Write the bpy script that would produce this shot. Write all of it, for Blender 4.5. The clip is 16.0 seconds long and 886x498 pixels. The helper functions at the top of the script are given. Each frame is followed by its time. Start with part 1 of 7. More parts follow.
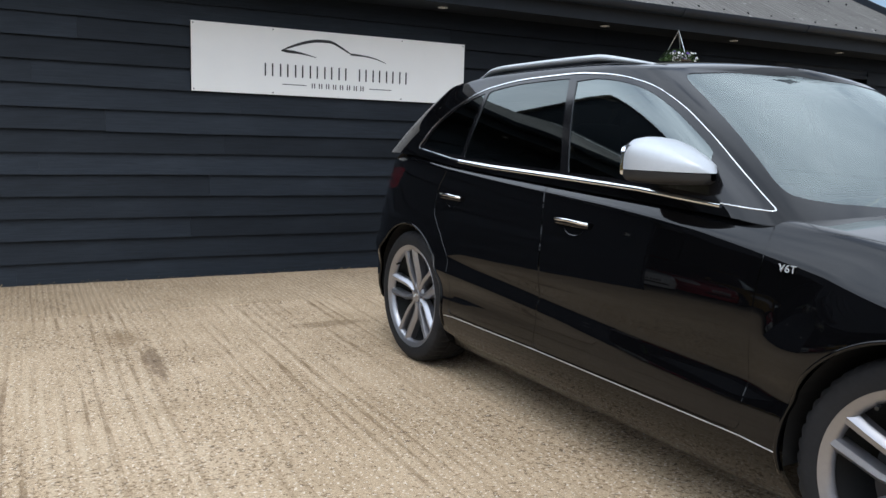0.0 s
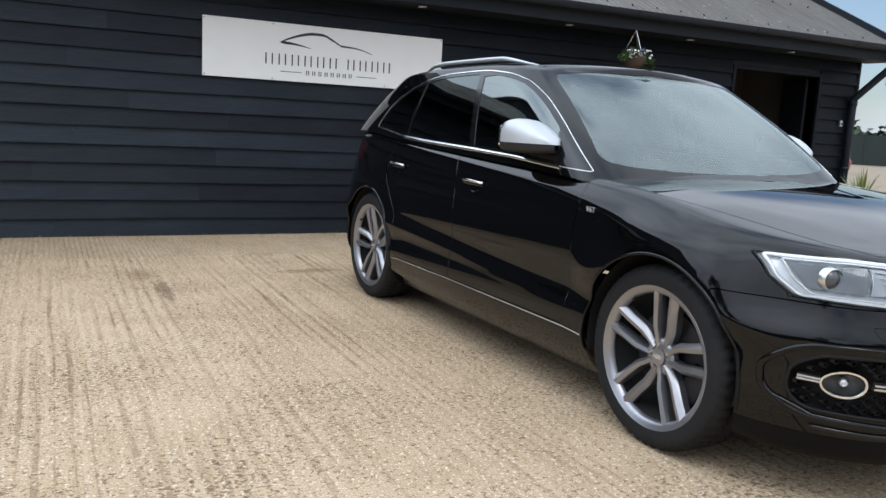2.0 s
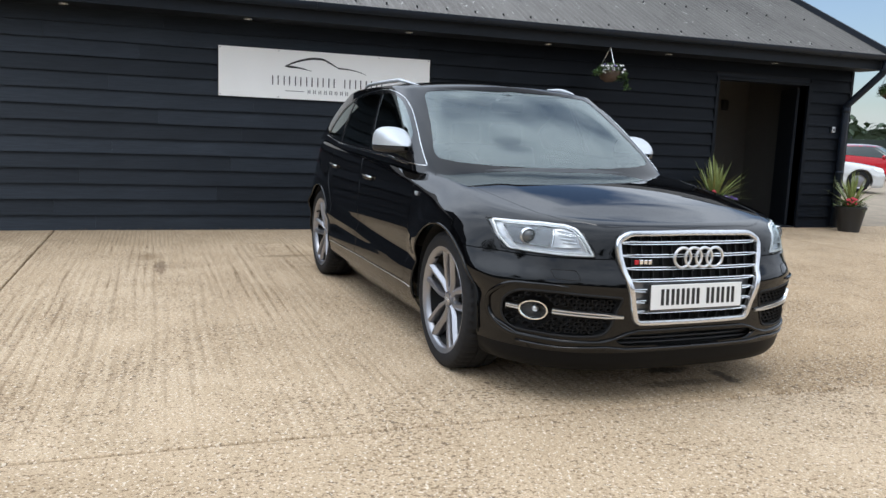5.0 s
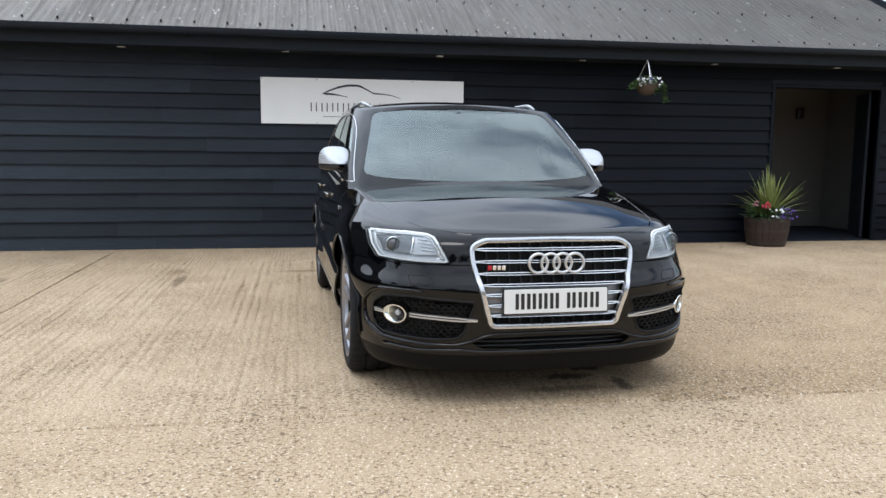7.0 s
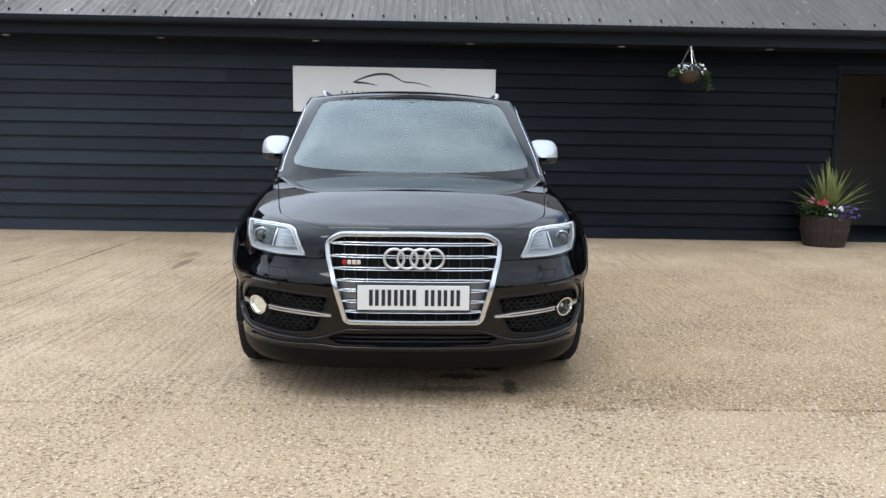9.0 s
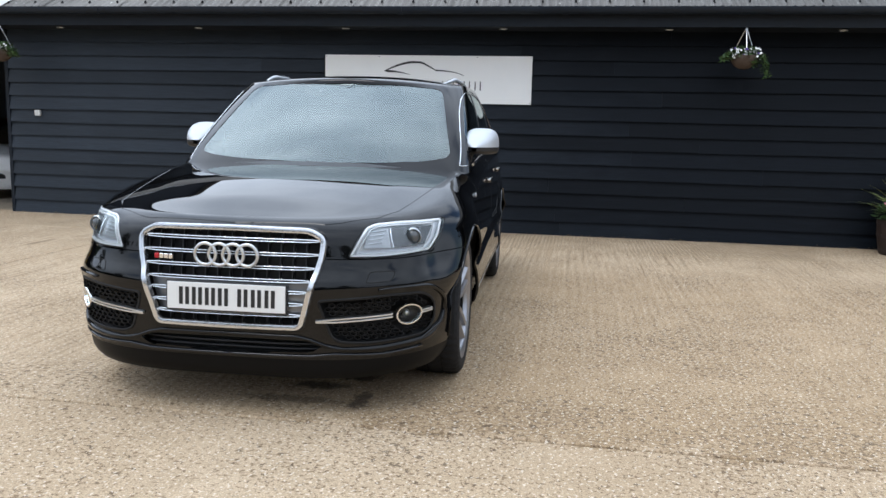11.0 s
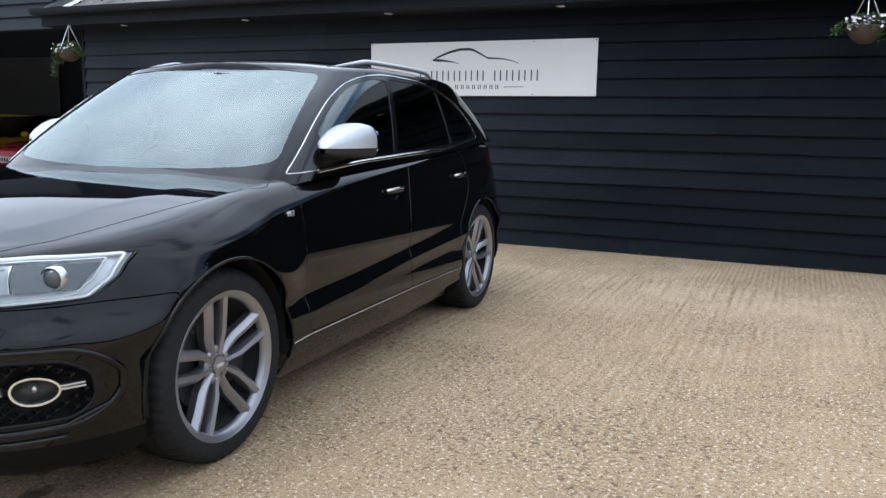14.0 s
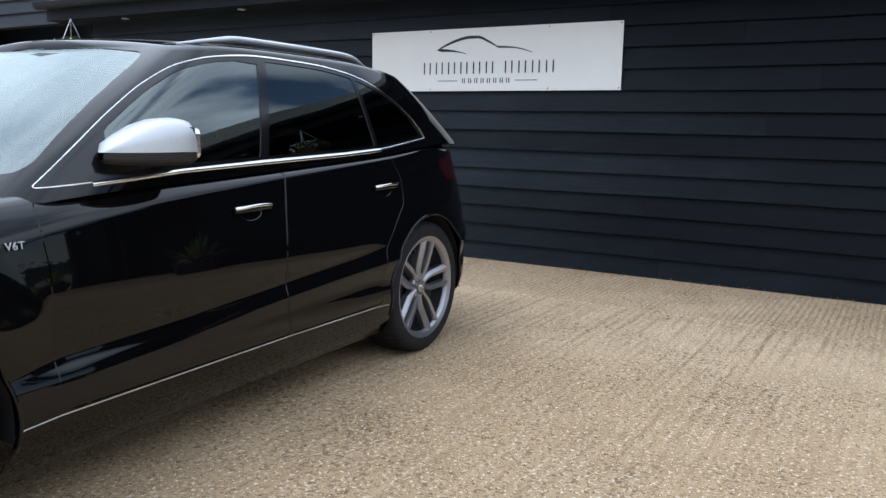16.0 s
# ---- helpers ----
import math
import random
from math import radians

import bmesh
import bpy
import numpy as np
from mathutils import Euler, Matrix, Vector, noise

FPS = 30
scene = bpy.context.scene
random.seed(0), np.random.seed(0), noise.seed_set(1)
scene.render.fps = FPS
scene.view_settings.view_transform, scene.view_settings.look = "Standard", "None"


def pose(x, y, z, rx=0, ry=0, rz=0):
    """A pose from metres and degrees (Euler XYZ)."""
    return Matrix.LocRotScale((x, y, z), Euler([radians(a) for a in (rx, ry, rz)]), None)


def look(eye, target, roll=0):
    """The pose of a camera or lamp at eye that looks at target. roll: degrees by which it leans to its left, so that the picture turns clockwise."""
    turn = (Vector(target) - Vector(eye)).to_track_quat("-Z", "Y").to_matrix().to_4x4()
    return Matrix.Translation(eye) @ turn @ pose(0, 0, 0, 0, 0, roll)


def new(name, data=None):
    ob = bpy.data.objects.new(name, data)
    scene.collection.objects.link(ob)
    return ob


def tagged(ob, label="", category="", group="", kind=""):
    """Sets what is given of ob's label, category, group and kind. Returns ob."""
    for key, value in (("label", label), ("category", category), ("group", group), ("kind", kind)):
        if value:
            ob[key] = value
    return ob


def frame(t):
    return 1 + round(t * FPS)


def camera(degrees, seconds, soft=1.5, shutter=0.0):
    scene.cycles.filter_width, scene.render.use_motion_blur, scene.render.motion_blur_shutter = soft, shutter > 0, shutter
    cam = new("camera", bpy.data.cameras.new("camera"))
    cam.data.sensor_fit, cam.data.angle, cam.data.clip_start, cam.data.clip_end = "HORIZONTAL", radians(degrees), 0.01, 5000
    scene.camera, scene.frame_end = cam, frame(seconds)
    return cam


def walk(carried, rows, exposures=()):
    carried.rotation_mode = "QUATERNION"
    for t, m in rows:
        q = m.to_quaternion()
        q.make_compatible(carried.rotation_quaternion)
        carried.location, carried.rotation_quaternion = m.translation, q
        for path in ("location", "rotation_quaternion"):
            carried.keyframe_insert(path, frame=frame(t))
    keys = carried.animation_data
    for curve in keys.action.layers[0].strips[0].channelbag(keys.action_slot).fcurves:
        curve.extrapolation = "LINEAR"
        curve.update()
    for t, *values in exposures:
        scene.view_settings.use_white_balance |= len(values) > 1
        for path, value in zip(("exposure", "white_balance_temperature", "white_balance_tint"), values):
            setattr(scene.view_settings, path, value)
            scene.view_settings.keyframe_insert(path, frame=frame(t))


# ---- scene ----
cam = camera(58.2, 16.0)
PATH = [
    (0, (-2.515, -6.984, 1.252), (-1.591, -5.233, 0.974), 1.7),
    (0.5, (-2.599, -7.294, 1.249), (-1.666, -5.547, 0.972), 2.1),
    (1, (-2.601, -7.598, 1.232), (-1.68, -5.845, 0.951), 2.7),
    (1.5, (-2.641, -7.898, 1.231), (-1.722, -6.147, 0.934), 2.9),
    (2, (-2.643, -8.187, 1.234), (-1.754, -6.423, 0.922), 3.0),
    (2.5, (-2.541, -8.446, 1.233), (-1.714, -6.654, 0.912), 2.9),
    (3, (-2.516, -8.744, 1.228), (-1.704, -6.944, 0.915), 3.4),
    (3.5, (-2.429, -9.022, 1.237), (-1.634, -7.213, 0.929), 3.7),
    (4, (-2.297, -9.302, 1.253), (-1.542, -7.476, 0.945), 3.6),
    (4.2, (-2.254, -9.407, 1.249), (-1.508, -7.577, 0.945), 3.4),
    (6.3, (-1.19, -10.23, 1.261), (-0.722, -8.303, 1.0), 0.7),
    (6.5, (-1.058, -10.276, 1.26), (-0.628, -8.34, 1.005), 0.6),
    (7, (-0.768, -10.365, 1.252), (-0.421, -8.41, 1.007), 0.5),
    (7.5, (-0.472, -10.442, 1.264), (-0.216, -8.474, 1.018), 0.6),
    (8, (-0.13, -10.455, 1.278), (0.023, -8.477, 1.025), 0.6),
    (8.5, (0.201, -10.438, 1.27), (0.28, -8.456, 1.012), 0.7),
    (9, (0.51, -10.384, 1.286), (0.543, -8.404, 1.007), 1.0),
    (9.2, (0.641, -10.356, 1.282), (0.654, -8.376, 0.999), 1.2),
    (11.3, (2.073, -9.717, 1.27), (1.7, -7.776, 0.963), 1.1),
    (11.5, (2.198, -9.618, 1.281), (1.792, -7.686, 0.967), 0.9),
    (12, (2.463, -9.34, 1.292), (1.982, -7.425, 0.97), 0.9),
    (12.5, (2.745, -9.07, 1.306), (2.168, -7.181, 0.989), 0.9),
    (13, (2.931, -8.756, 1.287), (2.278, -6.891, 0.981), 0.6),
    (13.5, (3.088, -8.449, 1.282), (2.362, -6.611, 0.973), 0.7),
    (14, (3.248, -8.104, 1.284), (2.445, -6.299, 0.971), 1.0),
    (14.5, (3.349, -7.728, 1.289), (2.495, -5.947, 0.973), 1.2),
    (15, (3.453, -7.344, 1.277), (2.545, -5.589, 0.968), 1.2),
    (15.3, (3.503, -7.123, 1.284), (2.558, -5.389, 0.968), 1.0),
    (15.5, (3.53, -6.996, 1.271), (2.568, -5.27, 0.963), 1.1),
    (16, (3.56, -6.668, 1.273), (2.546, -4.973, 0.961), 1.0),
]
walk(cam, [(t, look(eye, target, roll)) for t, eye, target, roll in PATH], exposures=[(0, 0.52, 6120, 10), (4, 0.56, 6180, 10), (9, 0.54, 6120, 10), (12, 0.54, 5950, 10), (16, 0.60, 5900, 10)])
from mathutils.bvhtree import BVHTree

# ---- world, sun, exposure ----
SUN_EL, SUN_AZ = 60, 208
world = bpy.data.worlds.new("sky")
scene.world = world
world.use_nodes = True


def sky_nodes(nt):
    n, l = nt.nodes, nt.links
    n.clear()
    out = n.new("ShaderNodeOutputWorld")
    bg = n.new("ShaderNodeBackground")
    sky = n.new("ShaderNodeTexSky")
    sky.sky_type, sky.sun_disc = "NISHITA", False
    sky.sun_elevation, sky.sun_rotation = radians(SUN_EL), radians(SUN_AZ)
    sky.dust_density, sky.ozone_density = 1.0, 1.8
    co = n.new("ShaderNodeTexCoord")
    mp = n.new("ShaderNodeMapping")
    mp.inputs["Scale"].default_value = (1.0, 1.0, 1.8)
    mp.inputs["Location"].default_value = (0.35, 0.2, 0.1)
    l.new(co.outputs["Generated"], mp.inputs["Vector"])
    no = n.new("ShaderNodeTexNoise")
    no.inputs["Scale"].default_value, no.inputs["Detail"].default_value, no.inputs["Roughness"].default_value = 1.7, 6.0, 0.5
    no.inputs["Distortion"].default_value = 0.4
    l.new(mp.outputs[0], no.inputs["Vector"])
    ra = n.new("ShaderNodeValToRGB")
    ra.color_ramp.elements[0].position, ra.color_ramp.elements[1].position = 0.30, 0.42
    l.new(no.outputs["Fac"], ra.inputs[0])
    no2 = n.new("ShaderNodeTexNoise")
    no2.inputs["Scale"].default_value, no2.inputs["Detail"].default_value = 3.3, 5.0
    l.new(mp.outputs[0], no2.inputs["Vector"])
    rc = n.new("ShaderNodeValToRGB")
    rc.color_ramp.elements[0].position, rc.color_ramp.elements[1].position = 0.3, 0.72
    rc.color_ramp.elements[0].color, rc.color_ramp.elements[1].color = (6.3, 7.0, 8.0, 1), (10.6, 11.3, 12.2, 1)
    l.new(no2.outputs["Fac"], rc.inputs[0])
    # an overcast sky is brightest overhead
    sep = n.new("ShaderNodeSeparateXYZ")
    l.new(co.outputs["Generated"], sep.inputs[0])
    el = n.new("ShaderNodeMapRange")
    el.inputs["From Min"].default_value, el.inputs["From Max"].default_value = 0.0, 0.85
    el.inputs["To Min"].default_value, el.inputs["To Max"].default_value = 0.66, 1.12
    l.new(sep.outputs["Z"], el.inputs["Value"])
    mx = n.new("ShaderNodeMix")
    mx.data_type = "RGBA"
    gap = n.new("ShaderNodeVectorMath")
    gap.operation = "DOT_PRODUCT"
    l.new(co.outputs["Generated"], gap.inputs[0])
    ga, ge = radians(50), radians(9)
    gap.inputs[1].default_value = (math.sin(ga) * math.cos(ge), math.cos(ga) * math.cos(ge), math.sin(ge))
    wisp = n.new("ShaderNodeMath")
    wisp.operation = "MULTIPLY_ADD"
    l.new(no2.outputs["Fac"], wisp.inputs[0])
    wisp.inputs[1].default_value = 0.03
    l.new(gap.outputs["Value"], wisp.inputs[2])
    clear = n.new("ShaderNodeMapRange")
    clear.interpolation_type = "SMOOTHSTEP"
    clear.inputs["From Min"].default_value, clear.inputs["From Max"].default_value = 0.992, 1.010
    clear.inputs["To Min"].default_value, clear.inputs["To Max"].default_value = 1.0, 0.05
    l.new(wisp.outputs[0], clear.inputs["Value"])
    cover = n.new("ShaderNodeMath")
    cover.operation = "MULTIPLY"
    l.new(ra.outputs[0], cover.inputs[0])
    l.new(clear.outputs[0], cover.inputs[1])
    l.new(cover.outputs[0], mx.inputs["Factor"])
    l.new(sky.outputs[0], mx.inputs["A"])
    l.new(rc.outputs[0], mx.inputs["B"])
    vm = n.new("ShaderNodeVectorMath")
    vm.operation = "SCALE"
    l.new(mx.outputs["Result"], vm.inputs[0])
    # the cloud bank is brightest in the north-west
    dot = n.new("ShaderNodeVectorMath")
    dot.operation = "DOT_PRODUCT"
    l.new(co.outputs["Generated"], dot.inputs[0])
    a, e = radians(306), radians(34)
    dot.inputs[1].default_value = (math.sin(a) * math.cos(e), math.cos(a) * math.cos(e), math.sin(e))
    glow = n.new("ShaderNodeMapRange")
    glow.interpolation_type = "SMOOTHSTEP"
    glow.inputs["From Min"].default_value, glow.inputs["From Max"].default_value = 0.45, 1.0
    glow.inputs["To Min"].default_value, glow.inputs["To Max"].default_value = 0.94, 1.6
    l.new(dot.outputs["Value"], glow.inputs["Value"])
    both = n.new("ShaderNodeMath")
    both.operation = "MULTIPLY"
    l.new(el.outputs[0], both.inputs[0])
    l.new(glow.outputs[0], both.inputs[1])
    l.new(both.outputs[0], vm.inputs["Scale"])
    l.new(vm.outputs[0], bg.inputs["Color"])
    bg.inputs["Strength"].default_value = 0.117
    l.new(bg.outputs[0], out.inputs["Surface"])


sky_nodes(world.node_tree)
sun = new("sun", bpy.data.lights.new("sun", "SUN"))
sun.data.energy, sun.data.angle, sun.data.color = 0.5, radians(20), (1.0, 0.95, 0.88)
_az, _el = radians(SUN_AZ), radians(SUN_EL)
sun.matrix_world = look((0, 0, 0), (-math.sin(_az) * math.cos(_el), -math.cos(_az) * math.cos(_el), -math.sin(_el)))


# ---- materials ----
class Nodes:
    """A small wrapper round a material's node tree."""

    def __init__(self, name):
        self.mat = bpy.data.materials.new(name)
        self.mat.use_nodes = True
        self.nt = self.mat.node_tree
        self.bsdf = self.nt.nodes["Principled BSDF"]

    def add(self, kind, **values):
        node = self.nt.nodes.new(kind)
        for k, v in values.items():
            node.inputs[k.replace("_", " ")].default_value = v
        return node

    def link(self, a, b):
        self.nt.links.new(a, b)

    def coords(self, scale=(1, 1, 1), which="Object", rot=(0, 0, 0)):
        c = self.nt.nodes.new("ShaderNodeTexCoord")
        m = self.nt.nodes.new("ShaderNodeMapping")
        m.inputs["Scale"].default_value = scale
        m.inputs["Rotation"].default_value = rot
        self.link(c.outputs[which], m.inputs["Vector"])
        return m.outputs[0]

    def noise(self, vec, scale, detail=4.0, rough=0.55, distort=0.0):
        n = self.add("ShaderNodeTexNoise", Scale=scale, Detail=detail, Roughness=rough, Distortion=distort)
        if vec is not None:
            self.link(vec, n.inputs["Vector"])
        return n.outputs["Fac"]

    def ramp(self, fac, stops):
        r = self.nt.nodes.new("ShaderNodeValToRGB")
        e = r.color_ramp.elements
        while len(e) < len(stops):
            e.new(0.5)
        for el, (p, c) in zip(e, stops):
            el.position = p
            el.color = (*c, 1) if len(c) == 3 else c
        self.link(fac, r.inputs[0])
        return r.outputs[0]

    def mix(self, fac, a, b, mode="MIX"):
        m = self.nt.nodes.new("ShaderNodeMix")
        m.data_type, m.blend_type = "RGBA", mode
        for sock, v in (("Factor", fac), ("A", a), ("B", b)):
            s = m.inputs[sock]
            if hasattr(v, "is_linked"):
                self.link(v, s)
            elif sock == "Factor":
                s.default_value = v
            else:
                s.default_value = (*v, 1)
        return m.outputs["Result"]

    def maths(self, op, a, b=0.0, c=0.0):
        m = self.nt.nodes.new("ShaderNodeMath")
        m.operation = op
        for i, v in enumerate((a, b, c)):
            if hasattr(v, "is_linked"):
                self.link(v, m.inputs[i])
            else:
                m.inputs[i].default_value = v
        return m.outputs[0]

    def bump(self, height, strength=0.3, dist=0.01, normal=None):
        b = self.add("ShaderNodeBump", Strength=strength, Distance=dist)
        self.link(height, b.inputs["Height"])
        if normal is not None:
            self.link(normal, b.inputs["Normal"])
        self.link(b.outputs[0], self.bsdf.inputs["Normal"])
        return b.outputs[0]

    def random(self):
        return self.nt.nodes.new("ShaderNodeObjectInfo").outputs["Random"]

    def island(self):
        return self.nt.nodes.new("ShaderNodeNewGeometry").outputs["Random Per Island"]

    def set(self, **values):
        for k, v in values.items():
            s = self.bsdf.inputs[k.replace("_", " ")]
            if hasattr(v, "is_linked"):
                self.link(v, s)
            elif isinstance(v, tuple):
                s.default_value = (*v, 1)
            else:
                s.default_value = v
        return self


def plain(name, color, rough=0.5, metal=0.0, spec=0.5, grain=0.12, scale=60.0, bump=0.0):
    m = Nodes(name)
    v = m.coords()
    f = m.noise(v, scale)
    g = m.noise(v, scale * 0.07, 3.0)
    lo, hi = tuple(c * (1 - grain) for c in color), tuple(min(1, c * (1 + grain)) for c in color)
    col = m.ramp(m.maths("ADD", m.maths("MULTIPLY", f, 0.5), m.maths("MULTIPLY", g, 0.5)), [(0.3, lo), (0.7, hi)])
    m.set(Base_Color=col, Roughness=rough, Metallic=metal, Specular_IOR_Level=spec)
    if bump:
        m.bump(f, bump, 0.004)
    return m.mat


def spot(m, vec, warp, cx, cy, a, b):
    """A soft-edged stain of its own shape, 1 at its middle."""
    s = m.nt.nodes.new("ShaderNodeSeparateXYZ")
    m.link(vec, s.inputs[0])
    dx = m.maths("DIVIDE", m.maths("SUBTRACT", s.outputs[0], cx), a)
    dy = m.maths("DIVIDE", m.maths("SUBTRACT", s.outputs[1], cy), b)
    d = m.maths("ADD", m.maths("MULTIPLY", dx, dx), m.maths("MULTIPLY", dy, dy))
    d = m.maths("ADD", d, m.maths("MULTIPLY", m.maths("SUBTRACT", warp, 0.5), 3.2))
    return m.ramp(d, [(0.25, (1, 1, 1)), (0.95, (0, 0, 0))])


def concrete_mat():
    m = Nodes("ribbed_concrete")
    v = m.coords()
    sx = m.nt.nodes.new("ShaderNodeSeparateXYZ")
    m.link(v, sx.inputs[0])
    big = m.noise(v, 0.55, 5.0, 0.6)
    mid = m.noise(v, 3.4, 6.0, 0.7)
    fine = m.noise(v, 120.0, 5.0, 0.8)
    patch = m.noise(v, 1.3, 4.0, 0.65)
    small = m.noise(v, 50.0, 3.0, 0.6)
    chips = m.noise(m.coords(rot=(0, 0, 0.7)), 25.0, 4.0, 0.68)
    pale = m.noise(m.coords(rot=(0, 0, 1.9)), 58.0, 2.0, 0.6)
    out_y = m.maths("ADD", m.maths("MULTIPLY", sx.outputs[1], 0.1), 1.0)
    # worn, browner stretch beside the car, up to the cross joint
    east = m.maths("ADD", m.maths("MULTIPLY", sx.outputs[0], 0.1), m.maths("MULTIPLY", m.maths("SUBTRACT", big, 0.5), 0.25))
    damp = m.ramp(east, [(0.02, (0, 0, 0)), (0.13, (1, 1, 1))])
    reach = m.ramp(m.maths("ADD", out_y, m.maths("MULTIPLY", m.maths("SUBTRACT", mid, 0.5), 0.10)), [(0.328, (0, 0, 0)), (0.337, (1, 1, 1)), (0.68, (1, 1, 1)), (0.80, (0.25, 0.25, 0.25))])
    damp = m.mix(1.0, damp, reach, "MULTIPLY")
    # ground-in cement paste
    base = m.ramp(big, [(0.3, (0.420, 0.306, 0.190)), (0.5, (0.492, 0.367, 0.237)), (0.72, (0.550, 0.420, 0.282))])
    base = m.mix(m.ramp(mid, [(0.44, (0, 0, 0)), (0.70, (0.60, 0.60, 0.60))]), base, (0.390, 0.285, 0.175))
    base = m.mix(m.maths("MULTIPLY", damp, 0.66), base, m.ramp(mid, [(0.35, (0.380, 0.262, 0.146)), (0.68, (0.285, 0.192, 0.103))]))
    base = m.mix(1.0, base, m.ramp(fine, [(0.30, (0.40, 0.39, 0.37)), (0.5, (1.0, 1.0, 1.0)), (0.70, (1.50, 1.52, 1.55))]), "MULTIPLY")
    # dark and pale aggregate where the paste has worn off
    lift = m.maths("ADD", m.maths("MULTIPLY", m.maths("SUBTRACT", patch, 0.5), 0.26), m.maths("MULTIPLY", damp, 0.02))
    f1 = m.ramp(m.maths("ADD", small, lift), [(0.555, (0, 0, 0)), (0.60, (0.85, 0.85, 0.85))])
    base = m.mix(f1, base, (0.205, 0.138, 0.078))
    f2 = m.ramp(m.maths("ADD", chips, lift), [(0.60, (0, 0, 0)), (0.64, (0.88, 0.88, 0.88))])
    base = m.mix(f2, base, m.ramp(mid, [(0.4, (0.150, 0.108, 0.070)), (0.6, (0.120, 0.078, 0.046))]))
    f3 = m.ramp(pale, [(0.60, (0, 0, 0)), (0.64, (0.8, 0.8, 0.8))])
    base = m.mix(f3, base, (0.76, 0.66, 0.52))
    # tined grooves that run towards the barn, broken and worn away in patches
    wob = m.noise(m.coords(scale=(1, 0.25, 1)), 1.5, 2.0)
    ph = m.maths("ADD", m.maths("MULTIPLY", sx.outputs[0], 96.0), m.maths("MULTIPLY", wob, 13.0))
    wave = m.maths("ADD", m.maths("MULTIPLY", m.maths("SINE", ph), 0.5), 0.5)
    streak = m.noise(m.coords(scale=(1, 0.018, 1)), 24.0, 3.0, 0.62)
    rib = m.maths("ADD", m.maths("MULTIPLY", wave, 0.22), m.maths("MULTIPLY", streak, 0.78))
    wear = m.ramp(m.noise(m.coords(scale=(1, 0.55, 1)), 1.0, 5.0, 0.65), [(0.36, (0.06, 0.06, 0.06)), (0.60, (1, 1, 1))])
    broken = m.ramp(m.noise(m.coords(scale=(1, 0.22, 1)), 30.0, 4.0, 0.7), [(0.36, (0.15, 0.15, 0.15)), (0.56, (1, 1, 1))])
    apron = m.ramp(out_y, [(0.325, (0.12, 0.12, 0.12)), (0.335, (0.42, 0.42, 0.42)), (0.66, (1, 1, 1)), (0.872, (1, 1, 1)), (0.876, (0.1, 0.1, 0.1))])
    strip = m.ramp(out_y, [(0.872, (0, 0, 0)), (0.876, (1, 1, 1))])
    groove = m.ramp(rib, [(0.355, (0.88, 0.88, 0.88)), (0.435, (0, 0, 0))])
    worn = m.ramp(damp, [(0.0, (1, 1, 1)), (0.8, (0.40, 0.40, 0.40))])
    for mask in (wear, broken, apron, worn):
        groove = m.mix(1.0, groove, mask, "MULTIPLY")
    base = m.mix(groove, base, (0.185, 0.122, 0.066))
    # crests between the grooves are rubbed pale
    crest = m.ramp(rib, [(0.56, (0, 0, 0)), (0.66, (0.38, 0.38, 0.38))])
    for mask in (wear, apron, worn):
        crest = m.mix(1.0, crest, mask, "MULTIPLY")
    base = m.mix(crest, base, (0.62, 0.50, 0.35))
    # the strip along the barn has finer ribs
    cross = m.ramp(m.maths("ADD", m.maths("MULTIPLY", m.maths("SINE", m.maths("ADD", m.maths("MULTIPLY", sx.outputs[0], 150.0), m.maths("MULTIPLY", wob, 8.0))), 0.25), 0.5), [(0.34, (0.62, 0.62, 0.62)), (0.50, (0, 0, 0))])
    cross = m.mix(1.0, cross, broken, "MULTIPLY")
    base = m.mix(m.mix(1.0, m.mix(1.0, cross, wear, "MULTIPLY"), strip, "MULTIPLY"), base, (0.190, 0.135, 0.084))
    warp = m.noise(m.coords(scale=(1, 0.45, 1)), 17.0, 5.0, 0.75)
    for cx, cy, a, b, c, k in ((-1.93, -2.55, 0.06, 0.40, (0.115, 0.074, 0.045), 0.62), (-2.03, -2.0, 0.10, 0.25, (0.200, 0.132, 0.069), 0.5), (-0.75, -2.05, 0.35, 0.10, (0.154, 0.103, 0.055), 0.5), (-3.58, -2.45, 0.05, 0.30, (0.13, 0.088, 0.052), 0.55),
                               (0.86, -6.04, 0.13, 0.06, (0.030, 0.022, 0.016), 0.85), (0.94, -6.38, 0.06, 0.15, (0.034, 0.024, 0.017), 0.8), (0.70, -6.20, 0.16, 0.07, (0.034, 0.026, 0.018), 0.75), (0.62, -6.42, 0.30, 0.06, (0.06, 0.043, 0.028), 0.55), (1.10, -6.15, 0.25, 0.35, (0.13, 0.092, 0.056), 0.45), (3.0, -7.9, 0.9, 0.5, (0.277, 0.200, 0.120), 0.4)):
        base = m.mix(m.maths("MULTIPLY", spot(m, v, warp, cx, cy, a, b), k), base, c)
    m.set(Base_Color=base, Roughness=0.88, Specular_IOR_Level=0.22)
    h = m.maths("ADD", m.maths("MULTIPLY", m.maths("MULTIPLY", rib, apron), 1.2), m.maths("ADD", m.maths("MULTIPLY", fine, 0.5), m.maths("MULTIPLY", m.maths("ADD", small, chips), -0.55)))
    m.bump(h, 0.8, 0.008)
    return m.mat


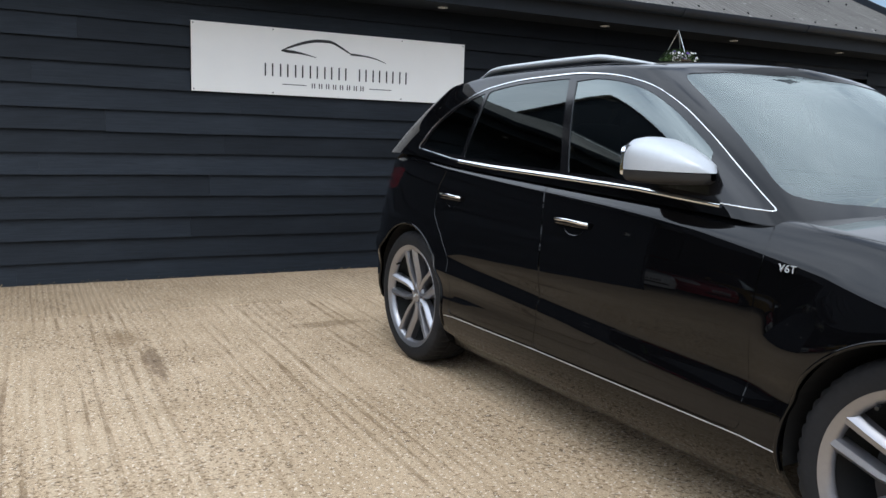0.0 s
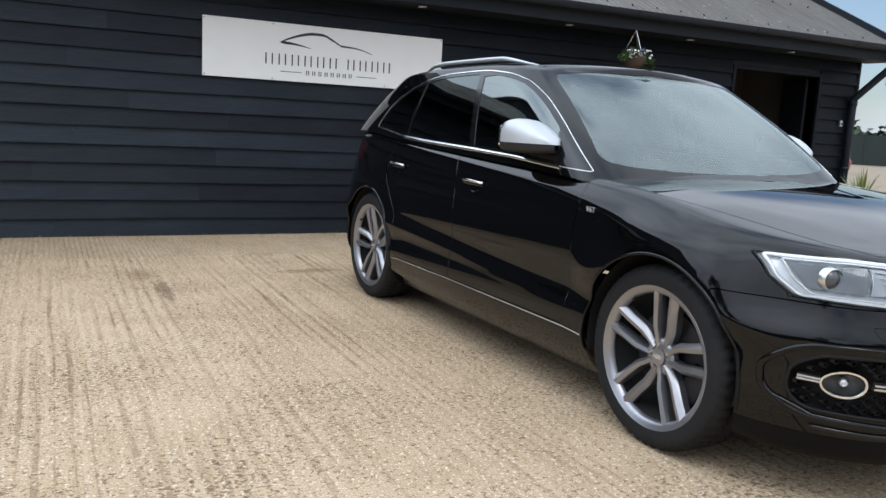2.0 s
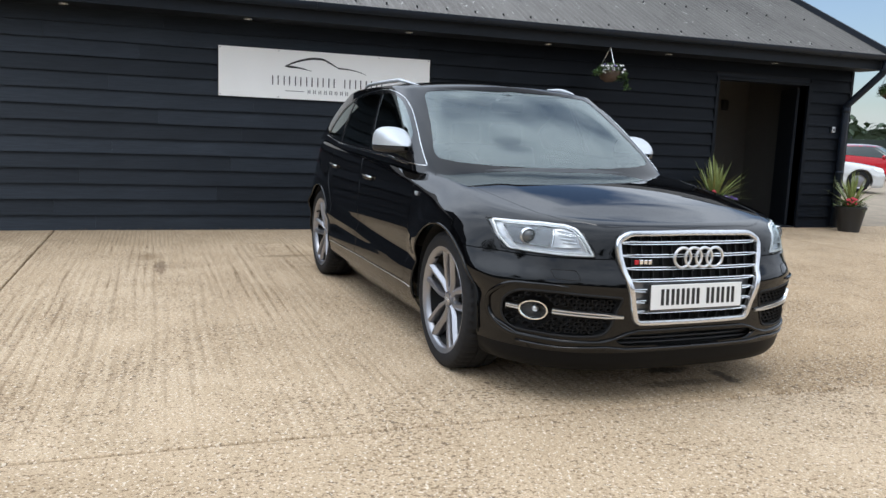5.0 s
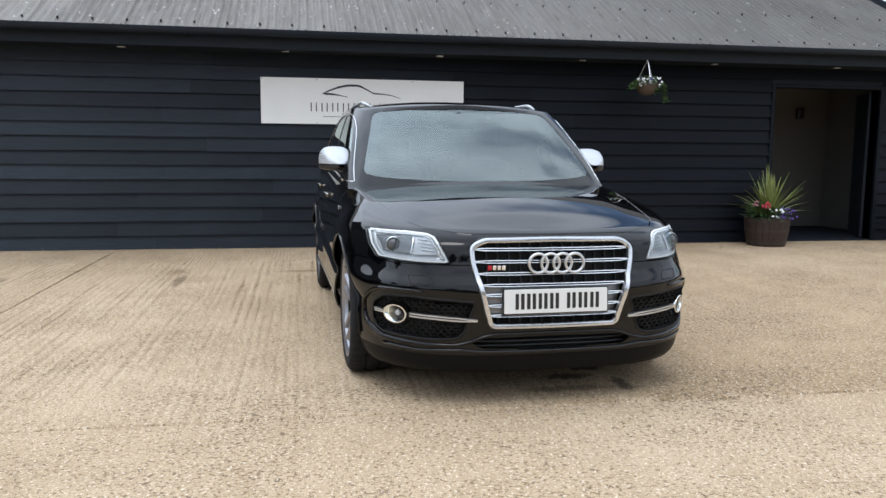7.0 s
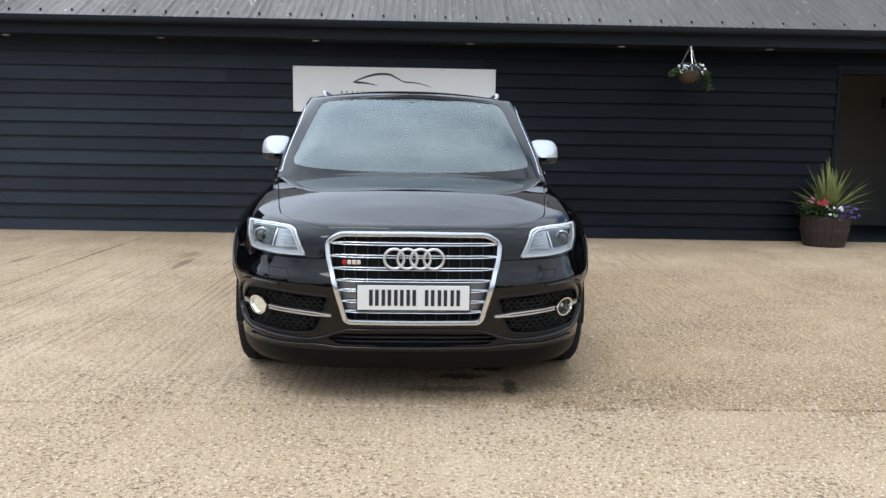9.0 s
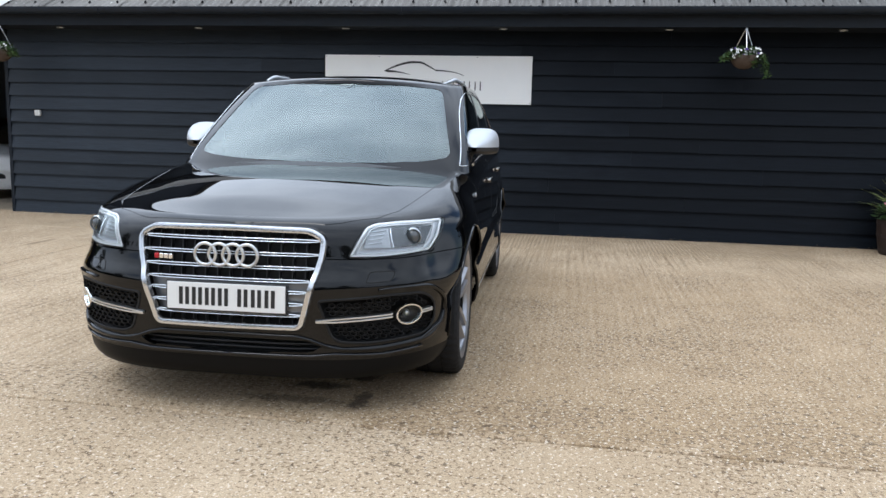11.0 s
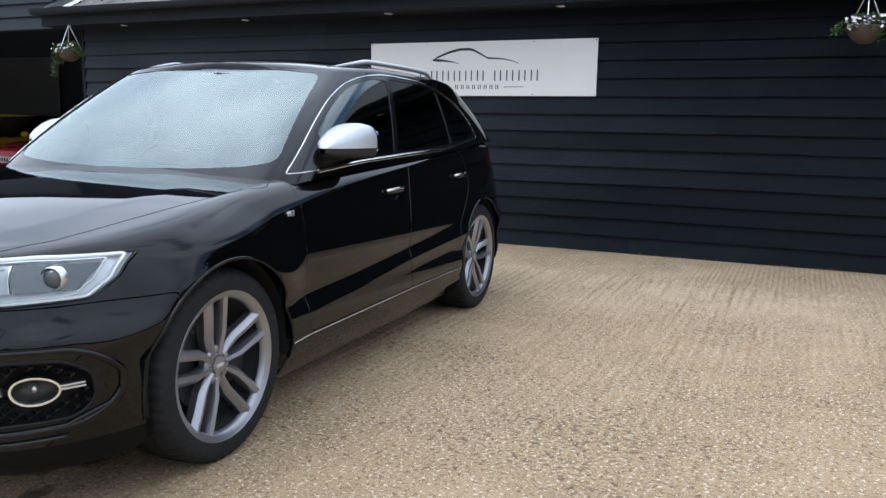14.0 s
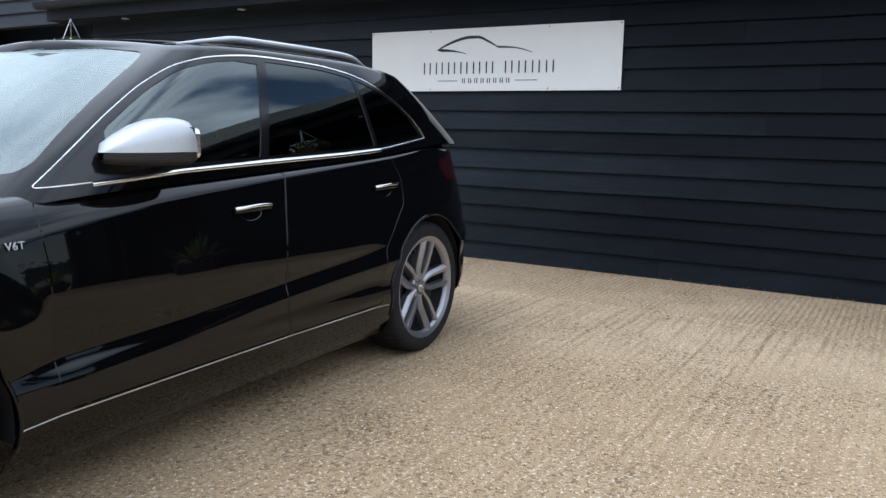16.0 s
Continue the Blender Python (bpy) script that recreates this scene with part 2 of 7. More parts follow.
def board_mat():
    """Black timber stain; light painted in: paler and greyer west, dark and dull east."""
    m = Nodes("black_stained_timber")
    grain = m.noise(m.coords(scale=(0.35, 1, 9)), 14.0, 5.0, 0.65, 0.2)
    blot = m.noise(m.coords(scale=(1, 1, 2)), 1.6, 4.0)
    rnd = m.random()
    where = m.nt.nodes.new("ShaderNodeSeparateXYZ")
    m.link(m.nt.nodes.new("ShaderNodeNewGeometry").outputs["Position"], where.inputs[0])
    # painted light: 1 at the bright west end, 0 at the shaded east
    west_light = m.maths("ADD", m.maths("MULTIPLY", where.outputs[0], -0.085), m.maths("ADD", m.maths("MULTIPLY", blot, 0.30), m.maths("MULTIPLY", rnd, 0.12)))
    west_light = m.ramp(west_light, [(0.0, (0, 0, 0)), (0.62, (1, 1, 1))])
    shade_tone = m.ramp(grain, [(0.3, (0.0022, 0.0034, 0.0056)), (0.7, (0.0056, 0.0082, 0.0125))])
    lit_tone = m.ramp(grain, [(0.3, (0.0095, 0.0138, 0.0200)), (0.7, (0.0230, 0.0316, 0.0435))])
    col = m.mix(west_light, shade_tone, lit_tone)
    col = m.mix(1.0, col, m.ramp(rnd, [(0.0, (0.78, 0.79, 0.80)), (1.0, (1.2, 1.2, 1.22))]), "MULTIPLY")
    m.set(Base_Color=col, Roughness=0.52, Specular_IOR_Level=m.ramp(west_light, [(0.0, (0.13, 0.13, 0.13)), (1.0, (0.34, 0.34, 0.34))]))
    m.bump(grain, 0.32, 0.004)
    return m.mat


def roof_mat():
    m = Nodes("grey_fibre_cement")
    v = m.coords()
    big = m.noise(m.coords(scale=(1, 0.4, 0.4)), 1.4, 5.0, 0.65)
    col = m.ramp(big, [(0.3, (0.150, 0.140, 0.130)), (0.7, (0.275, 0.260, 0.240))])
    # pale runs down the slope, grey lichen patches, dark moss
    run = m.noise(m.coords(scale=(1, 0.05, 0.05)), 34.0, 4.0, 0.7)
    col = m.mix(m.ramp(run, [(0.50, (0, 0, 0)), (0.70, (0.42, 0.42, 0.42))]), col, (0.34, 0.325, 0.305))
    col = m.mix(m.ramp(run, [(0.32, (0.5, 0.5, 0.5)), (0.42, (0, 0, 0))]), col, (0.075, 0.070, 0.062))
    spots = m.ramp(m.noise(m.coords(scale=(1, 0.35, 0.35)), 17.0, 3.0, 0.65), [(0.65, (0, 0, 0)), (0.69, (0.9, 0.9, 0.9))])
    col = m.mix(spots, col, (0.52, 0.51, 0.48))
    specks = m.ramp(m.noise(v, 46.0, 4.0, 0.7), [(0.60, (0, 0, 0)), (0.68, (0.6, 0.6, 0.6))])
    col = m.mix(specks, col, (0.40, 0.39, 0.36))
    # shade painted into the colour: the sheets darken steadily towards the east end
    where = m.nt.nodes.new("ShaderNodeSeparateXYZ")
    m.link(v, where.inputs[0])
    east_shade = m.maths("ADD", m.maths("MULTIPLY", where.outputs[0], 0.09), m.maths("MULTIPLY", big, 0.5))
    col = m.mix(m.ramp(east_shade, [(0.10, (0, 0, 0)), (0.75, (0.62, 0.62, 0.62))]), col, (0.062, 0.060, 0.056))
    m.set(Base_Color=col, Roughness=0.9, Specular_IOR_Level=0.2)
    m.bump(m.noise(v, 70.0), 0.3, 0.004)
    return m.mat


def paint_mat(name, color, rough=0.035, spec=0.4):
    m = Nodes(name)
    v = m.coords()
    flake = m.noise(v, 260.0, 2.0)
    film = m.noise(v, 2.5, 4.0)
    lo, hi = tuple(c * 0.8 for c in color), tuple(c * 1.25 for c in color)
    m.set(Base_Color=m.ramp(flake, [(0.3, lo), (0.8, hi)]), Specular_IOR_Level=spec,
          Roughness=m.ramp(film, [(0.3, (rough * 0.6,) * 3), (0.8, (rough * 1.7,) * 3)]))
    return m.mat


def glass_mat(name, tint, rough=0.0, ior=1.65):
    m = Nodes(name)
    nt = m.nt
    tr = m.add("ShaderNodeBsdfTransparent", Color=(*tint, 1))
    gl = m.add("ShaderNodeBsdfGlossy", Color=(0.90, 1.0, 0.985, 1), Roughness=rough)
    fr = m.add("ShaderNodeFresnel", IOR=ior)
    mx = nt.nodes.new("ShaderNodeMixShader")
    m.link(fr.outputs[0], mx.inputs[0])
    m.link(tr.outputs[0], mx.inputs[1])
    m.link(gl.outputs[0], mx.inputs[2])
    m.link(mx.outputs[0], nt.nodes["Material Output"].inputs["Surface"])
    return m.mat


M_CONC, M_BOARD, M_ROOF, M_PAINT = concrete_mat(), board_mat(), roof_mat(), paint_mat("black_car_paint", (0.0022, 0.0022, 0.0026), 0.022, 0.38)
M_GLASS = glass_mat("clear_tinted_glass", (0.42, 0.54, 0.52), 0.0, 2.3)
M_PRIV = glass_mat("dark_privacy_glass", (0.035, 0.037, 0.04), 0.0, 1.75)
M_GLASS2 = glass_mat("side_glass", (0.16, 0.19, 0.187), 0.0, 2.25)
M_SLATGREY = plain("satin_grey_trim", (0.22, 0.225, 0.23), 0.35, 0.8, grain=0.05)
M_REDPAINT = plain("red_enamel", (0.45, 0.02, 0.03), 0.25)
M_PLATE = plain("white_plate", (0.72, 0.72, 0.70), 0.3, grain=0.02)
M_BOWL = plain("silver_reflector", (0.82, 0.83, 0.85), 0.36, 0.15, grain=0.08)
M_LENS = plain("lamp_lens_ball", (0.10, 0.105, 0.11), 0.06, 0.3, grain=0.05)
M_BAND = plain("white_light_guide", (0.86, 0.87, 0.88), 0.25, grain=0.02)
M_CABIN = plain("dark_cabin_trim", (0.02, 0.02, 0.021), 0.6, grain=0.2, scale=150)
M_CHAMBER = plain("grey_lamp_chamber", (0.42, 0.43, 0.44), 0.30, 0.5, grain=0.1)
M_SMOKE = plain("dark_lamp_chamber", (0.15, 0.155, 0.16), 0.25, 0.5, grain=0.1)
M_FOGBOWL = plain("smoky_fog_bowl", (0.05, 0.05, 0.053), 0.35, 0.5, grain=0.1)
M_FOG = plain("dim_lamp_reflector", (0.045, 0.045, 0.048), 0.5, 0.6, grain=0.1)
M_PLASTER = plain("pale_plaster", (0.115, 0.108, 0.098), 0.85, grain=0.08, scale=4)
M_BARREL = plain("dark_barrel_oak", (0.030, 0.016, 0.0105), 0.7, grain=0.4, scale=22, bump=0.3)
M_HOOP = plain("rusty_iron_hoop", (0.06, 0.045, 0.04), 0.6, 0.6, grain=0.4)
M_POT = plain("dark_plastic_pot", (0.018, 0.018, 0.018), 0.5)
M_SOIL = plain("potting_soil", (0.03, 0.02, 0.014), 0.95, grain=0.4, bump=0.5)
M_LEAF = plain("green_leaf", (0.055, 0.105, 0.03), 0.5, grain=0.5, scale=9)
M_SPIKE = plain("yellow_green_blade", (0.22, 0.26, 0.08), 0.5, grain=0.45, scale=14)
M_TREELEAF = plain("dark_tree_leaf", (0.030, 0.055, 0.020), 0.6, grain=0.5, scale=0.8)
M_BARK = plain("grey_bark", (0.07, 0.055, 0.04), 0.9, grain=0.4, scale=12, bump=0.4)
M_COCO = plain("coir_basket", (0.075, 0.052, 0.038), 0.9, grain=0.4, scale=60, bump=0.5)
M_PETALW = plain("white_petal", (0.75, 0.74, 0.72), 0.6)
M_PETALP = plain("purple_petal", (0.10, 0.05, 0.25), 0.6)
M_PETALR = plain("red_petal", (0.42, 0.02, 0.04), 0.6)
M_PETALK = plain("pink_petal", (0.62, 0.25, 0.32), 0.6)
M_STRAW = plain("dry_straw", (0.36, 0.27, 0.14), 0.9, grain=0.4)
M_CARWHITE = paint_mat("white_car_paint", (0.62, 0.62, 0.61), 0.05, 0.5)
M_CARRED = paint_mat("red_car_paint", (0.45, 0.012, 0.02), 0.05, 0.5)
M_CARYELLOW = paint_mat("yellow_car_paint", (0.55, 0.33, 0.02), 0.05, 0.5)
M_SLATEGREY = plain("slate_grey_panel", (0.045, 0.05, 0.055), 0.6, grain=0.15, scale=3)
M_FENCE = plain("dark_green_fence", (0.018, 0.028, 0.024), 0.8, grain=0.3, scale=8)
M_REDLENS = plain("dark_red_lens", (0.022, 0.002, 0.003), 0.08, grain=0.05)
M_CLEAR = glass_mat("clear_lens", (0.95, 0.96, 0.97), 0.0, 1.32)
M_SILVER = plain("satin_silver_frame", (0.66, 0.67, 0.69), 0.22, 0.95, grain=0.04)
M_VALANCE = plain("satin_black_valance", (0.004, 0.004, 0.0042), 0.45, spec=0.12, grain=0.2)
M_MESH = plain("matt_black_mesh", (0.007, 0.007, 0.0075), 0.6, spec=0.3, grain=0.2)
M_CHROME = plain("polished_chrome", (0.86, 0.87, 0.88), 0.09, 1.0, grain=0.03)
M_SATIN = plain("satin_aluminium", (0.70, 0.72, 0.74), 0.3, 1.0, grain=0.05)
M_CAP = plain("brushed_silver", (0.52, 0.54, 0.56), 0.45, 0.45, grain=0.05)
M_TRIM = plain("black_plastic", (0.012, 0.012, 0.013), 0.5, grain=0.2, scale=300, bump=0.1)
M_GLOSSBLACK = plain("gloss_black_plastic", (0.006, 0.006, 0.007), 0.12, grain=0.1)
M_RUBBER = plain("tyre_rubber", (0.016, 0.016, 0.017), 0.75, spec=0.2, grain=0.25, scale=90, bump=0.15)
M_RIM = plain("grey_alloy", (0.33, 0.33, 0.35), 0.34, 0.85, grain=0.06)
M_RIMCUT = plain("machined_alloy", (0.62, 0.62, 0.64), 0.25, 1.0, grain=0.05)
M_DARK = plain("dark_cavity", (0.006, 0.006, 0.006), 0.9, grain=0.2)
M_PVC = plain("black_gutter_plastic", (0.009, 0.0155, 0.027), 0.5, spec=0.3, grain=0.3, scale=12)
M_WHITE = plain("white_sign_panel", (0.86, 0.86, 0.84), 0.35, grain=0.03, scale=3)
M_INK = plain("black_lettering", (0.012, 0.012, 0.012), 0.5)
M_SOFFIT = plain("black_painted_soffit", (0.0048, 0.0085, 0.0145), 0.65, spec=0.3, grain=0.25, scale=8)
M_EARTH = plain("gravel_yard", (0.26, 0.21, 0.15), 0.95, grain=0.35, scale=30, bump=0.5)


# ---- mesh helpers ----
def part(name, bm, material, parent=None, label="", smooth=False, angle=None):
    me = bpy.data.meshes.new(name)
    bm.normal_update()
    bm.to_mesh(me)
    bm.free()
    if smooth or angle:
        for p in me.polygons:
            p.use_smooth = True
        if angle:
            me.set_sharp_from_angle(angle=radians(angle))
    for mt in (material if isinstance(material, (list, tuple)) else [material]):
        me.materials.append(mt)
    ob = new(name, me)
    ob.parent = parent
    if label:
        ob["label"] = label
    return ob


def empty(name, m, **tags):
    e = new(name)
    e.empty_display_size = 0.1
    e.matrix_world = m
    return tagged(e, **tags)


def box(bm, x0, x1, y0, y1, z0, z1, bevel=0.0, seg=2):
    r = bmesh.ops.create_cube(bm, size=1.0, matrix=Matrix.Translation(((x0 + x1) / 2, (y0 + y1) / 2, (z0 + z1) / 2)) @ Matrix.Diagonal((x1 - x0, y1 - y0, z1 - z0, 1)))
    if bevel:
        es = {e for v in r["verts"] for e in v.link_edges}
        bmesh.ops.bevel(bm, geom=list(es), offset=bevel, segments=seg, affect="EDGES", profile=0.5)
    return r


def grid(bm, rows, close=False):
    """Quads over rows of points; close joins each row's end to its start."""
    vs = [[bm.verts.new(p) for p in r] for r in rows]
    for a, b in zip(vs, vs[1:]):
        n = len(a)
        for i in range(n if close else n - 1):
            j = (i + 1) % n
            try:
                bm.faces.new((a[i], a[j], b[j], b[i]))
            except ValueError:
                pass
    return vs


def tube(bm, pts, r, seg=8, caps=True, flat=1.0, up=Vector((0, 0, 1))):
    """A round bar along pts; r a number or one for each point."""
    pts = [Vector(p) for p in pts]
    rows = []
    for i, p in enumerate(pts):
        d = (pts[min(i + 1, len(pts) - 1)] - pts[max(i - 1, 0)]).normalized()
        s = d.cross(up)
        s = s.normalized() if s.length > 1e-4 else Vector((1, 0, 0))
        u = s.cross(d).normalized()
        rr = r[i] if isinstance(r, (list, tuple)) else r
        rows.append([p + s * math.cos(a) * rr + u * math.sin(a) * rr * flat for a in (2 * math.pi * k / seg for k in range(seg))])
    vs = grid(bm, rows, True)
    if caps:
        bm.faces.new(vs[0][::-1])
        bm.faces.new(vs[-1])


def spin(bm, prof, seg=48, axis="x"):
    """A closed turn of the profile (along, radius) round the x or z axis."""
    rows = []
    for k in range(seg):
        a = 2 * math.pi * k / seg
        c, s = math.cos(a), math.sin(a)
        rows.append([(t, r * c, r * s) if axis == "x" else (r * c, r * s, t) for t, r in prof])
    rows.append(rows[0])
    vs = [[bm.verts.new(p) for p in r] for r in rows[:-1]]
    vs.append(vs[0])
    for a, b in zip(vs, vs[1:]):
        for i in range(len(prof) - 1):
            try:
                bm.faces.new((a[i], a[i + 1], b[i + 1], b[i]))
            except ValueError:
                pass
    bmesh.ops.remove_doubles(bm, verts=bm.verts, dist=1e-6)


def lerp(table, t):
    xs, ys = zip(*table)
    return float(np.interp(t, xs, ys))


def smooth_table(table):
    """A smooth curve through the points of the table (monotone cubic)."""
    xs, ys = [np.array(v, float) for v in zip(*table)]
    d = np.diff(ys) / np.diff(xs)
    m = np.concatenate(([d[0]], np.where(d[:-1] * d[1:] > 0, 2 * d[:-1] * d[1:] / np.where(d[:-1] + d[1:] == 0, 1, d[:-1] + d[1:]), 0), [d[-1]]))

    def f(t):
        t = min(max(t, xs[0]), xs[-1])
        i = min(int(np.searchsorted(xs, t, "right")) - 1, len(xs) - 2)
        h = xs[i + 1] - xs[i]
        u = (t - xs[i]) / h
        return float(ys[i] * (1 + 2 * u) * (1 - u) ** 2 + m[i] * h * u * (1 - u) ** 2 + ys[i + 1] * u * u * (3 - 2 * u) + m[i + 1] * h * u * u * (u - 1))
    return f


# ---- ground ----
def build_ground():
    bm = bmesh.new()
    bmesh.ops.create_grid(bm, x_segments=40, y_segments=40, size=1500, matrix=Matrix.Translation((0, 0, -0.03)))
    tagged(part("ground", bm, M_EARTH), "sandy gravel ground of the yard and land beyond", "ground", kind="structure")
    pav = empty("pavement", pose(0, 0, 0), label="sandy ribbed concrete yard slabs with dirt joints", category="pavement", kind="structure")
    g = 0.008
    xs = [-22.0, -12.4, -3.03, 6.2, 15.5, 24.0]
    ys = [-26.0, -16.5, -6.69, -1.27, 0.12]
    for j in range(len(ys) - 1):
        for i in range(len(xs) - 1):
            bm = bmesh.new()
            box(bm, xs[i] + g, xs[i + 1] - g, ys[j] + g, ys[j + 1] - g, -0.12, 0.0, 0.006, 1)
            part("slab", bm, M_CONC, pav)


build_ground()

# ---- barn ----
WX0, WX1 = -5.72, 8.26
DOOR = (5.77, 7.42, 2.17)
SOFFIT = 2.44
LINES = [0.0, 0.173, 0.35, 0.524, 0.697, 0.872, 1.05, 1.222, 1.398, 1.575, 1.755, 1.928, 2.103, 2.28]


def plank_mesh(length, height, seed):
    """A feather-edged board, thick below and thin above, a little wavy."""
    rnd = random.Random(seed)
    bm = bmesh.new()
    n = 6
    ph = rnd.random() * 9
    rows = []
    for i in range(n + 1):
        x = length * i / n
        w = 0.0035 * math.sin(x * 1.7 + ph) + rnd.uniform(-0.0015, 0.0015)
        dy = rnd.uniform(-0.002, 0.002)
        rows.append([(x, -0.043 + dy, w), (x, -0.009 + dy, height + 0.02), (x, -0.003, height + 0.02), (x, -0.003, w + 0.022), (x, -0.035, w + 0.022), (x, -0.035, w)])
    vs = grid(bm, rows, True)
    bm.faces.new(vs[0][::-1])
    bm.faces.new(vs[-1])
    bmesh.ops.recalc_face_normals(bm, faces=bm.faces)
    return bm


def build_barn():
    wall = bmesh.new()
    t = 0.14
    for x0, x1, z0, z1 in ((WX0, DOOR[0], 0, SOFFIT + 0.1), (DOOR[1], WX1, 0, SOFFIT + 0.1), (DOOR[0], DOOR[1], DOOR[2], SOFFIT + 0.1)):
        box(wall, x0, x1, 0.0, t, z0, z1)
    front = tagged(part("wall_front", wall, M_SOFFIT), "black stained weatherboard barn wall", "wall", kind="structure")
    rnd = random.Random(4)
    for k, (z0, z1) in enumerate(zip(LINES, LINES[1:] + [SOFFIT + 0.02])):
        spans = [(WX0 + 0.03, WX1 - 0.02)] if z0 > DOOR[2] - 0.02 else [(WX0 + 0.03, DOOR[0] - 0.05), (DOOR[1] + 0.05, WX1 - 0.02)]
        for a, b in spans:
            cuts, x = [a], a + rnd.uniform(2.5, 5.0)
            while x < b - 1.5:
                cuts.append(x)
                x += rnd.uniform(4.2, 5.4)
            cuts.append(b)
            for c, d in zip(cuts, cuts[1:]):
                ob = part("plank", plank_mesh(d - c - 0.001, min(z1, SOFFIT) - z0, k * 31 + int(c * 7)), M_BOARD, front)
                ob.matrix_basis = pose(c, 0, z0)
    # corner boards, door frame
    for x0, x1 in ((WX0 - 0.02, WX0 + 0.03), (WX1 - 0.02, WX1 + 0.03)):
        bm = bmesh.new()
        box(bm, x0, x1, -0.04, 0.12, 0, SOFFIT, 0.004, 1)
        part("corner_board", bm, M_SOFFIT, front)
    # other walls
    for name, dims in (("wall_left", (WX0, WX0 + 0.14, 0.14, 6.0)), ("wall_right", (WX1 - 0.14, WX1, 0.14, 6.0)), ("wall_back", (-5.95, WX1, 6.0, 6.14)), ("wall_bay_back", (-18.0, -5.95, 6.0, 6.14)), ("wall_end", (-18.14, -18.0, -0.3, 6.14))):
        bm = bmesh.new()
        box(bm, dims[0], dims[1], dims[2], dims[3], 0, 4.7 if dims[0] < -17 else 2.72)
        tagged(part(name, bm, M_SOFFIT), "dark timber barn wall", "wall", kind="structure")


build_barn()


def build_roof():
    pitch = math.tan(radians(27.2))
    x0, x1, y0, y1, z0 = -5.95, 8.42, -0.46, 3.0, 2.645
    roof = empty("roof", Matrix(), label="weathered grey corrugated fibre cement barn roof", category="roof", kind="structure")
    lam, step = 0.095, 0.095 / 6
    width = 1.045
    count = math.ceil((x1 - x0) / width)
    rnd = random.Random(15)
    for k in range(count):
        a, b = x0 + k * width, min(x1, x0 + (k + 1) * width + 0.05)
        n = int((b - a) / step)
        ys = (y0 + rnd.uniform(-0.008, 0.008), y0 + 1.3, y0 + 2.5, y1)
        rows = [[(a + i * step, y, z0 + (y - y0) * pitch + 0.019 * math.sin(2 * math.pi * (a - x0 + i * step) / lam) + 0.014 * i / n) for i in range(n + 1)] for y in ys]
        low = [[(p[0], p[1], p[2] - 0.008) for p in row] for row in rows]
        bm = bmesh.new()
        grid(bm, rows + low[::-1] + rows[:1])
        bmesh.ops.remove_doubles(bm, verts=bm.verts, dist=1e-6)
        bmesh.ops.recalc_face_normals(bm, faces=bm.faces)
        part("roof_sheet", bm, M_ROOF, roof, angle=50)
    bm = bmesh.new()
    grid(bm, [[(x, y, z) for x in (x0, x1)] for y, z in ((y1, z0 + (y1 - y0) * pitch), (6.76, z0))])
    part("rear_slope", bm, M_ROOF, roof)
    bm = bmesh.new()
    box(bm, -5.95, 8.42, -0.44, 0.0, SOFFIT, SOFFIT + 0.012)
    tagged(part("soffit", bm, M_SOFFIT), "black painted eaves soffit", "soffit", kind="structure")
    bm = bmesh.new()
    box(bm, -5.95, 8.42, -0.465, -0.44, SOFFIT, SOFFIT + 0.15)
    tagged(part("fascia", bm, M_SOFFIT), "black painted fascia board", "fascia", kind="structure")
    # gutter
    bm = bmesh.new()
    prof = [(math.cos(a) * 0.078, math.sin(a) * 0.078) for a in [math.pi + math.pi * k / 12 for k in range(13)]]
    prof2 = [(c * 0.95, s * 0.95) for c, s in reversed(prof)]
    rows = [[(x, -0.552 + c, 2.642 + s) for c, s in prof + prof2] for x in (-5.98, 8.46)]
    vs = grid(bm, rows, True)
    bm.faces.new(vs[0][::-1])
    bm.faces.new(vs[-1])
    tagged(part("gutter", bm, M_PVC, angle=40), "black half-round eaves gutter", "gutter")


build_roof()


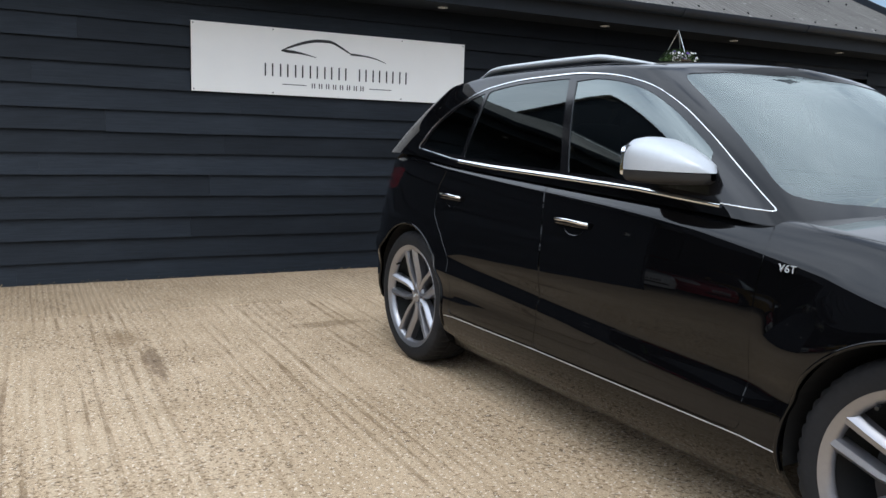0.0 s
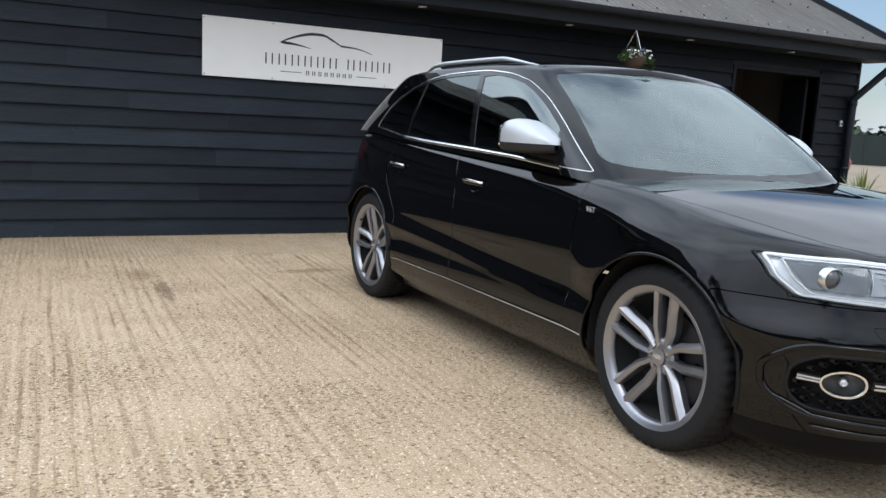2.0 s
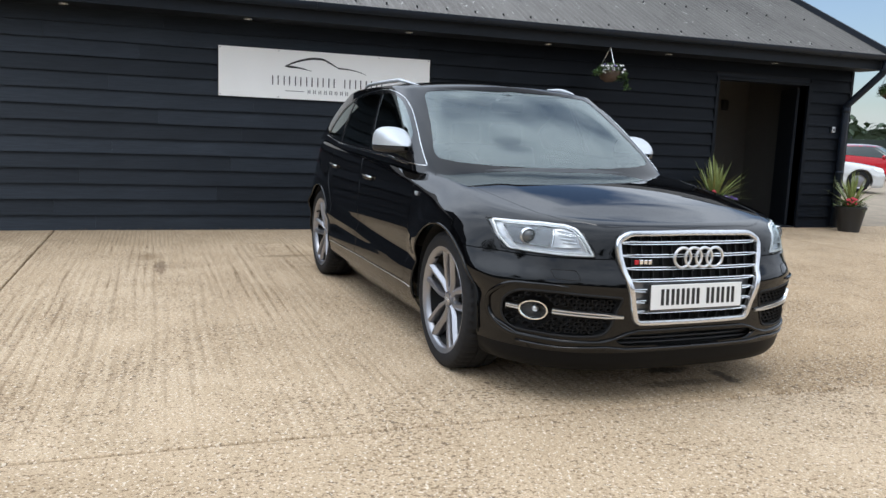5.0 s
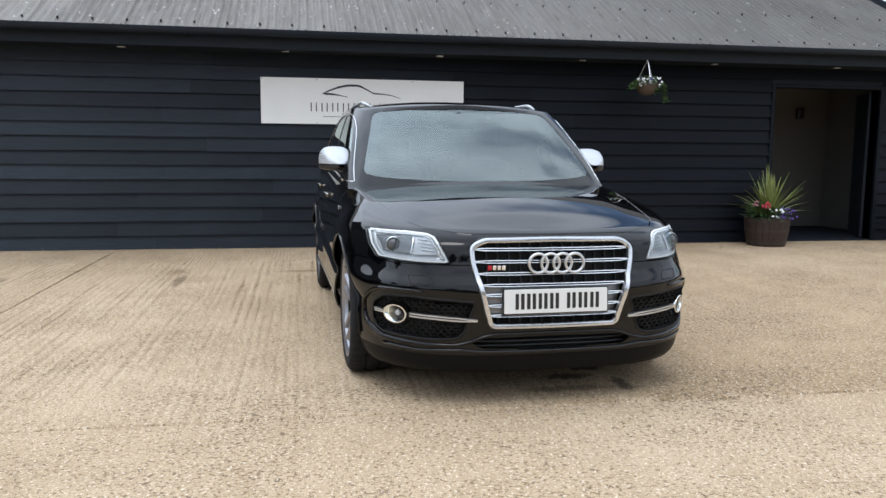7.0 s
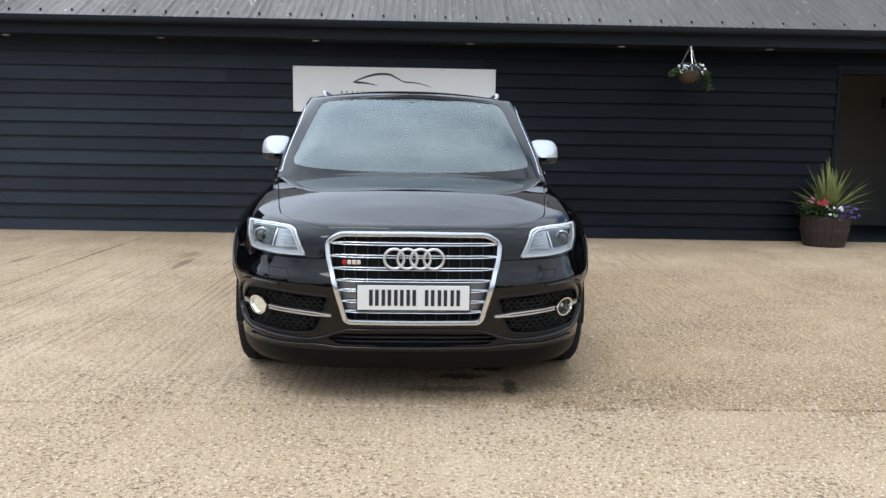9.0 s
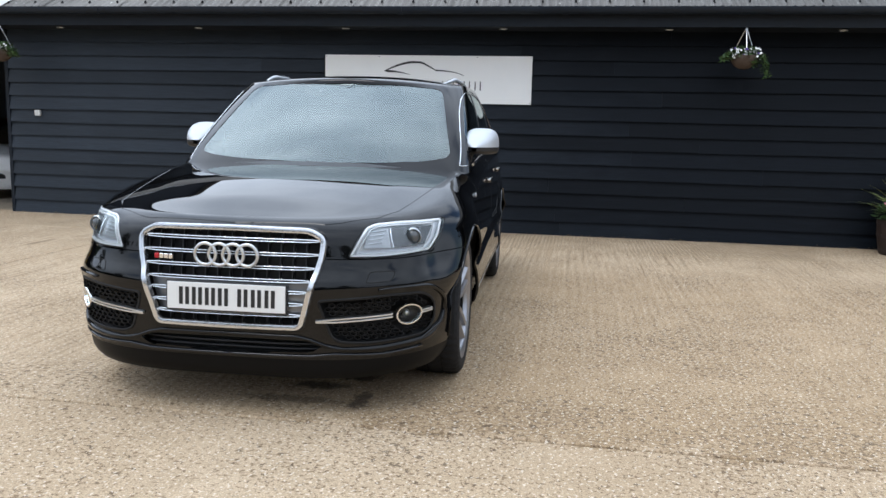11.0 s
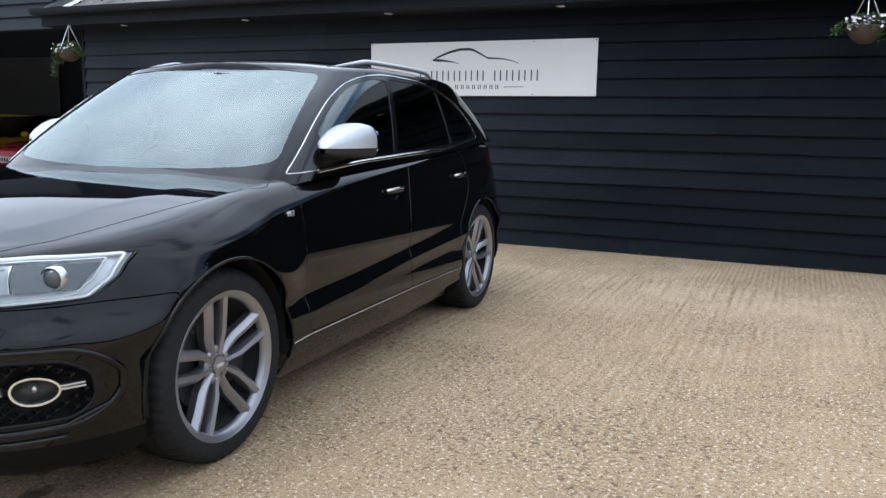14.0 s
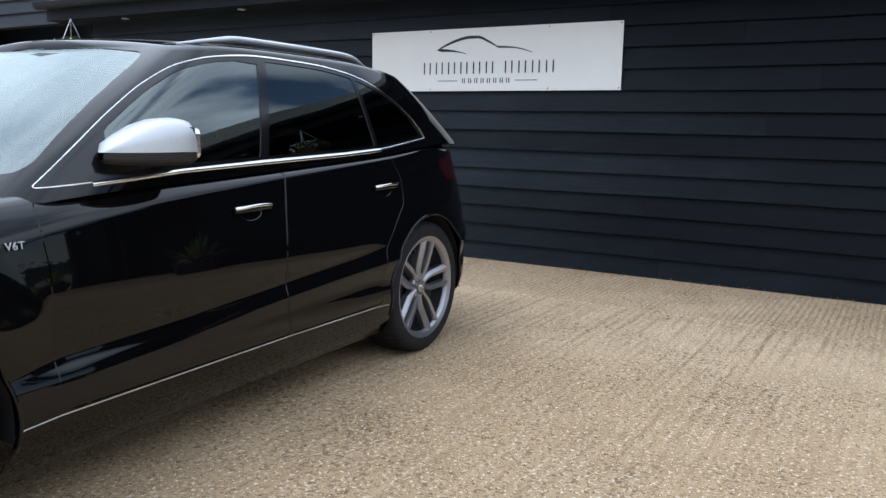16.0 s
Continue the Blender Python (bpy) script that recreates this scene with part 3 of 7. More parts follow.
def build_sign():
    s = empty("wall_sign", pose(0.028, -0.045, 1.575), label="white rectangular business sign with thin black graphics", category="sign")
    bm = bmesh.new()
    box(bm, -1.288, 1.288, -0.006, 0.0, 0, 0.57, 0.0015, 1)
    part("panel", bm, M_WHITE, s)

    def flat(name, pts):
        bm = bmesh.new()
        f = [bm.verts.new((x, -0.0075, z)) for x, z in pts]
        b = [bm.verts.new((x, -0.0060, z)) for x, z in pts]
        bm.faces.new(f)
        for i in range(len(f)):
            bm.faces.new((f[i], b[i], b[(i + 1) % len(f)], f[(i + 1) % len(f)]))
        bmesh.ops.recalc_face_normals(bm, faces=bm.faces)
        part(name, bm, M_INK, s)

    def stroke(name, pts, widths):
        up = [(x, z + w / 2) for (x, z), w in zip(pts, widths)]
        dn = [(x, z - w / 2) for (x, z), w in zip(pts, widths)]
        for i in range(len(pts) - 1):
            flat(name, [up[i], up[i + 1], dn[i + 1], dn[i]])
    top = smooth_table([(-0.52, 0.384), (-0.40, 0.435), (-0.28, 0.472), (-0.18, 0.488), (-0.08, 0.487), (0.0, 0.455), (0.12, 0.392)])
    xs = [-0.52 + 0.64 * i / 16 for i in range(17)]
    stroke("logo_curve", [(x, top(x)) for x in xs], [0.007 + 0.020 * math.sin(math.pi * i / 16) ** 0.5 for i in range(17)])
    tail = smooth_table([(0.11, 0.393), (0.25, 0.386), (0.36, 0.368), (0.46, 0.336)])
    xs = [0.11 + 0.35 * i / 8 for i in range(9)]
    stroke("logo_tail", [(x, tail(x)) for x in xs], [0.019 - 0.0017 * i for i in range(9)])
    low = smooth_table([(-0.53, 0.380), (-0.40, 0.374), (-0.30, 0.360), (-0.21, 0.340)])
    xs = [-0.53 + 0.32 * i / 6 for i in range(7)]
    stroke("logo_low", [(x, low(x)) for x in xs], [0.007, 0.028, 0.025, 0.019, 0.014, 0.009, 0.004])
    # the two lines of lettering as plain bars
    cells = [-0.683 + 0.1345 * i for i in range(6)] + [0.186 + 0.1345 * i for i in range(4)]
    for c in cells:
        for dx in (0.008, 0.072):
            flat("letter_bar", [(c + dx, 0.158), (c + dx + 0.013, 0.158), (c + dx + 0.013, 0.266), (c + dx, 0.266)])
    for i in range(8):
        c = -0.255 + 0.066 * i
        for dx in (0.004, 0.026):
            flat("letter_bar", [(c + dx, 0.072), (c + dx + 0.009, 0.072), (c + dx + 0.009, 0.116), (c + dx, 0.116)])
    for x0, x1 in ((-0.52, -0.30), (0.30, 0.52)):
        flat("rule_bar", [(x0, 0.091), (x1, 0.091), (x1, 0.097), (x0, 0.097)])
    for x in (-1.27, -0.6, 0.62, 1.27):
        for z in (0.018, 0.552):
            bm = bmesh.new()
            bmesh.ops.create_cone(bm, segments=10, radius1=0.006, radius2=0.005, depth=0.003, cap_ends=True)
            part("screw", bm, M_FOG, s).matrix_basis = pose(x, -0.0075, z, 90)


build_sign()


# ---- the black car ----
HALF, AXLE, HUBZ = 0.952, 1.4035, 0.366
ARCH_F, ARCH_R, ARCH_RAD = (-1.425, 0.374), (1.405, 0.372), 0.400
EDGE_Z = smooth_table([(-2.32, 0.850), (-2.1, 0.874), (-1.84, 0.900), (-1.4, 0.965), (-1.0, 1.018), (-0.7, 1.045), (0.0, 1.075), (1.0, 1.125), (1.7, 1.175), (2.1, 1.17), (2.33, 1.15)])
SIDE_BASE = smooth_table([(0.18, 0.080), (0.22, 0.048), (0.27, 0.032), (0.31, 0.026), (0.34, 0.020), (0.37, 0.015), (0.42, 0.018), (0.50, 0.025), (0.60, 0.008), (0.68, 0.0), (0.74, 0.002), (0.80, 0.007), (0.88, 0.016), (0.95, 0.025), (1.25, 0.08)])

SIDE_FRONT = smooth_table([(0.18, 0.040), (0.21, 0.020), (0.30, 0.012), (0.40, 0.008), (0.56, 0.004), (0.70, 0.022), (0.80, 0.024), (0.88, 0.024), (0.95, 0.008), (1.25, 0.05)])


def ease(a, b, t):
    t = min(1.0, max(0.0, (t - a) / (b - a)))
    return t * t * (3 - 2 * t)


def SIDE_IN(z, y=-1.6):
    """How far the side lies inside the full width: a bulge above, a flare below a crease that climbs to the rear."""
    zc = 0.50 + 0.09 * (y + 0.9) / 1.75
    flare = 0.030 * (1 - ease(zc - 0.035, zc + 0.045, z)) * ease(0.19, 0.34, z)
    front = SIDE_FRONT(z) if y < -1.65 else 0.0
    k = 1 - ease(-1.95, -1.65, y)
    lean = 0.0
    for (ay, az), big in ((ARCH_F, 0.034), (ARCH_R, 0.016)):
        lean -= big * (1 - ease(0.40, 0.62, math.hypot(y - ay, z - az))) * ease(0.45, 0.62, z)
    lean += 0.006 * math.exp(-((y + 1.45) / 0.45) ** 2) * ease(0.60, 0.85, z)
    return lean + (SIDE_BASE(z) - flare) * (1 - k) + front * k + 0.018 * ease(0.57, 0.70, z) * (1 - ease(-2.0, -1.55, y))


NOSE_Y = smooth_table([(0.18, -2.268), (0.21, -2.286), (0.30, -2.303), (0.38, -2.308), (0.48, -2.315), (0.56, -2.327), (0.60, -2.322), (0.66, -2.285), (0.71, -2.268), (0.78, -2.262), (0.9, -2.235)])
TAIL_Y = smooth_table([(0.18, 2.18), (0.30, 2.30), (0.55, 2.335), (0.75, 2.315), (1.0, 2.25), (1.25, 2.18)])
FILLET = smooth_table([(-2.4, 0.065), (-1.95, 0.085), (-1.6, 0.105), (-1.2, 0.115), (-0.9, 0.100), (-0.4, 0.070), (0.0, 0.055), (0.9, 0.042), (1.6, 0.055), (2.4, 0.07)])


def plan_point(p, w, yf, yr, cf=0.95, cr=0.75, n=3.0, m=2.7):
    """p 0..1 front centre to side, 1..2 along the side, 2..3 side to rear centre."""
    if p <= 1:
        a = p * math.pi / 2
        return w * math.sin(a) ** (2 / n), yf + cf - cf * math.cos(a) ** (2 / m)
    if p <= 2:
        return w, (yf + cf) + (p - 1) * ((yr - cr) - (yf + cf))
    a = (3 - p) * math.pi / 2
    return w * math.sin(a) ** (2 / n), yr - cr + cr * math.cos(a) ** (2 / m)


def taper(y):
    return 1 - 0.007 * max(0, -(y + 0.6) / 1.7) ** 2 - 0.035 * max(0, (y - 0.7) / 1.6) ** 2


def shell_point(p, q):
    """The lower body: q 0 at the sill, 1 at the top edge of wings, bonnet lip and belt."""
    _, y = plan_point(p, HALF, -2.3, 2.3)
    z = 0.18 + (EDGE_Z(y) - 0.18) * q
    for _ in range(2):
        ze = EDGE_Z(y)
        z = 0.18 + (ze - 0.18) * q
        fl = FILLET(y)
        t = max(0.0, (z - (ze - fl)) / fl)
        k = 0.40 * ease(-1.9, -1.3, y)
        roll = (0.074 + 0.030 * ease(-1.95, -1.5, y) * (1 - ease(-0.9, -0.3, y))) * ((1 - k) * (1 - math.sqrt(max(0.0, 1 - (0.985 * t) ** 2))) + k * t)
        n = 3.5 + 0.7 * ease(0.55, 0.70, z) - 0.8 * ease(0.68, 0.87, z) if p <= 1 else (3.0 if p <= 2 else 2.5)
        x, y = plan_point(p, HALF - SIDE_IN(z, y) - roll, NOSE_Y(z) + roll * 1.3, TAIL_Y(z) - roll, n=n)
    return x * taper(y), y, z


P_STEPS = [i / 80 for i in range(80)] + [1 + i / 130 for i in range(130)] + [2 + i / 44 for i in range(45)]
Q_STEPS = [i / 36 * 0.91 for i in range(36)] + [0.91 + 0.09 * i / 8 for i in range(9)]


def shell_bm(ps, qs, fn):
    bm = bmesh.new()
    for s in (1, -1):
        pts = [[fn(p, q) for p in ps] for q in qs]
        rows = [[(s * x, y, z) for x, y, z in r] for r in pts]
        grid(bm, rows if s > 0 else rows[::-1])
    bmesh.ops.remove_doubles(bm, verts=bm.verts, dist=1e-5)
    return bm


BONNET_C = smooth_table([(-2.22, 0.850), (-2.1, 0.884), (-1.9, 0.940), (-1.5, 1.010), (-1.1, 1.043), (-0.85, 1.055), (-0.6, 1.066), (2.3, 1.2)])


def top_point(s, p, edge, crown, power):
    """A crowned top over the outline edge(p): s 0 on the centre line, 1 at the edge."""
    x, y, z = edge(p)
    c = max(crown(y), z)
    if power > 2.3:
        # a bonnet has a crease each side of its middle panel
        f = 1 - 0.46 * (s / 0.72) ** 2 if s < 0.72 else 0.54 * (1 - (s - 0.72) / 0.28)
    else:
        f = 1 - s ** power
    return x * s, y, z + (c - z) * f


def house_point(p, h):
    """The glasshouse: h 0 at the belt, 1 at the roof's edge."""
    w = 0.896 - 0.100 * h - 0.048 * h ** 3
    yf = -0.945 + 0.788 * h - 0.15 * h * (1 - h)
    yr = 2.17 - 0.36 * h - 0.12 * h * h
    x, y = plan_point(p, w, yf, yr, 0.5, 0.7, 10.0 if p <= 1 else 4.6, 6.0 if p <= 1 else 4.0)
    if p <= 1:
        # the windscreen bows forward between tight front pillars
        y -= 0.10 * (1 - (x / w) ** 2)
    z0 = EDGE_Z(y) - 0.02
    z1 = ROOF_E(y)
    return x * (1 - (0.05 + 0.05 * h) * max(0, (y - 0.6) / 1.5) ** 2), y, z0 + (z1 - z0) * h


ROOF_E = smooth_table([(-1.0, 1.50), (-0.2, 1.545), (0.3, 1.565), (0.9, 1.56), (1.5, 1.515), (2.0, 1.45)])
ROOF_C = smooth_table([(-0.45, 1.545), (-0.12, 1.598), (0.3, 1.63), (0.9, 1.635), (1.5, 1.595), (2.0, 1.51)])



class Patch:
    """A surface with smooth normals that can be cut along level lines without losing its shading."""

    def __init__(self, v, n, faces):
        self.v, self.n, self.faces = v, n, faces

    @staticmethod
    def of(bm):
        bmesh.ops.remove_doubles(bm, verts=bm.verts, dist=2e-5)
        bmesh.ops.recalc_face_normals(bm, faces=bm.faces)
        bm.normal_update()
        bm.verts.index_update()
        v = np.array([p.co[:] for p in bm.verts])
        n = np.array([p.normal[:] for p in bm.verts])
        f = [[p.index for p in q.verts] for q in bm.faces]
        bm.free()
        c = v.mean(0)
        if (np.einsum("ij,ij->i", v - c, n)).mean() < 0:
            n, f = -n, [q[::-1] for q in f]
        return Patch(v, n, f)

    def split(self, f):
        """(where f < 0, where f >= 0)"""
        f = np.where(np.abs(f) < 1e-7, 1e-7, f)
        neg = f < 0
        V, N = [], []
        extra, base = {}, len(self.v)

        def between(a, b):
            k = (a, b) if a < b else (b, a)
            if k not in extra:
                t = f[k[0]] / (f[k[0]] - f[k[1]])
                V.append(self.v[k[0]] * (1 - t) + self.v[k[1]] * t)
                m = self.n[k[0]] * (1 - t) + self.n[k[1]] * t
                N.append(m / (np.linalg.norm(m) + 1e-12))
                extra[k] = base + len(V) - 1
            return extra[k]

        inside, outside = [], []
        for q in self.faces:
            s = [neg[i] for i in q]
            if all(s):
                inside.append(q)
            elif not any(s):
                outside.append(q)
            else:
                a, b = [], []
                for i, j in zip(q, q[1:] + q[:1]):
                    (a if neg[i] else b).append(i)
                    if neg[i] != neg[j]:
                        m = between(i, j)
                        a.append(m)
                        b.append(m)
                if len(a) > 2:
                    inside.append(a)
                if len(b) > 2:
                    outside.append(b)
        v = np.vstack([self.v] + ([np.array(V)] if V else []))
        n = np.vstack([self.n] + ([np.array(N)] if N else []))
        return Patch(v, n, inside).tidy(), Patch(v, n, outside).tidy()

    def tidy(self):
        used = sorted({i for q in self.faces for i in q})
        new_i = {o: k for k, o in enumerate(used)}
        if not used:
            return Patch(np.zeros((0, 3)), np.zeros((0, 3)), [])
        return Patch(self.v[used], self.n[used], [[new_i[i] for i in q] for q in self.faces])

    def sunk(self, d):
        return Patch(self.v - self.n * d, self.n, self.faces)

    def tree(self):
        return BVHTree.FromPolygons([Vector(p) for p in self.v], self.faces)

    def object(self, name, mat, parent, label="", lip=0.0):
        me = bpy.data.meshes.new(name)
        v, n, faces = self.v, self.n, list(self.faces)
        if lip:
            # turn the open edges inwards so that the panel shows thickness
            count = {}
            for q in faces:
                for i, j in zip(q, q[1:] + q[:1]):
                    count[(i, j)] = 1
            rim = [e for e in count if (e[1], e[0]) not in count]
            ids = sorted({i for e in rim for i in e})
            twin = {o: len(v) + k for k, o in enumerate(ids)}
            v = np.vstack([v, v[ids] - n[ids] * lip])
            n = np.vstack([n, n[ids]])
            faces += [[j, i, twin[i], twin[j]] for i, j in rim]
        me.from_pydata([tuple(p) for p in v], [], faces)
        me.update()
        for p in me.polygons:
            p.use_smooth = True
        me.normals_split_custom_set_from_vertices([tuple(p) for p in n])
        me.materials.append(mat)
        ob = new(name, me)
        ob.parent = parent
        if label:
            ob["label"] = label
        return ob


def curve_round(pts, r=0.02, steps=5):
    """A closed outline with its corners rounded."""
    out = []
    n = len(pts)
    for i in range(n):
        a, b, c = (np.array(pts[k % n], float) for k in (i - 1, i, i + 1))
        u, w = a - b, c - b
        lu, lw = np.linalg.norm(u), np.linalg.norm(w)
        d = min(r, 0.45 * lu, 0.45 * lw)
        p, q = b + u / lu * d, b + w / lw * d
        out += [tuple((1 - t) ** 2 * p + 2 * t * (1 - t) * b + t * t * q) for t in (k / steps for k in range(steps + 1))]
    return out


def sdf(outline, a, b):
    """Signed distance of the points (a, b) to a closed outline, negative inside."""
    P = np.array(outline)
    Q = np.roll(P, -1, 0)
    d = np.full(len(a), 1e9)
    ins = np.zeros(len(a), bool)
    for (x0, y0), (x1, y1) in zip(P, Q):
        ex, ey = x1 - x0, y1 - y0
        L = ex * ex + ey * ey + 1e-12
        t = np.clip(((a - x0) * ex + (b - y0) * ey) / L, 0, 1)
        d = np.minimum(d, np.hypot(a - x0 - t * ex, b - y0 - t * ey))
        if y0 != y1:
            hit = ((y0 > b) != (y1 > b)) & (a < (x1 - x0) * (b - y0) / (y1 - y0) + x0)
            ins ^= hit
    return np.where(ins, -d, d)


def ribbon(bm, pts, nrm, w, h, closed=False, lift=0.0):
    """A bar with rounded top that lies on a surface: pts with normals, w wide, h high."""
    P = [Vector(p) for p in pts]
    k = len(P)
    rows = []
    for i, (p, n) in enumerate(zip(P, nrm)):
        n = Vector(n).normalized()
        a = P[(i - 1) % k] if closed or i else P[0]
        b = P[(i + 1) % k] if closed or i < k - 1 else P[-1]
        t = (b - a).normalized()
        s = t.cross(n).normalized()
        ww = w[i] if isinstance(w, (list, tuple)) else w
        rows.append([p + s * (u * ww / 2) + n * (e * h + lift) for u, e in ((-1, -0.6), (-1, 0.45), (-0.7, 0.9), (0, 1.0), (0.7, 0.9), (1, 0.45), (1, -0.6))])
    if closed:
        rows.append(rows[0])
    vs = grid(bm, rows)
    if not closed:
        bm.faces.new(vs[0])
        bm.faces.new(vs[-1][::-1])
    bmesh.ops.remove_doubles(bm, verts=bm.verts, dist=1e-6)
    bmesh.ops.recalc_face_normals(bm, faces=bm.faces)


def dense(pts, step=0.02, closed=False):
    out = []
    k = len(pts)
    for i in range(k if closed else k - 1):
        a, b = np.array(pts[i], float), np.array(pts[(i + 1) % k], float)
        m = max(1, int(np.linalg.norm(b - a) / step))
        out += [tuple(a + (b - a) * t / m) for t in range(m)]
    if not closed:
        out.append(tuple(pts[-1]))
    return out


def on_side(tree, s, yz):
    P, N = [], []
    for y, z in yz:
        loc, nor, *_ = tree.ray_cast(Vector((s * 2.0, y, z)), Vector((-s, 0, 0)))
        if loc:
            P.append(loc)
            N.append(nor if nor.x * s > 0 else -nor)
    return P, N


def on_front(tree, xz):
    P, N = [], []
    for x, z in xz:
        loc, nor, *_ = tree.ray_cast(Vector((x, -4, z)), Vector((0, 1, 0)))
        if loc:
            P.append(loc)
            N.append(nor if nor.y < 0 else -nor)
    return P, N


def on_top(tree, xy):
    P, N = [], []
    for x, y in xy:
        loc, nor, *_ = tree.ray_cast(Vector((x, y, 4)), Vector((0, 0, -1)))
        if loc:
            P.append(loc)
            N.append(nor if nor.z > 0 else -nor)
    return P, N


def mirrored(pts):
    """The right half of an outline, closed with its mirror image."""
    return [(x, z) for x, z in pts] + [(-x, z) for x, z in reversed(pts) if abs(x) > 1e-6]


# outlines: side ones as (along, up), front ones as (across, up)
DLO_TOP = smooth_table([(-0.855, 1.052), (-0.685, 1.178), (-0.52, 1.295), (-0.33, 1.411), (-0.17, 1.481), (0.02, 1.520), (0.26, 1.537), (0.6, 1.530), (0.88, 1.503), (1.08, 1.455), (1.26, 1.38), (1.39, 1.29), (1.475, 1.188)])
DLO = [(-0.855 + 2.33 * i / 56, DLO_TOP(-0.855 + 2.33 * i / 56)) for i in range(57)] + [(1.07, 1.142), (0.7, 1.124), (0.19, 1.108), (-0.29, 1.092), (-0.577, 1.072)]
# side panes: the window outline cut by slanting lines ((along, up), (along, up), side kept)
FRONT_GLASS = [((0.118, 1.10), (0.238, 1.53), 1), ((-0.63, 1.07), (-0.57, 1.25), -1)]
REAR_GLASS = [((0.168, 1.10), (0.288, 1.53), -1), ((0.965, 1.13), (0.895, 1.50), 1)]
QUARTER_GLASS = [((0.995, 1.13), (0.925, 1.50), -1)]
FRONT_DOOR = [(-0.84, 1.3), (-0.84, 1.046), (-0.88, 1.0), (-0.895, 0.93), (-0.882, 0.82), (-0.885, 0.68), (-0.88, 0.46), (-0.885, 0.372), (0.20, 0.372), (0.192, 0.6), (0.215, 0.9), (0.24, 1.07), (0.24, 1.3)]
REAR_DOOR = [(0.245, 1.3), (0.245, 1.07), (0.22, 0.9), (0.197, 0.6), (0.205, 0.372), (0.92, 0.372), (0.93, 0.52), (0.97, 0.66), (1.07, 0.78), (1.15, 0.86), (1.15, 0.98), (1.06, 1.135), (1.06, 1.3)]
BUMPER = [(-2.6, 0.0), (-2.6, 0.712), (-2.05, 0.706), (-1.70, 0.706), (-1.69, 0.6), (-1.69, 0.0)]
HEADLIGHT = [(0.862, 0.853), (0.70, 0.858), (0.60, 0.852), (0.565, 0.838), (0.505, 0.714), (0.65, 0.714), (0.825, 0.722), (0.855, 0.78)]
FOG_POCKET = [(0.848, 0.50), (0.81, 0.548), (0.70, 0.556), (0.395, 0.536), (0.41, 0.49), (0.455, 0.355), (0.60, 0.345), (0.82, 0.356), (0.848, 0.41)]
GRILLE = mirrored([(0.0, 0.842), (0.36, 0.838), (0.425, 0.80), (0.418, 0.72), (0.335, 0.415), (0.315, 0.400), (0.0, 0.398)])
INTAKE = mirrored([(0.0, 0.362), (0.34, 0.358), (0.42, 0.335), (0.36, 0.30), (0.0, 0.292)])
SCREEN = mirrored([(0.0, 1.548), (0.40, 1.541), (0.632, 1.522), (0.772, 1.104), (0.64, 1.080), (0.35, 1.062), (0.0, 1.056)])
REAR_SCREEN = mirrored([(0.0, 1.45), (0.50, 1.44), (0.60, 1.22), (0.0, 1.20)])
BONNET_LINE = [(0.66, -0.74), (0.80, -0.93), (0.842, -1.02), (0.80, -1.18), (0.765, -1.40), (0.73, -1.62), (0.70, -1.80), (0.67, -1.94), (0.60, -2.07), (0.46, -2.165), (0.40, -2.19), (0.0, -2.215)]


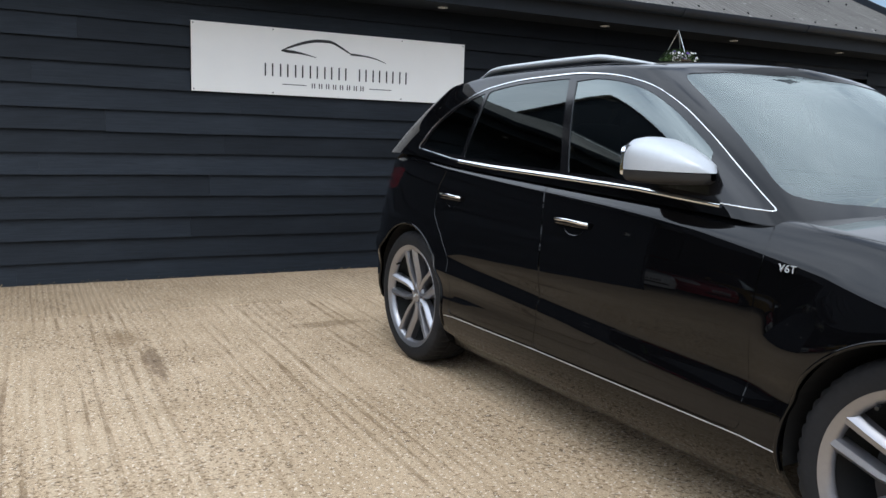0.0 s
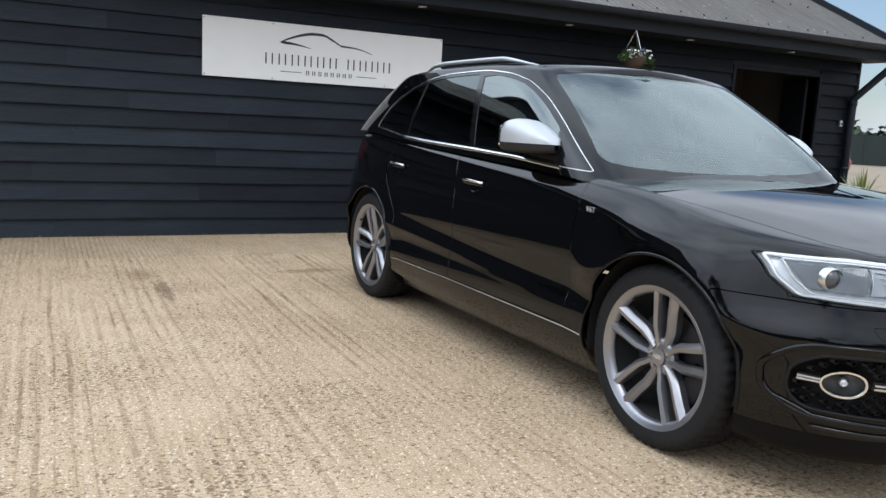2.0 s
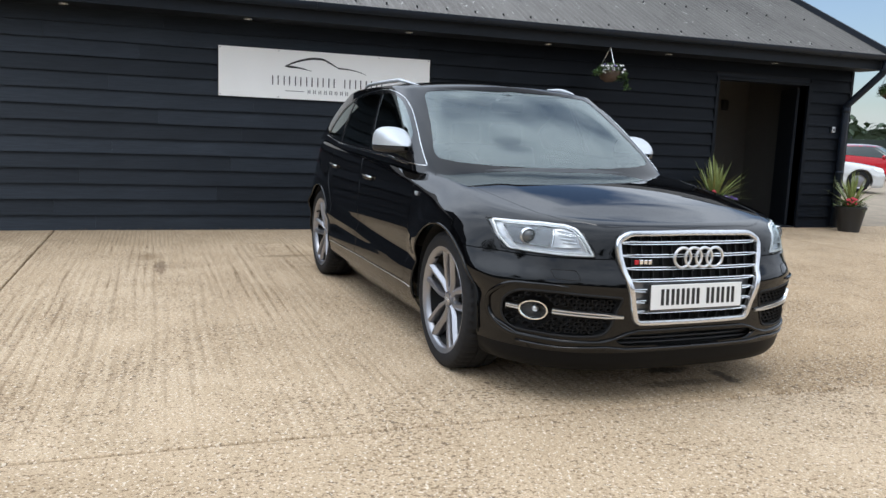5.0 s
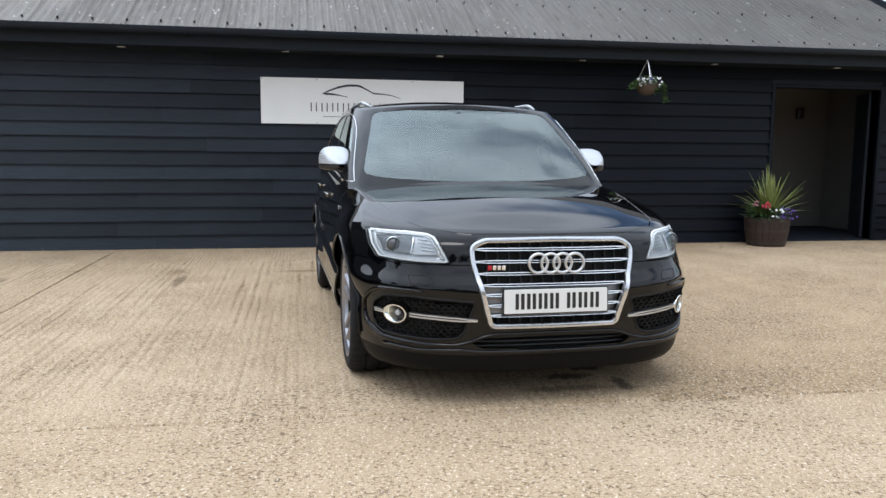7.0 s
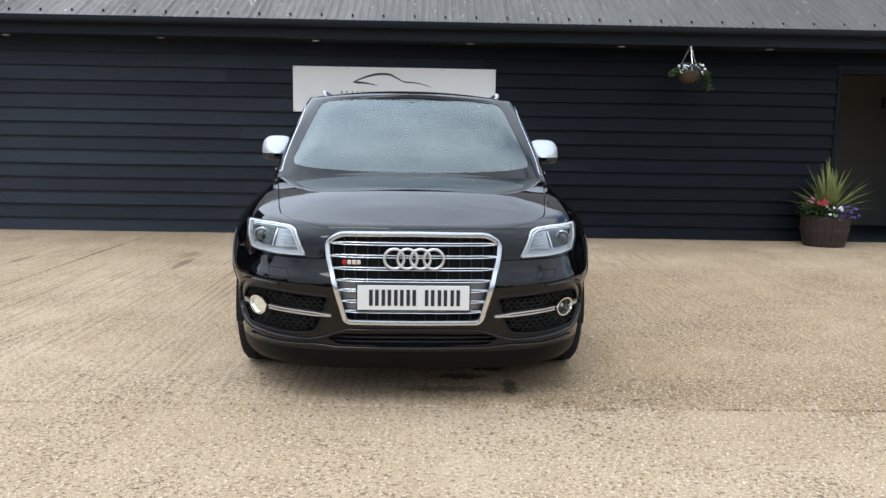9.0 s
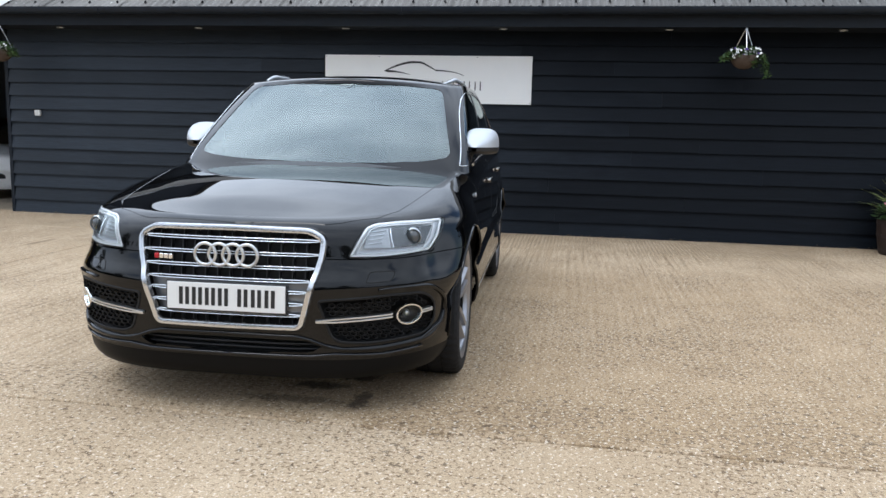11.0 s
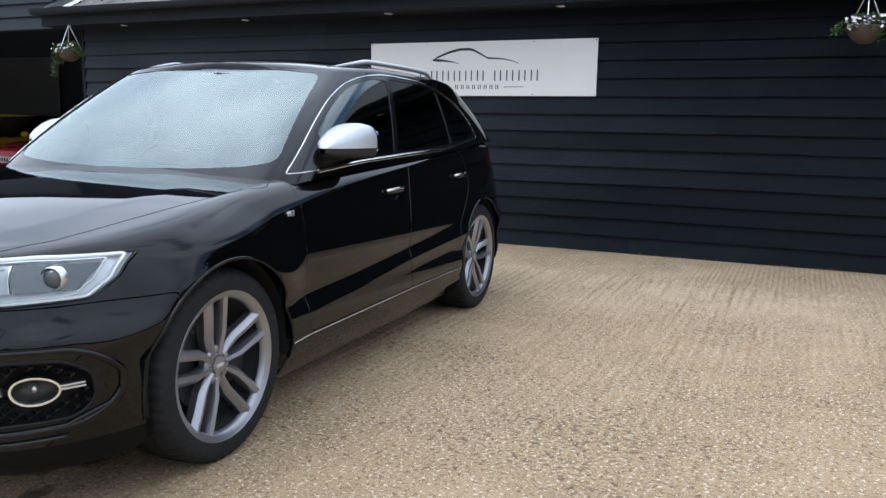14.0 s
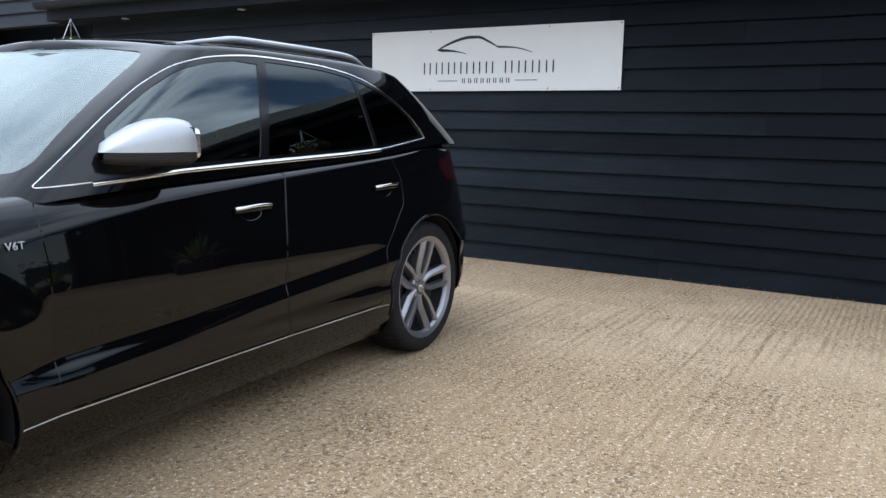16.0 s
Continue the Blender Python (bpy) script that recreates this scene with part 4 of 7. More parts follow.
def wheel(car, sx, y):
    """Five pairs of spokes on a dark barrel, with disc, caliper and tyre."""
    w = empty("wheel", Matrix())
    w.parent = car
    w.matrix_basis = pose(sx * 0.812, y, HUBZ, 6 * sx * (1 if y < 0 else -2), 0, 0 if sx > 0 else 180)
    bm = bmesh.new()
    prof = [(-0.118, 0.285), (-0.128, 0.315), (-0.122, 0.345), (-0.105, 0.364), (-0.075, 0.3685), (-0.045, 0.3695), (-0.043, 0.361), (-0.033, 0.361), (-0.031, 0.3695), (0.0, 0.370),
            (0.031, 0.3695), (0.033, 0.361), (0.043, 0.361), (0.045, 0.3695), (0.075, 0.3685), (0.105, 0.364), (0.122, 0.345), (0.129, 0.318), (0.122, 0.287), (0.112, 0.278)]
    seg = 150
    rows = []
    for k in range(seg):
        a = 2 * math.pi * k / seg
        c, s = math.cos(a), math.sin(a)
        row = []
        for t, r in prof:
            if r > 0.360 and abs(t) > 0.02 and (k + (1 if t > 0 else 0)) % 3 == 0:
                r -= 0.009
            row.append((t, r * c, r * s))
        rows.append(row)
    rows.append(rows[0])
    grid(bm, rows)
    bmesh.ops.remove_doubles(bm, verts=bm.verts, dist=1e-6)
    bmesh.ops.recalc_face_normals(bm, faces=bm.faces)
    part("tyre", bm, M_RUBBER, w, "black low-profile road tyre", angle=35)
    bm = bmesh.new()
    spin(bm, [(0.088, 0.253), (0.104, 0.256), (0.113, 0.264), (0.117, 0.275), (0.123, 0.286), (0.116, 0.290), (0.100, 0.283), (0.084, 0.272), (0.084, 0.256), (0.088, 0.253)], 72)
    part("rim", bm, M_RIM, w, angle=40)
    bm = bmesh.new()
    for k in range(5):
        for side in (-1, 1):
            pts = []
            R = Matrix.Rotation(2 * math.pi * k / 5, 4, "X")
            # across, radius, front depth, half width of the face
            for r, off, x, hw in ((0.04, 0.017, 0.082, 0.0145), (0.080, 0.030, 0.085, 0.0175), (0.118, 0.041, 0.092, 0.0195), (0.20, 0.044, 0.104, 0.0205), (0.262, 0.048, 0.111, 0.023)):
                o = off * side
                pts.append([R @ Vector((x - 0.016, o - hw, r)), R @ Vector((x - (0.001 if side > 0 else 0.008), o - hw * 0.78, r)), R @ Vector((x + 0.004, o + side * hw * 0.1, r)), R @ Vector((x - (0.008 if side > 0 else 0.001), o + hw * 0.78, r)), R @ Vector((x - 0.016, o + hw, r)),
                            R @ Vector((x - 0.052, o + hw * 0.75, r)), R @ Vector((x - 0.052, o - hw * 0.75, r))])
            vs = grid(bm, pts, True)
            bm.faces.new(vs[0])
            bm.faces.new(vs[-1])
    bmesh.ops.recalc_face_normals(bm, faces=bm.faces)
    part("spokes", bm, M_RIM, w, "grey five twin-spoke alloy spokes", angle=25)
    bm = bmesh.new()
    spin(bm, [(0.05, 0.078), (0.072, 0.074), (0.078, 0.064), (0.076, 0.036), (0.086, 0.034), (0.088, 0.026), (0.088, 0.0)], 40)
    hub = part("hub", bm, M_RIM, w, angle=35)
    for k in range(5):
        bm = bmesh.new()
        a = 2 * math.pi * (k + 0.5) / 5
        spin(bm, [(0.07, 0.011), (0.083, 0.010), (0.084, 0.006), (0.079, 0.0)], 6)
        ob = part("wheel_bolt", bm, M_RIMCUT, hub)
        ob.matrix_basis = pose(0, 0.052 * math.cos(a), 0.052 * math.sin(a))
    for k in range(4):
        bm = bmesh.new()
        spin(bm, [(-0.001, 0.0075), (0.0015, 0.0065), (-0.001, 0.0055)], 18)
        ob = part("cap_ring", bm, M_CHROME, hub, smooth=True)
        ob.matrix_basis = pose(0.0885, (k - 1.5) * 0.0095, 0)
    bm = bmesh.new()
    spin(bm, [(-0.10, 0.268), (0.086, 0.268), (0.086, 0.262), (-0.09, 0.245), (-0.09, 0.0)], 48)
    part("barrel", bm, M_DARK, w, "dark inner rim barrel", smooth=True)
    bm = bmesh.new()
    spin(bm, [(0.0, 0.06), (0.022, 0.062), (0.022, 0.178), (-0.005, 0.178), (-0.005, 0.06)], 48)
    part("brake_disc", bm, M_FOG, w, "bare steel brake disc", angle=30)
    bm = bmesh.new()
    box(bm, -0.02, 0.045, -0.075, 0.075, 0.12, 0.215, 0.015)
    part("caliper", bm, M_TRIM, w, angle=40).matrix_basis = pose(0, 0, 0, 250)
    bm = bmesh.new()
    tube(bm, [(0.085, 0, 0.255), (0.115, 0, 0.245)], 0.006)
    part("valve", bm, M_TRIM, w).matrix_basis = pose(0, 0, 0, 40)


def mirror_unit(car, s):
    """Door mirror: bright cap above, black base and stem, real mirror behind."""
    m = empty("door_mirror", Matrix())
    m.parent = car
    m.matrix_basis = pose(s * 0.912, -0.425, 1.156, 0, 0, s * -6) @ Matrix.Diagonal((1.0, 1.18, 1.0, 1))
    secs = ((0.075, 0.094, 0.098, -0.026), (0.065, 0.103, 0.110, -0.030), (0.03, 0.108, 0.116, -0.032), (-0.02, 0.106, 0.110, -0.032), (-0.07, 0.097, 0.092, -0.030), (-0.122, 0.080, 0.062, -0.028), (-0.164, 0.054, 0.034, -0.024), (-0.186, 0.015, 0.0, -0.010))

    def shape(upper):
        bm = bmesh.new()
        rows = []
        for y, w, zt, zb in secs:
            row = []
            for k in range(17):
                a = math.pi * k / 16
                cx, sz = math.cos(a), math.sin(a)
                xx = math.copysign(abs(cx) ** (0.62 if upper else 0.5), cx) * w
                row.append((s * xx - s * 0.10 * max(0, zt - 0.06) * (sz if upper else 0) * 0, y, (zt * sz ** 0.62 if upper else (zb - 0.012) * sz ** 0.5) + (0.004 if upper else 0.001)))
            rows.append(row)
        grid(bm, rows)
        bmesh.ops.remove_doubles(bm, verts=bm.verts, dist=1e-5)
        bmesh.ops.recalc_face_normals(bm, faces=bm.faces)
        return bm
    part("mirror_cap", shape(True), M_CAP, m, "brushed silver mirror cap", angle=60)
    part("mirror_base", shape(False), M_TRIM, m, "black mirror lower shell", angle=60)
    bm = bmesh.new()
    box(bm, -0.090, 0.090, 0.070, 0.074, -0.022, 0.086, 0.02)
    part("mirror_glass", bm, M_CHROME, m)
    bm = bmesh.new()
    box(bm, -0.095, 0.095, 0.050, 0.069, -0.027, 0.094, 0.02)
    part("mirror_bezel", bm, M_TRIM, m)
    bm = bmesh.new()
    rows = []
    for t in range(6):
        u = t / 5
        cx, cz = -s * (0.05 + 0.07 * u), -0.030 - 0.035 * u
        wy, hz = 0.05 + 0.035 * u, 0.022 + 0.006 * u
        rows.append([(cx, -0.07 + wy * math.cos(a), cz + hz * math.sin(a)) for a in (2 * math.pi * k / 14 for k in range(14))])
    vs = grid(bm, rows, True)
    bm.faces.new(vs[0])
    bm.faces.new(vs[-1])
    bmesh.ops.recalc_face_normals(bm, faces=bm.faces)
    part("mirror_stem", bm, M_TRIM, m, smooth=True)


def build_car():
    car = empty("suv_car", pose(0.356, -4.40, 0.0, 0, 0, 2.0), label="glossy black five-door SUV with silver mirror caps", category="car")
    # lower body with the bonnet top, one smooth skin
    bm = shell_bm(P_STEPS, Q_STEPS, shell_point)
    ps = [p for p in P_STEPS if shell_point(p, 1)[1] < -0.6]
    ss = [i / 25 for i in range(26)]
    b2 = shell_bm(ps, ss, lambda p, s: top_point(s, p, lambda q: shell_point(q, 1.0), BONNET_C, 2.4))
    me = bpy.data.meshes.new("tmp")
    b2.to_mesh(me)
    b2.free()
    bm.from_mesh(me)
    bpy.data.meshes.remove(me)
    skin = Patch.of(bm)
    tree = skin.tree()
    # cabin with the roof
    hs = [i / 30 for i in range(31)]
    bm = shell_bm(P_STEPS, hs, house_point)
    b2 = shell_bm(P_STEPS, ss, lambda p, s: top_point(s, p, lambda q: house_point(q, 1.0), ROOF_C, 2.2))
    me = bpy.data.meshes.new("tmp")
    b2.to_mesh(me)
    b2.free()
    bm.from_mesh(me)
    bpy.data.meshes.remove(me)
    cabin = Patch.of(bm)
    ctree = cabin.tree()

    # -- wheel arches and front openings
    for ay, az in (ARCH_F, ARCH_R):
        x, y, z = skin.v.T
        _, skin = skin.split(np.maximum(np.hypot(y - ay, z - az) - ARCH_RAD, 0.62 - np.abs(x)))
    gr = curve_round(GRILLE, 0.03)
    x, y, z = skin.v.T
    _, skin = skin.split(np.maximum(sdf(gr, x, z), y + 2.0))
    x, y, z = skin.v.T
    _, skin = skin.split(np.maximum(sdf(curve_round(INTAKE, 0.02), x, z), y + 2.0))
    fp = curve_round(FOG_POCKET, 0.05)
    x, y, z = skin.v.T
    pocket, skin = skin.split(np.maximum(sdf(fp, np.abs(x), z), y + 1.7))
    hl = curve_round(HEADLIGHT, 0.010)
    x, y, z = skin.v.T
    _, skin = skin.split(np.maximum(sdf(hl, np.abs(x), z) - 0.004, y + 1.74))
    x, y, z = skin.v.T
    # -- panels
    gap = 0.0022
    panels = []
    for name, line in (("front_door", FRONT_DOOR), ("rear_door", REAR_DOOR)):
        o = curve_round(line, 0.03)
        for s, side in ((-1, "right"), (1, "left")):
            x, y, z = skin.v.T
            door, rest = skin.split(np.maximum(sdf(o, y, z) + gap, 0.7 - s * x))
            x, y, z = rest.v.T
            _, skin = rest.split(np.maximum(sdf(o, y, z) - gap, 0.7 - s * x))
            panels.append((name, door, s))
    bl = mirrored([(a, b) for a, b in BONNET_LINE[::-1]])
    bl = [(a, b) for a, b in bl] 
    x, y, z = skin.v.T
    bon, rest = skin.split(np.maximum(sdf(bl, x, y) + 0.0032, 0.80 - z))
    x, y, z = rest.v.T
    _, skin = rest.split(np.maximum(sdf(bl, x, y) - 0.0032, 0.80 - z))
    x, y, z = skin.v.T
    bump, rest = skin.split(np.maximum(np.maximum(sdf(BUMPER, y, z) + gap, y + 1.2), -1.0))
    x, y, z = rest.v.T
    _, skin = rest.split(np.maximum(sdf(BUMPER, y, z) - gap, y + 1.2))
    x, y, z = skin.v.T
    lamp_r, skin = skin.split(np.maximum(sdf([(1.66, 0.95), (1.57, 1.075), (2.6, 1.075), (2.6, 0.93)], y, z), 0.5 - np.abs(x)))
    skin.object("wings_and_sides", M_PAINT, car, "black painted wings, sills and rear quarters", lip=0.012)
    bon.object("bonnet", M_PAINT, car, lip=0.012)
    # lowest strip of the bumper split off and dulled to imitate its shade
    valance, bump = bump.split(bump.v[:, 2] - 0.272)
    bump.object("front_bumper", M_PAINT, car, lip=0.014)
    valance.object("valance", M_VALANCE, car, "dulled black lower valance, shade put in the finish", lip=0.014)
    for half in lamp_r.split(lamp_r.v[:, 0]):
        half.object("tail_light", M_REDLENS, car, "dark red tail light lens", lip=0.005)
    doors = []
    for name, patch, s in panels:
        doors.append((patch.object(name, M_PAINT, car, lip=0.012), s))

    # -- cabin: glass and pillars
    x, y, z = cabin.v.T
    screen, cabin = cabin.split(np.maximum(sdf(curve_round(SCREEN, 0.05), x, z), y + 0.02))
    x, y, z = cabin.v.T
    rear, cabin = cabin.split(np.maximum(sdf(curve_round(REAR_SCREEN, 0.05), x, z), 1.5 - y))
    dlo = curve_round(DLO, 0.02)
    for s in (-1, 1):
        x, y, z = cabin.v.T
        zone, cabin = cabin.split(np.maximum(sdf(dlo, y, z), 0.45 - s * x))
        for nm, line, mat in (("front_side_window", FRONT_GLASS, M_GLASS2), ("rear_side_window", REAR_GLASS, M_PRIV), ("quarter_window", QUARTER_GLASS, M_PRIV)):
            x, y, z = zone.v.T
            edge = sdf(dlo, y, z) + 0.019
            for (y0, z0), (y1, z1), side in line:
                edge = np.maximum(edge, side * (y - y0 - (y1 - y0) * (z - z0) / (z1 - z0)))
            pane, zone = zone.split(edge)
            pane.sunk(0.004).object(nm, mat, car)
        zone.object("window_frame", M_GLOSSBLACK, car, "gloss black window pillars and seals", lip=0.006)
        P, N = on_side(ctree, s, dense(dlo, 0.02, True))
        bm = bmesh.new()
        # the bar faces sideways along the front pillar
        N = [(n + Vector((s * 3.0, 0, 0.2)) * (1 - ease(-0.25, 0.15, p.y))).normalized() for p, n in zip(P, N)]
        ribbon(bm, P, N, [0.0040 + 0.0053 * ease(-0.3, 0.2, p.y) for p in P], 0.0022, True)
        part("window_trim", bm, M_CHROME, car, "bright chrome window surround", angle=50)
        # bright belt strip, broader than the surround
        P, N = on_side(ctree, s, dense([(-0.68, 1.058), (-0.29, 1.085), (0.19, 1.101), (0.7, 1.117), (1.0, 1.132)], 0.03))
        bm = bmesh.new()
        ribbon(bm, P, N, 0.017, 0.008)
        part("belt_trim", bm, M_CHROME, car, angle=50)
    cabin.object("roof", M_PAINT, car, "black painted roof and pillars", lip=0.01)
    screen.sunk(0.003).object("windscreen", M_GLASS, car, "clear tinted windscreen reflecting the sky")
    rear.sunk(0.003).object("rear_window", M_PRIV, car)
    bm = bmesh.new()
    rows = [[(q * 0.70, -0.985 + 0.22 * abs(q) ** 2.2 - 0.04 * k, 1.062 - 0.012 * abs(q) - 0.006 * k) for q in (i / 12 - 1 for i in range(25))] for k in range(4)]
    grid(bm, rows)
    part("cowl", bm, M_TRIM, car, "black plastic scuttle panel")

    # -- lip over each arch, liners
    for ay, az in (ARCH_F, ARCH_R):
        for s in (-1, 1):
            a0, a1 = (radians(-12), radians(192))
            arc = [(ay + (ARCH_RAD + 0.004) * math.cos(a0 + (a1 - a0) * k / 60), az + (ARCH_RAD + 0.004) * math.sin(a0 + (a1 - a0) * k / 60)) for k in range(61)]
            P, N = on_side(tree, s, arc)
            bm = bmesh.new()
            ribbon(bm, P, N, 0.012, 0.007)
            part("arch_lip", bm, M_PAINT, car, smooth=True)
            bm = bmesh.new()
            rows = [[(s * xx, ay + (ARCH_RAD + 0.01) * math.cos(a), az + (ARCH_RAD + 0.01) * math.sin(a)) for a in (radians(-10) + radians(200) * k / 30 for k in range(31))] for xx in (0.5, 0.7, 0.925)]
            grid(bm, rows)
            rows = [[(s * 0.5, ay + r * math.cos(a), az + r * math.sin(a)) for a in (radians(-20) + radians(220) * k / 30 for k in range(31))] for r in (ARCH_RAD + 0.01, 0.02)]
            grid(bm, rows)
            part("arch_liner", bm, M_DARK, car, "black wheel arch liner")
    for s in (-1, 1):
        for y in (-AXLE - 0.02, AXLE):
            wheel(car, s, y)
        mirror_unit(car, s)

    # -- side details
    for s in (-1, 1):
        P, N = on_side(tree, s, dense([(-1.02, 0.352), (-0.885, 0.361), (0.2, 0.366), (0.87, 0.360), (0.97, 0.352)], 0.04))
        bm = bmesh.new()
        ribbon(bm, P, N, 0.0036, 0.002)
        part("sill_trim", bm, M_SATIN, car, "thin bright sill strip", angle=50)
        for y0, y1, zz in ((-0.09, 0.125, 0.925), (0.885, 1.10, 0.951)):
            yz = dense([(y0, zz - 0.004), ((y0 + y1) / 2, zz + 0.002), (y1, zz)], 0.02)
            P, N = on_side(tree, s, yz)
            k = len(P)
            bm = bmesh.new()
            lift = [0.022 * math.sin(math.pi * min(1, max(0, (i / (k - 1)) * 1.0))) ** 0.5 for i in range(k)]
            ribbon(bm, [p + n * e for p, n, e in zip(P, N, lift)], N, [0.020 + 0.008 * math.sin(math.pi * i / (k - 1)) for i in range(k)], 0.012)
            door = [d for d, sd in doors if sd == s][0 if y0 < 0.5 else 1]
            h = part("door_handle", bm, M_PAINT, door, "black door handle with bright upper strip", angle=50)
            bm = bmesh.new()
            ribbon(bm, [p + n * (e + 0.008) + Vector((0, 0, 0.008)) for p, n, e in zip(P, N, lift)], N, 0.013, 0.007)
            part("handle_trim", bm, M_CHROME, door, angle=50)
            bm = bmesh.new()
            cy = (y0 + y1) / 2 - 0.01
            cup = [(cy + 0.06 * math.cos(a), zz - 0.018 + 0.03 * math.sin(a)) for a in (2 * math.pi * i / 20 for i in range(20))]
            P2, N2 = on_side(tree, s, cup)
            vs = [bm.verts.new(p + n * 0.0015) for p, n in zip(P2, N2)]
            c = bm.verts.new(sum(P2, Vector()) / len(P2) - N2[0] * 0.014)
            for i in range(len(vs)):
                bm.faces.new((vs[i], vs[(i + 1) % len(vs)], c))
            bmesh.ops.recalc_face_normals(bm, faces=bm.faces)
            part("handle_cup", bm, M_GLOSSBLACK, door, smooth=True)
        # engine badge on the wing
        P, N = on_side(tree, s, [(-0.985, 0.888)])
        curve = bpy.data.curves.new("engine_badge", "FONT")
        curve.body, curve.size, curve.extrude, curve.align_x, curve.space_character = "V6T", 0.033, 0.002, "CENTER", 1.1
        text = new("text", curve)
        me = bpy.data.meshes.new_from_object(text.evaluated_get(bpy.context.evaluated_depsgraph_get()))
        bpy.data.objects.remove(text)
        me.materials.clear()
        me.materials.append(M_CAP)
        badge = new("engine_badge", me)
        badge.parent = car
        along = Vector((0, s, 0))
        out = (N[0] - along * N[0].dot(along)).normalized()
        rise = out.cross(along)
        turn = Matrix((along, rise, out)).transposed().to_4x4()
        badge.matrix_basis = Matrix.Translation(P[0] + out * 0.006) @ turn
        # roof rail
        bm = bmesh.new()
        pts, rad = [], []
        rx = smooth_table([(-0.12, 0.595), (0.0, 0.632), (0.2, 0.655), (0.6, 0.660), (1.0, 0.645), (1.3, 0.615)])
        for k in range(31):
            u = k / 30
            y = -0.08 + 1.35 * u
            P, N = on_top(ctree, [(s * rx(y), y)])
            up = 0.034 * min(1, u / 0.22, (1 - u) / 0.12)
            pts.append(P[0] + Vector((0, 0, up - 0.004)))
            rad.append(0.006 + 0.011 * min(1, u / 0.2, (1 - u) / 0.15))
        tube(bm, pts, rad, 10, True, 0.8)
        part("roof_rail", bm, M_CAP, car, "satin aluminium roof rail", smooth=True)
        bm = bmesh.new()
        P, N = on_top(ctree, dense([(s * 0.615, -0.12), (s * 0.63, 0.5), (s * 0.585, 1.5)], 0.05))
        ribbon(bm, P, N, 0.012, 0.002)
        part("roof_channel", bm, M_TRIM, car)

    build_front(car, tree, gr, fp, hl)
    build_inside(car)


def grille_half(z):
    """Half the inner width of the grille at a height."""
    return lerp([(0.398, 0.30), (0.415, 0.325), (0.72, 0.405), (0.80, 0.410), (0.838, 0.36)], z)


